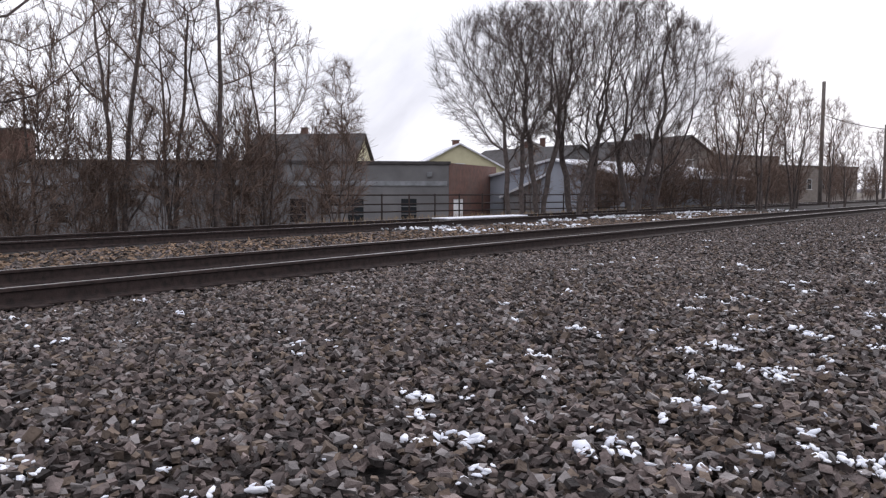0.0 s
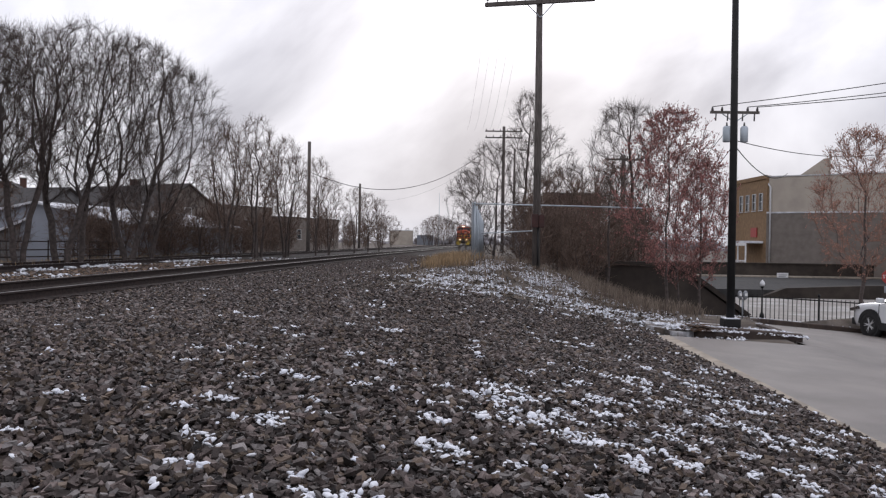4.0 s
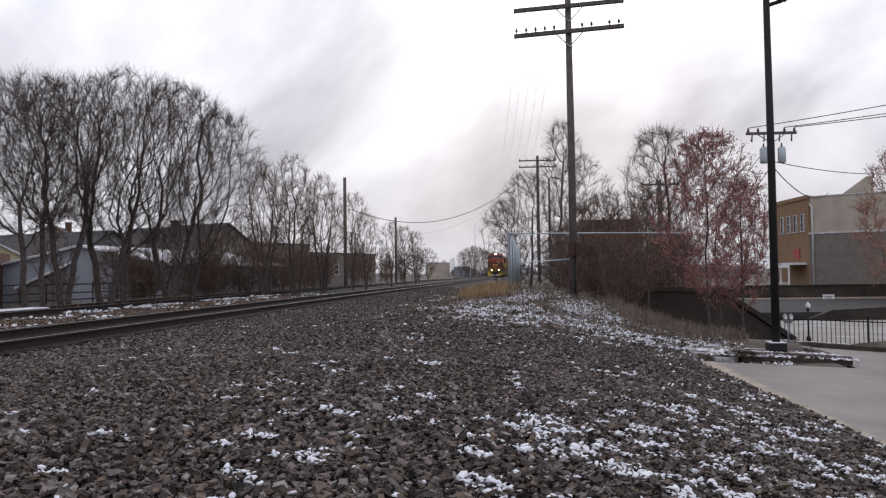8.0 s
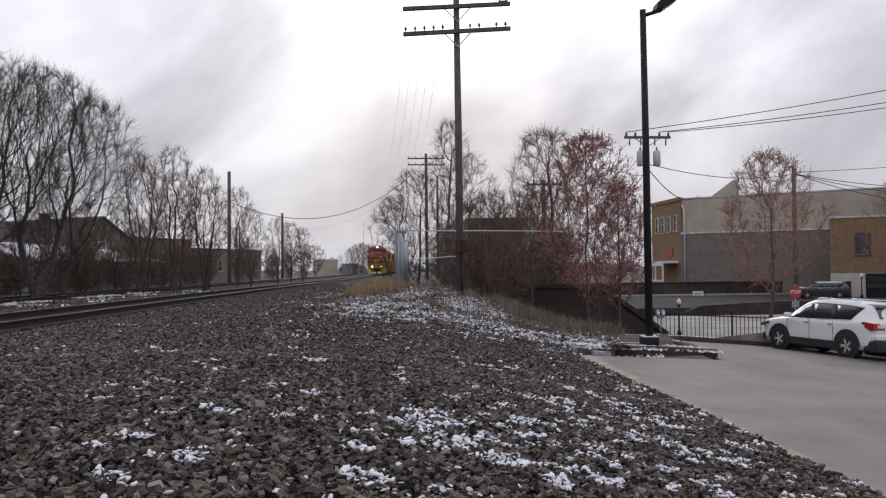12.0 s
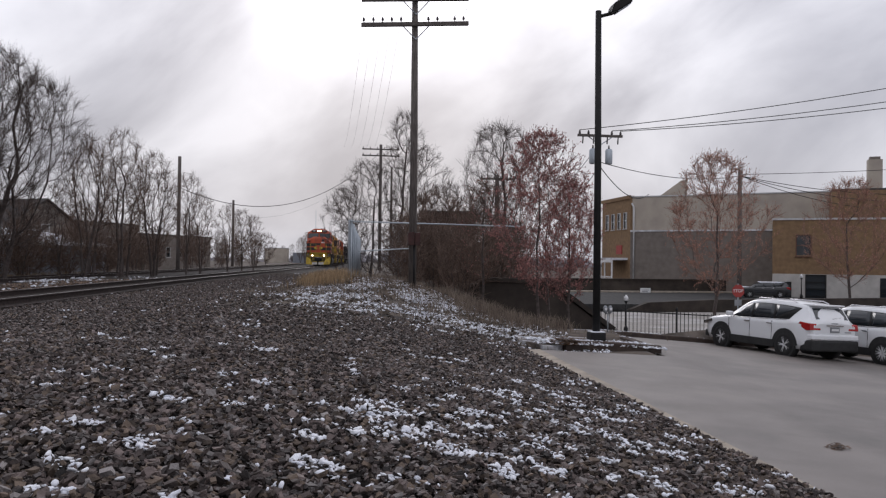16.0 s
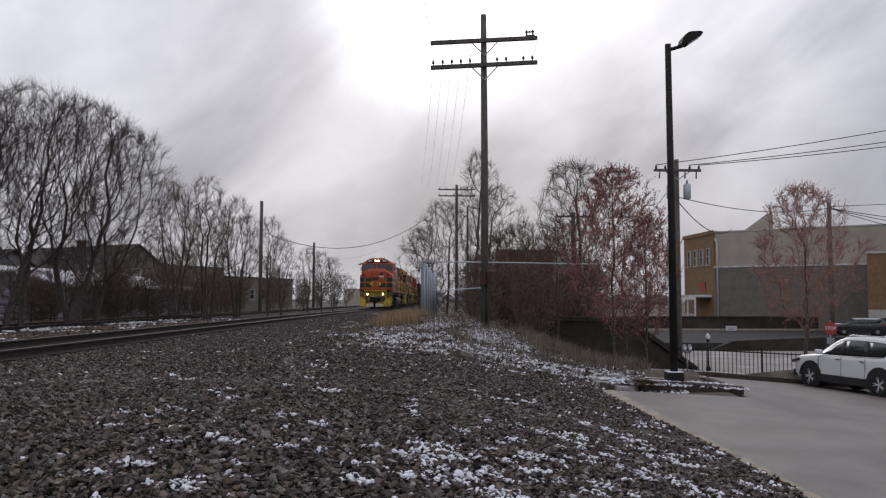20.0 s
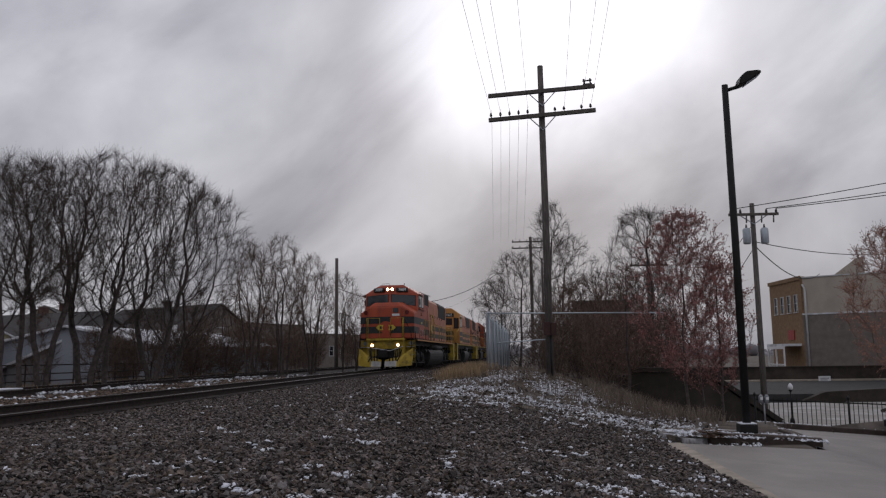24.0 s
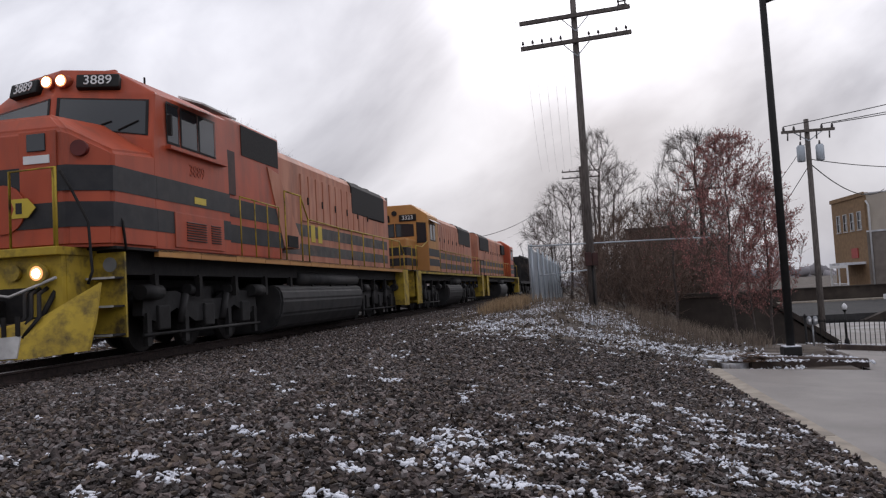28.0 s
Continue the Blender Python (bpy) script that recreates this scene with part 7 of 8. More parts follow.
        prism(b, [(wx, 4.36), (wx + s * 0.44, 4.20), (wx + s * 0.45, 4.23), (wx, 4.40)], "y", C0 + 0.9, C0 + 2.3)
        part("sun_visor", b, M_VISOR, cab, "white folding sun visor")
        part("mirror", bx(*sorted((wx + s * 0.05, wx + s * 0.12)), C0 + 0.38, C0 + 0.43, 3.6, 3.95), M_BLACK, cab)
        for xa, xb in ((0.5, 0.9), (1.0, 1.3)):
            part("wiper", tb([(s * xa, cy(xa, 3.64) - 0.03, 3.64), (s * xb, cy(xb, 3.8) - 0.03, 3.8)], 0.012, 5), M_BLACK, cab)
    for x in (-0.13, 0.13):
        h = part("headlight", tb([(x, C0 - 0.1, 4.52), (x, C0 - 0.36, 4.5)], [0.1, 0.115], 16), M_ORANGE, cab)
        part("lens", tb([(x, C0 - 0.358, 4.5), (x, C0 - 0.375, 4.5)], [0.1, 0.09], 16), M_DITCH, h, "lit amber headlight lens")
        part("filament", tb([(x, C0 - 0.372, 4.5), (x, C0 - 0.382, 4.5)], [0.078, 0.07], 12), M_HEAD, h)
    part("gutter", bx(-0.7, 0.7, C0 + 0.3, C0 + 0.38, 4.74, 4.79), M_ORANGE, cab)
    part("roof_grab", tb([(-0.6, C0 + 0.5, 4.74), (-0.6, C0 + 0.5, 4.88), (-0.2, C0 + 0.5, 4.9), (-0.2, C0 + 0.5, 4.74)], 0.014, 5), M_GRIME, cab)
    part("antenna", tb([(0.5, C0 + 1.6, 4.74), (0.5, C0 + 1.6, 5.0)], 0.02, 5), M_GRIME, cab)
    part("horn", tb([(0.2, C0 + 2.3, 4.8), (0.2, C0 + 1.9, 4.86)], [0.03, 0.08], 8), M_GRIME, cab)
    for s in (-1, 1):
        text_part("number_ghost", "3889", 0.3, pose(s * (W + 0.006), C0 + 1.5, 3.12, 90, 0, 90 * s), M_GHOST, cab)
        part("text_bar", bx(*sorted((s * (W + 0.009), s * (W + 0.013))), C0 + 1.35, C0 + 1.8, 2.55, 2.67), M_BADGE, cab, "small yellow lettering")
        louvres(cab, s * (W + 0.008), C0 + 1.0, C0 + 1.75, 1.86, 2.22, 8, M_STRIPE)
        louvres(cab, s * (W + 0.008), C0 + 1.95, C0 + 2.35, 1.86, 2.22, 8, M_STRIPE)
        part("battery_door", bx(*sorted((s * W, s * (W + 0.02))), C0 + 0.6, C0 + 2.5, 1.74, 2.34, bevel=0.006), M_ORANGE, cab)
    # electrical cabinet, screens and blower duct behind the cab
    part("equipment_hood", bx(-1.3, 1.3, C1, 7.5, 1.68, 4.56, bevel=0.06), M_ORANGE, t)
    for s in (-1, 1):
        part("filter_screen", bx(*sorted((s * 1.29, s * 1.312)), 5.3, 7.4, 3.85, 4.5), M_SCREEN, t)
        part("cab_door", bx(*sorted((s * 1.3, s * 1.33)), C1 + 0.1, C1 + 0.75, 2.95, 3.85), M_BOXRED, t)
        stripes(t, s * 1.302, s * 1.306, C1, 7.55, [(2.50, 2.88), (1.97, 2.34)], M_STRIPE)
        b = bmesh.new()
        prism(b, [(6.7, 3.8), (7.4, 3.72), (8.7, 2.3), (8.6, 2.0), (7.6, 2.0)], "x", s * 0.95, s * 1.32)
        part("blower_duct", b, M_PALEORANGE, t, "faded orange blower duct")
        part("grille", bx(*sorted((s * 1.32, s * 1.34)), 7.8, 8.5, 2.02, 2.3), M_SCREEN, t)
    h = hood(t, 7.3, 19.7, M_ORANGE, M_PALEORANGE, M_OLDSTRIPE, "faded orange long hood with black stripes")
    for s in (-1, 1):
        for k in range(2):
            part("emblem_bar", bx(*sorted((s * 0.956, s * 0.962)), 10.6 + 0.6 * k, 10.95 + 0.6 * k, 2.3, 2.78), M_BADGE, h, "yellow painted emblem")
        # handrails
        handrail(t, [(s * 1.47, 4.75, 2.9), (s * 1.47, 6.9, 2.88)], [(s * 1.47, y, 2.89) for y in (4.75, 5.5, 6.2, 6.9)], 0.017)
        ys = [7.3, 8.4, 8.9, 11.5, 12.8, 14.1, 15.4, 16.7, 18.0, 19.2, 19.9]
        zs = [3.3, 3.3, 2.76, 2.72, 2.72, 2.72, 2.72, 2.72, 2.72, 2.72, 2.3]
        handrail(t, [(s * 1.47, y, z) for y, z in zip(ys, zs)], [(s * 1.47, y, z) for y, z in zip(ys, zs)])
    return t


def second_locomotive(name, number, main, pale, flip, label):
    """Older six-axle diesel with a narrow low nose."""
    L = 21.0
    t = thing(name, label=label, category="locomotive", group="locomotives of the train")
    underframe(t, L, 8.4, 12.6, M_YELLOW)
    truck(t, 4.5)
    truck(t, L - 4.5)
    front_end(t, -1, 0.4, M_YELLOW)
    front_end(t, 1, L - 0.4, M_YELLOW)
    b = bx(-0.95, 0.95, 1.5, 3.6, 1.68, 3.1, bevel=0.08)
    nose = part("nose", b, main, t)
    for z0, z1 in ((2.36, 2.7), (1.93, 2.25)):
        part("stripe", bx(-0.956, 0.956, 1.492, 3.6, z0, z1), M_STRIPE, nose)
    C0, C1, W = 3.55, 5.9, 1.5
    b = bmesh.new()
    prism(b, [(-W, 1.68), (W, 1.68), (W, 4.2), (0.8, 4.7), (-0.8, 4.7), (-W, 4.2)], "y", C0, C1)
    bmesh.ops.bevel(b, geom=b.edges[:], offset=0.03, segments=1, affect="EDGES")
    cab = part("cab", b, main, t)
    for s in (-1, 1):
        stripes(cab, s * (W + 0.002), s * (W + 0.007), C0 + 0.02, C1, [(2.36, 2.7), (1.93, 2.25)], M_STRIPE)
        wv = [(s * 0.06, C0 - 0.002, 3.3), (s * 0.82, C0 - 0.002, 3.3), (s * 0.82, C0 - 0.002, 3.8), (s * 0.06, C0 - 0.002, 3.85)]
        cab_window(cab, wv if s > 0 else wv[::-1], "windshield")
        wv = [(s * 1.0, C0 - 0.002, 3.0), (s * 1.4, C0 - 0.002, 3.0), (s * 1.4, C0 - 0.002, 3.8), (s * 1.0, C0 - 0.002, 3.85)]
        cab_window(cab, wv if s > 0 else wv[::-1], "door_window")
        part("number_board", bx(*sorted((s * 0.22, s * 1.0)), C0 - 0.06, C0, 3.96, 4.26, bevel=0.02), M_BLACK, cab)
        if number and not flip:
            text_on(cab, number, 0.26, pose(s * 0.61, C0 - 0.068, 4.11, 90, 0, 0), M_WHITE)
        else:
            part("text_bar", bx(*sorted((s * 0.42, s * 0.85)), C0 - 0.068, C0 - 0.062, 4.03, 4.15), M_WHITE, cab)
        wx = s * (W + 0.002)
        for ya, yb in ((C0 + 0.4, C0 + 0.95), (C0 + 1.05, C0 + 1.6)):
            wv = [(wx, ya, 3.1), (wx, yb, 3.1), (wx, yb, 3.8), (wx, ya, 3.8)]
            cab_window(cab, wv if s > 0 else wv[::-1], "side_window")
        b = bmesh.new()
        prism(b, [(wx, 4.0), (wx + s * 0.25, 3.85), (wx + s * 0.26, 3.87), (wx, 4.03)], "y", C0 + 0.3, C0 + 1.7)
        part("sun_visor", b, M_VISOR, cab)
    part("horn", tb([(-0.2, C1 - 0.5, 4.5), (-0.2, C1 - 0.5, 4.66), (-0.2, C1 - 0.9, 4.7)], [0.04, 0.05, 0.11], 8), M_GRIME, cab)
    part("horn", tb([(0.2, C1 - 0.5, 4.5), (0.2, C1 - 0.5, 4.66), (0.2, C1 - 0.1, 4.7)], [0.04, 0.05, 0.11], 8), M_GRIME, cab)
    part("headlight", tb([(0, C0 + 0.05, 4.34), (0, C0 - 0.05, 4.34)], 0.12, 12), M_BLACK, cab)
    h = hood(t, C1, L - 1.2, main, pale, M_OLDSTRIPE)
    for s in (-1, 1):
        part("filter_hatch", bx(*sorted((s * 0.955, s * 1.1)), C1 + 0.3, C1 + 2.2, 3.5, 4.25, bevel=0.03), M_SCREEN, h)
        side_rails(t, 6.3, L - 1.3, M_YELLOW, s)
        for y in (0.5, L - 0.5):
            xa, xb = s * 0.3, s * 1.4
            handrail(t, [(xa, y, 1.7), (xa, y, 2.66), (xb, y, 2.66), (xb, y, 1.7)], [], 0.026, M_GRIME if y > 2 else M_YELLOW)
        handrail(t, [(s * 1.47, 1.0, 1.7), (s * 1.47, 1.0, 2.7), (s * 1.47, 2.2, 2.7), (s * 1.47, 3.4, 3.0)], [])
    if flip:
        for c in t.children:
            c.matrix_local = pose(0, L, 0, 0, 0, 180) @ c.matrix_local
    return t


def hopper_car():
    L = 15.6
    t = thing("hopper_car", label="black ribbed open hopper car", category="railway car", group="hopper cars of the train")
    b = bmesh.new()
    box(b, -1.55, -1.47, 0.8, L - 0.8, 1.3, 3.6)
    box(b, 1.47, 1.55, 0.8, L - 0.8, 1.3, 3.6)
    box(b, -1.47, 1.47, 0.8, 0.88, 1.3, 3.6)
    box(b, -1.47, 1.47, L - 0.88, L - 0.8, 1.3, 3.6)
    box(b, -1.47, 1.47, 0.88, L - 0.88, 2.6, 2.9)
    part("body", b, M_COALCAR, t)
    for s in (-1, 1):
        part("top_chord", bx(*sorted((s * 1.5, s * 1.62)), 0.7, L - 0.7, 3.56, 3.7), M_COALCAR, t)
        part("side_sill", bx(*sorted((s * 1.48, s * 1.6)), 0.5, L - 0.5, 1.1, 1.34), M_COALCAR, t)
        r = None
        for k in range(12):
            m = pose(s * 1.58, 1.2 + k * (L - 2.4) / 11, 0)
            if r is None:
                r = part("rib", bx(-0.06, 0.06, -0.06, 0.06, 1.3, 3.58), M_COALCAR, t)
                r.matrix_local = m
            else:
                share("rib", r, t, m)
    for k in range(3):
        b = bmesh.new()
        y = 4.6 + 3.2 * k
        prism(b, [(y - 1.5, 1.3), (y + 1.5, 1.3), (y + 0.4, 0.35), (y - 0.4, 0.35)], "x", -1.1, 1.1)
        part("chute", b, M_COALCAR, t)
    part("centre_sill", bx(-0.2, 0.2, 0.0, L, 0.75, 1.1), M_GRIME, t)
    for y in (2.0, L - 2.0):
        b = bmesh.new()
        for s in (-1, 1):
            prism(b, [(y - 1.2, 0.4), (y - 1.2, 0.62), (y - 0.3, 0.85), (y + 0.3, 0.85), (y + 1.2, 0.62), (y + 1.2, 0.4), (y + 0.3, 0.35), (y - 0.3, 0.35)], "x", s * 0.95, s * 1.1)
        f = part("truck", b, M_GRIME, t)
        for yy in (y - 0.88, y + 0.88):
            w = tb([(-0.9, yy, 0.43), (0.9, yy, 0.43)], 0.08, 8)
            for s in (-1, 1):
                tube(w, [(s * 0.69, yy, 0.43), (s * 0.79, yy, 0.43)], [0.44, 0.42], 20)
            part("wheelset", w, M_GRIME, f)
    return t


SIZE = (1.13, 1.09, 1.13)
VEHICLES = [(lead_locomotive(), 0.0, 22.4),
            (second_locomotive("locomotive", "3323", M_GOLD, M_PALEORANGE, False, "faded gold-orange diesel locomotive with narrow nose and black stripes"), 23.1, 22.8),
            (second_locomotive("locomotive", "", M_ORANGE, M_PALEORANGE, True, "orange diesel locomotive running cab-last with pale hood"), 46.4, 22.8)]
car0 = hopper_car()
VEHICLES.append((car0, 69.8, 16.9))
for k in range(1, 7):
    VEHICLES.append((copy_thing(car0, pose(0, 0, 0)), 69.8 + 17.5 * k, 16.9))
for ob, _, _ in VEHICLES:
    ob.scale = SIZE



# ---- parked cars ----
M_CARWHITE = material("white_car_paint", (0.72, 0.73, 0.75), (0.68, 0.69, 0.71), 1.0, 0.25, spec=0.5, coat=0.6, stain=(0.5, 0.49, 0.47), stain_scale=1.0, stain_amount=0.3)
M_CLAD = material("black_plastic_cladding", (0.02, 0.02, 0.021), (0.03, 0.03, 0.03), 6, 0.6)
M_TYRE = material("tyre_rubber", (0.015, 0.015, 0.016), (0.025, 0.024, 0.024), 8, 0.85)
M_ALLOY = material("alloy_wheel", (0.62, 0.62, 0.63), (0.52, 0.52, 0.53), 6, 0.35, 0.15)
M_TAIL = material("red_tail_lamp", (0.38, 0.02, 0.02), (0.30, 0.015, 0.015), 6, 0.15)
M_CHROME = material("chrome_trim", (0.7, 0.7, 0.72), (0.6, 0.6, 0.62), 6, 0.15, 1.0)
M_DARKCAR = material("dark_car_paint", (0.03, 0.032, 0.036), (0.025, 0.026, 0.03), 1, 0.25, spec=0.5, coat=0.5)


def wheel(parent, x, y, r, spokes):
    """Tyre and alloy rim on an axle along x."""
    s = 1 if x > 0 else -1
    w = 0.22
    b = bmesh.new()
    n = 28
    prof = [(-w / 2, r * 0.66), (-w / 2, r * 0.93), (-w / 2 + 0.04, r), (w / 2 - 0.04, r), (w / 2, r * 0.93), (w / 2, r * 0.66)]
    rings = [[b.verts.new((a, q * math.cos(k * math.tau / n), q * math.sin(k * math.tau / n))) for k in range(n)] for a, q in prof]
    for p, q in zip(rings, rings[1:]):
        for k in range(n):
            f = b.faces.new((p[k], q[k], q[(k + 1) % n], p[(k + 1) % n]))
            f.smooth = True
    bmesh.ops.recalc_face_normals(b, faces=b.faces)
    o = part("wheel", b, M_TYRE, parent)
    o.matrix_local = pose(x, y, r)
    b = bmesh.new()
    xo = s * 0.09
    tube(b, [(xo - s * 0.1, 0, 0), (xo - s * 0.09, 0, 0)], r * 0.66, 28)
    part("hub", b, M_CLAD, o)
    b = bmesh.new()
    for k in range(spokes):
        a = k * math.tau / spokes
        for d in (-0.1, 0.1):
            c0, s0 = math.cos(a), math.sin(a)
            c1, s1 = math.cos(a + d * 1.6), math.sin(a + d * 1.6)
            tube(b, [(xo, 0.04 * c0, 0.04 * s0), (xo - s * 0.015, r * 0.64 * c1, r * 0.64 * s1)], [0.024, 0.03], 5)
    tube(b, [(xo - s * 0.01, 0, 0), (xo + s * 0.012, 0, 0)], 0.055, 10)
    rim = [(xo - s * 0.02, r * 0.63), (xo + s * 0.005, r * 0.66), (xo + s * 0.005, r * 0.69), (xo - s * 0.02, r * 0.7)]
    rg = [[b.verts.new((a, q * math.cos(k * math.tau / 28), q * math.sin(k * math.tau / 28))) for k in range(28)] for a, q in rim]
    for p, q in zip(rg, rg[1:]):
        for k in range(28):
            b.faces.new((p[k], q[k], q[(k + 1) % 28], p[(k + 1) % 28]))
    part("rim", b, M_ALLOY, o, "silver spoked alloy rim")
    return o


def suv(name, m, paint, label, L=4.6, H=1.66, W=1.84, spokes=5, kick=0.5):
    """A compact sport utility car; its front points to +y, centre at the origin."""
    t = thing(name, m, label=label, category="car", group="cars parked in the lot")
    h = L / 2
    r = 0.36
    # along y: height of the belt, half width at the belt, height of the top, half width at the top's edge
    key = [(-h, 0.98, 0.76, 1.02, 0.66), (-h + 0.06, 1.05, 0.84, 1.12, 0.66), (-h + 0.20, 1.10, 0.89, 1.34, 0.64), (-h + 0.36, 1.10, 0.91, 1.54, 0.62), (-h + 0.52, 1.10, 0.915, 1.585, 0.62),
           (-1.2, 1.08, 0.92, H - 0.02, 0.64), (-0.4, 1.06, 0.92, H, 0.66), (0.2, 1.05, 0.92, H - 0.02, 0.65), (0.5, 1.045, 0.92, H - 0.12, 0.65), (0.85, 1.04, 0.92, 1.34, 0.67), (1.18, 1.04, 0.91, 1.12, 0.72),
           (1.35, 1.02, 0.905, 1.08, 0.74), (h - 0.4, 0.97, 0.88, 1.02, 0.70), (h - 0.15, 0.90, 0.82, 0.94, 0.62), (h - 0.02, 0.74, 0.70, 0.78, 0.5)]
    ky = [q[0] for q in key]
    ys = np.concatenate([np.linspace(-h, -h + 0.6, 9), np.linspace(-h + 0.7, 1.3, 22), np.linspace(1.4, h - 0.02, 9)])

    def at(y, k):
        return float(np.mean([np.interp(y + d, ky, [q[k] for q in key]) for d in (-0.05, 0, 0.05)]))
    b = bmesh.new()
    ring = []
    for y in ys:
        zb, wb, zr, wr = (at(y, k) for k in (1, 2, 3, 4))
        half = [(wb - 0.06, 0.28), (wb - 0.01, 0.45), (wb, 0.62), (wb - 0.012, 0.78), (wb, zb - 0.12), (wb - 0.02, zb - 0.03), (wb - 0.06, zb), (wr + 0.05, zr - 0.10), (wr, zr - 0.04), (wr * 0.8, zr - 0.01), (wr * 0.4, zr + 0.012)]
        ring.append([b.verts.new((-x, y, z)) for x, z in half] + [b.verts.new((x, y, z)) for x, z in half[::-1]])
    n = len(ring[0])
    for p, q in zip(ring, ring[1:]):
        for k in range(n):
            b.faces.new((p[k], q[k], q[(k + 1) % n], p[(k + 1) % n])).smooth = True
    b.faces.new(ring[0]); b.faces.new(ring[-1][::-1])
    bmesh.ops.recalc_face_normals(b, faces=b.faces)
    part("body", b, paint, t)

    def panel(nm, corners, lift, mat, s):
        """A curved pane on the side between belt and roof; corners: (y, share of the height), lower front round to upper front."""
        (y0, u0), (y1, u1), (y2, u2), (y3, u3) = corners
        bb = bmesh.new()
        grid = []
        for j in range(3):
            g = []
            for i in range(7):
                f, e = i / 6, j / 2
                y = (y0 + (y1 - y0) * f) * (1 - e) + (y3 + (y2 - y3) * f) * e
                u = (u0 + (u1 - u0) * f) * (1 - e) + (u3 + (u2 - u3) * f) * e
                zb, wb, zr, wr = (at(y, k) for k in (1, 2, 3, 4))
                g.append(bb.verts.new((s * ((wb - 0.06) * (1 - u) + (wr + 0.05) * u + lift), y, zb * (1 - u) + (zr - 0.10) * u)))
            grid.append(g)
        for j in range(2):
            for i in range(6):
                bb.faces.new((grid[j][i], grid[j][i + 1], grid[j + 1][i + 1], grid[j + 1][i])).smooth = True
        gm = bmesh.ops.extrude_face_region(bb, geom=bb.faces[:])
        for e in gm["geom"]:
            if isinstance(e, bmesh.types.BMVert):
                e.co.x -= s * 0.02
        bmesh.ops.recalc_face_normals(bb, faces=bb.faces)
        return part(nm, bb, mat, t)

    def pane(nm, pts):
        v = [Vector(p) for p in pts]
        bb = bmesh.new()
        nrm = (v[1] - v[0]).cross(v[2] - v[0]).normalized()
        bb.faces.new([bb.verts.new(p + nrm * 0.014) for p in v])
        g = bmesh.ops.extrude_face_region(bb, geom=bb.faces[:])
        for e in g["geom"]:
            if isinstance(e, bmesh.types.BMVert):
                e.co -= nrm * 0.05
        bmesh.ops.recalc_face_normals(bb, faces=bb.faces)
        return part(nm, bb, M_PANE, t)
    for s in (-1, 1):
        panel("window_band", [(1.0, 0.02), (-1.45, 0.04), (-1.78, 0.94), (0.34, 0.97)], 0.010, M_CLAD, s)
        panel("side_window", [(0.93, 0.08), (0.12, 0.07), (0.12, 0.92), (0.36, 0.92)], 0.018, M_PANE, s)
        panel("side_window", [(0.05, 0.07), (-0.82, 0.07), (-0.76, 0.90), (0.05, 0.92)], 0.018, M_PANE, s)
        panel("side_window", [(-0.90, 0.10), (-1.30, kick), (-1.66, 0.86), (-0.83, 0.90)], 0.018, M_PANE, s)
        for a in (1.36, -1.36):
            arch = bmesh.new()
            pts = [(a + (r + 0.11) * math.cos(math.pi * k / 12), r + 0.02 + (r + 0.10) * math.sin(math.pi * k / 12)) for k in range(13)]
            pts2 = [(a + (r + 0.02) * math.cos(math.pi * k / 12), r + (r + 0.015) * math.sin(math.pi * k / 12)) for k in range(12, -1, -1)]
            prism(arch, pts + pts2, "x", s * 0.87, s * 0.94)
            part("wheel_arch", arch, M_CLAD, t)
            part("wheel_well", tb([(s * 0.7, a, r), (s * 0.932, a, r)], r + 0.035, 20), M_CLAD, t)
        part("sill_cladding", bx(*sorted((s * 0.84, s * 0.94)), -0.95, 0.95, 0.24, 0.47, bevel=0.02), M_CLAD, t)
        for y in (0.1, -0.85):
            part("door_handle", bx(*sorted((s * 0.91, s * 0.95)), y, y + 0.2, 0.93, 0.965, bevel=0.008), M_CHROME, t)
        part("window_trim", tb([(s * 0.875, 0.98, 1.035), (s * 0.885, 0, 1.05), (s * 0.88, -1.4, 1.09)], 0.012, 5), M_CHROME, t)
        part("mirror", bx(*sorted((s * 0.92, s * 1.12)), 0.80, 0.96, 1.05, 1.20, bevel=0.04), paint, t)
        part("roof_rail", tb([(s * 0.60, -1.5, H - 0.06), (s * 0.60, -1.3, H + 0.01), (s * 0.61, 0.0, H + 0.02), (s * 0.60, 0.25, H - 0.06)], 0.017, 6), M_CHROME, t)
        tl = bmesh.new()
        prism(tl, [(-h - 0.01, 0.86), (-h + 0.02, 1.04), (-h + 0.40, 1.08), (-h + 0.46, 1.02), (-h + 0.34, 0.92), (-h + 0.16, 0.84)], "x", s * 0.52, s * 0.905)
        bmesh.ops.bevel(tl, geom=tl.edges[:], offset=0.012, segments=1, affect="EDGES")
        part("tail_lamp", tl, M_TAIL, t, "red tail lamp")
        hl = bmesh.new()
        prism(hl, [(h - 0.06, 0.72), (h - 0.02, 0.8), (h - 0.42, 0.9), (h - 0.46, 0.82)], "x", s * 0.55, s * 0.89)
        part("headlamp", hl, M_CHROME, t)
        part("bumper_lamp", bx(*sorted((s * 0.55, s * 0.88)), -h - 0.062, -h - 0.02, 0.575, 0.61), M_CHROME, t)
        for y in (1.36, -1.36):
            wheel(t, s * 0.83, y, r, spokes)
        for y in (-0.84, 0.08, 1.02):
            part("door_seam", bx(*sorted((s * 0.905, s * 0.922)), y, y + 0.010, 0.47, 1.02), M_CLAD, t)
    pane("rear_window", [(-0.60, -h + 0.105, 1.16), (0.60, -h + 0.105, 1.16), (0.55, -h + 0.31, 1.47), (-0.55, -h + 0.31, 1.47)])
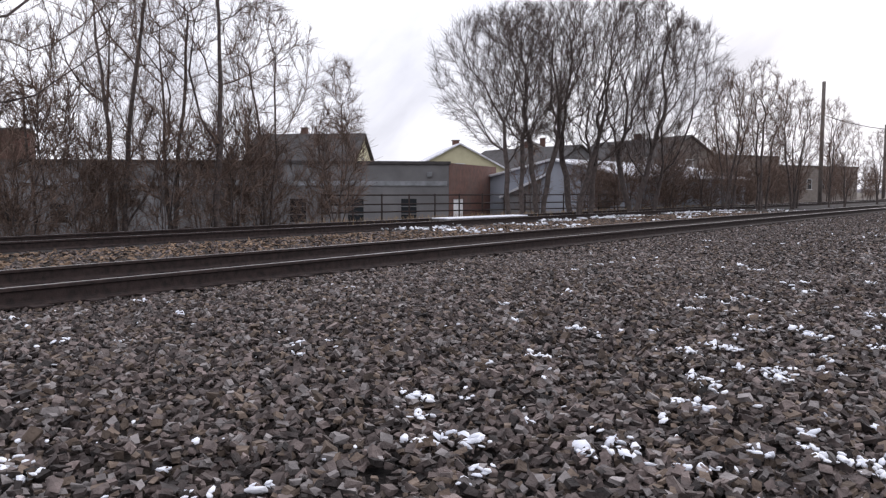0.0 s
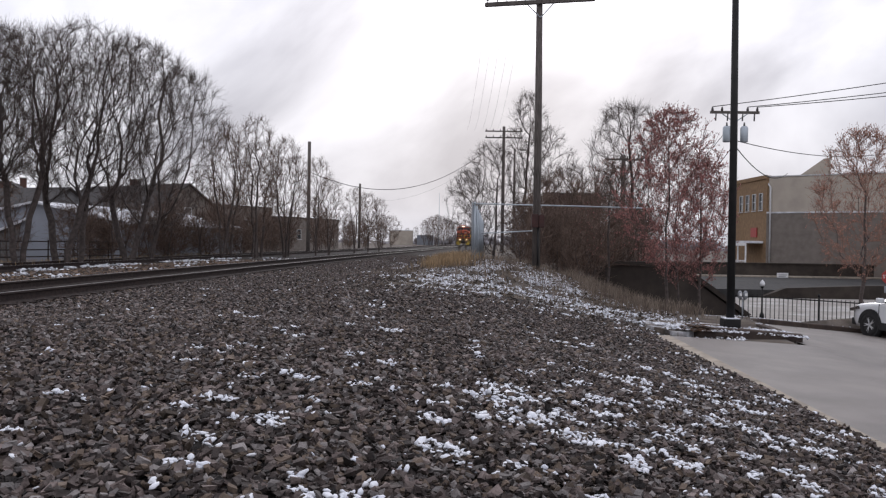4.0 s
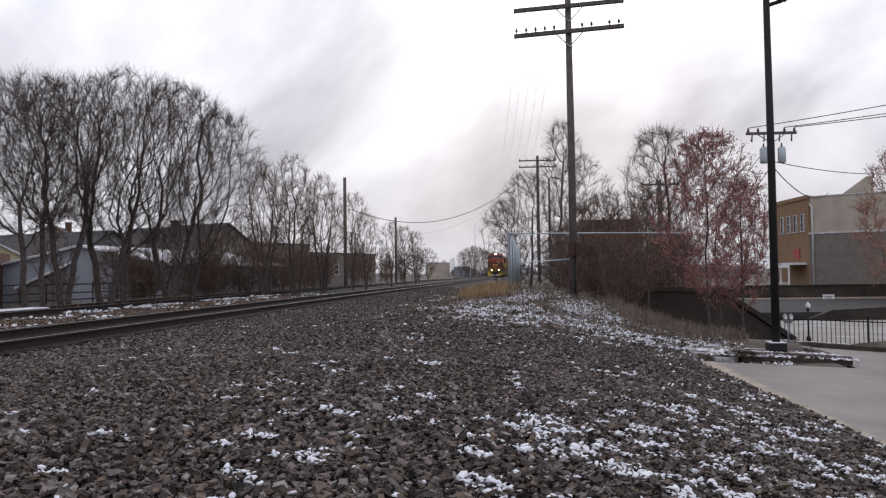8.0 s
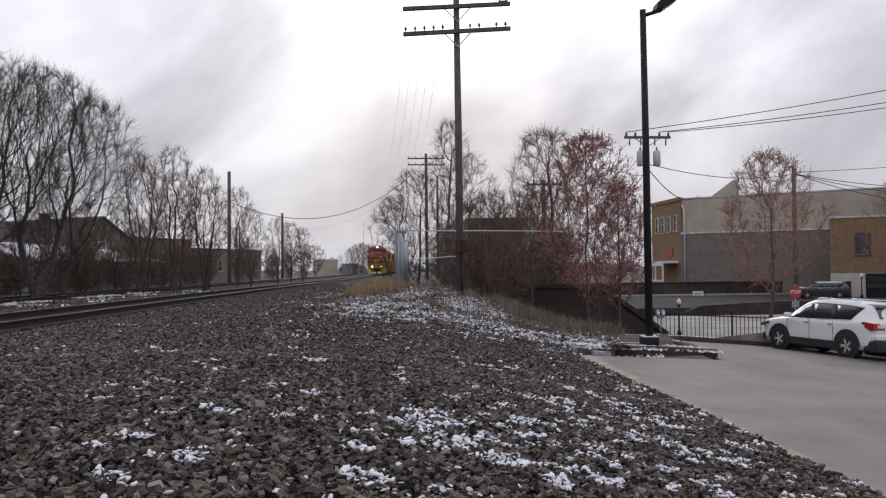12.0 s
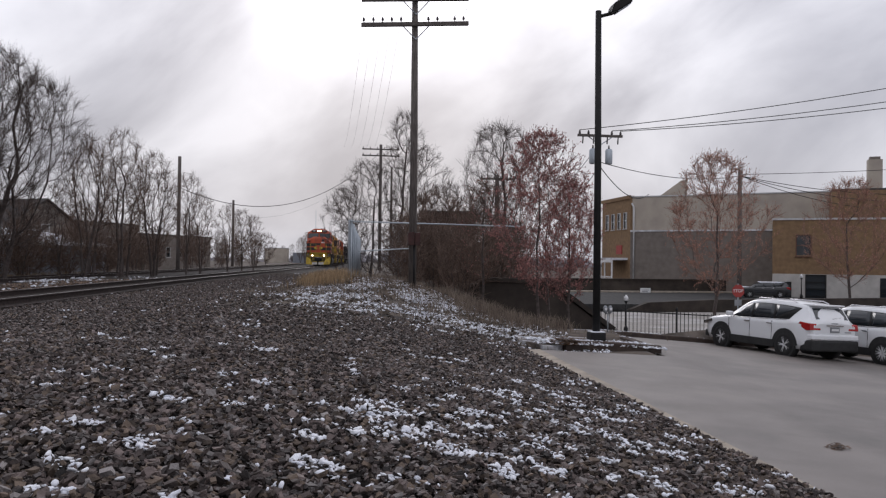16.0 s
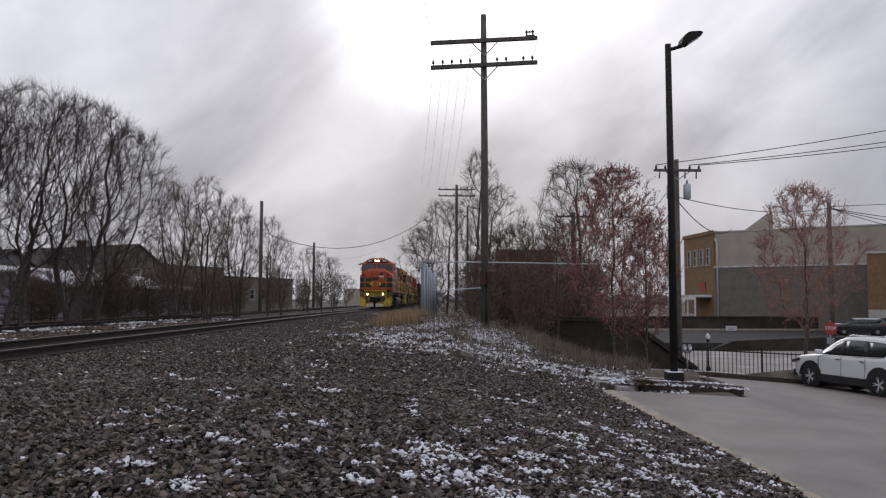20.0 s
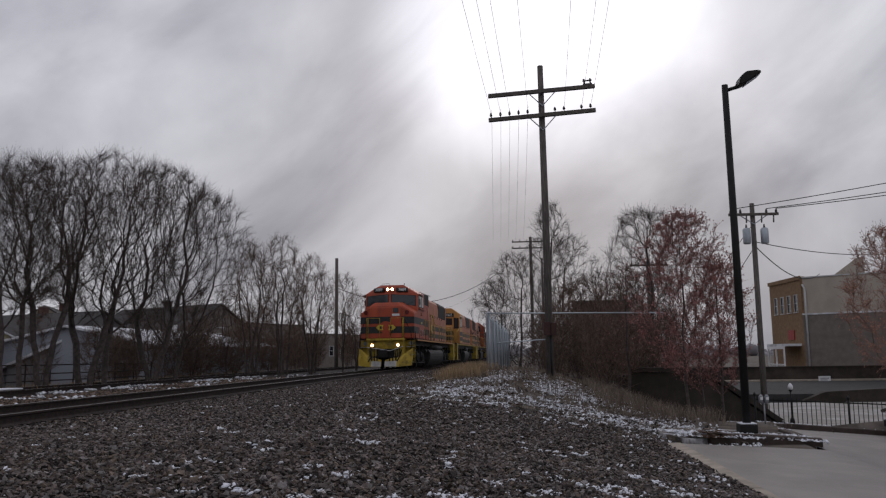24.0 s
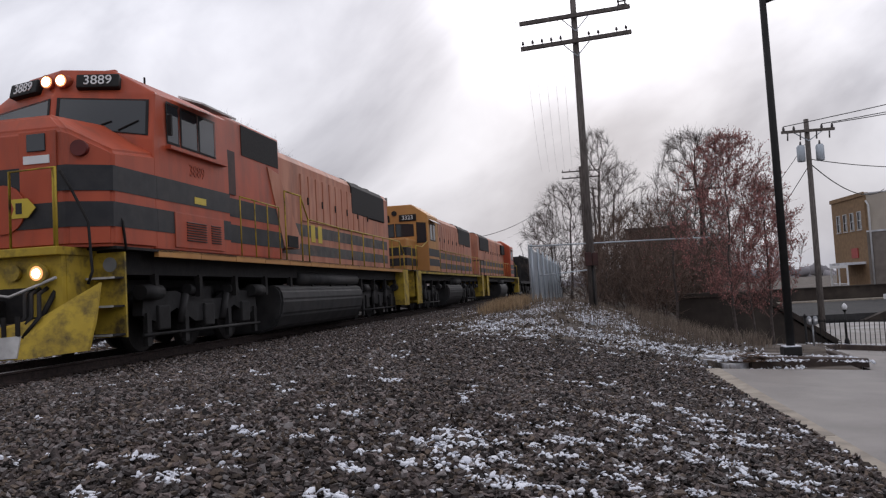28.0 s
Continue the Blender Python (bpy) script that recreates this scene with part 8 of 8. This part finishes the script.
    pane("windshield", [(0.66, 1.12, 1.13), (-0.66, 1.12, 1.13), (-0.58, 0.52, 1.50), (0.58, 0.52, 1.50)])
    part("spoiler", bx(-0.58, 0.58, -h + 0.20, -h + 0.62, 1.53, 1.585, bevel=0.022), paint, t)
    part("rear_bumper", bx(-0.88, 0.88, -h - 0.06, -h + 0.40, 0.26, 0.575, bevel=0.05), M_CLAD, t)
    part("bumper_cap", bx(-0.87, 0.87, -h - 0.05, -h + 0.36, 0.58, 0.74, bevel=0.045), paint, t)
    part("front_bumper", bx(-0.78, 0.78, h - 0.25, h + 0.02, 0.3, 0.52, bevel=0.05), M_CLAD, t)
    part("trim_bar", bx(-0.32, 0.32, -h - 0.02, -h + 0.02, 0.985, 1.015), M_CHROME, t)
    pl = part("plate", bx(-0.17, 0.17, -h - 0.02, -h - 0.004, 0.80, 0.96), M_SIGNGREY, t)
    part("plate_bar", bx(-0.13, 0.13, -h - 0.026, -h - 0.021, 0.85, 0.91), M_WHITE, pl)
    part("badge", bx(-0.12, 0.12, -h + 0.0, -h + 0.03, 1.04, 1.075), M_SIGNGREY, t)
    part("text_bar", bx(0.38, 0.62, -h - 0.008, -h + 0.01, 0.80, 0.83), M_SIGNGREY, t)
    part("wiper", tb([(0.0, -h + 0.10, 1.18), (0.35, -h + 0.13, 1.22)], 0.012, 5), M_CLAD, t)
    return t


def on_lot(x, y, rz):
    return pose(x, y, float(lot_z(x, y)), 0, 2.5, rz)


suv("car", on_lot(11.62, 19.65, 13) @ Matrix.Scale(0.85, 4), M_CARWHITE, "white sport utility car with black cladding and red tail lamps")
suv("car", on_lot(13.95, 19.2, 13) @ Matrix.Scale(0.86, 4), M_CARWHITE, "white sport utility car parked beside its twin", spokes=8, kick=0.2)
street_car = suv("car", pose(33.4, 58.6, -1.5, 0, 0, 70) @ Matrix.Scale(0.82, 4), M_DARKCAR, "dark car with snow on its roof in the street", H=1.5)
part("snow_cover", bx(-0.62, 0.62, -1.75, 0.45, 1.42, 1.56, bevel=0.05), M_SNOW, street_car, "thin snow on the roof")
part("snow_cover", bx(-0.6, 0.6, 1.3, 2.0, 1.0, 1.07, bevel=0.03), M_SNOW, street_car, "thin snow on the bonnet")



# ---- what moves ----
# seconds and the distance of the train's nose along the line
TRAIN = [(0, 246), (2, 229), (5, 203), (8, 180), (11, 155.5), (14.5, 128.5), (17, 108), (20, 84.5), (22.5, 63), (24, 49.8), (25, 41.3), (26, 31.8),
         (27, 21.5), (28, 12.3)]


def motions():
    for ob, back, length in VEHICLES:
        rows = []
        for t, y in TRAIN:
            y0 = y + back
            a, b = y0 + 0.2 * length, y0 + 0.8 * length
            xa, xb = (float(track_x(np.array([v]))[0]) for v in (a, b))
            turn = math.degrees(math.atan2(xb - xa, b - a))
            x = xa - (xb - xa) / (b - a) * (a - y0)
            rows.append((t, pose(x, y0, 0.18, 0, 0, -turn)))
        walk(ob, rows)


motions()
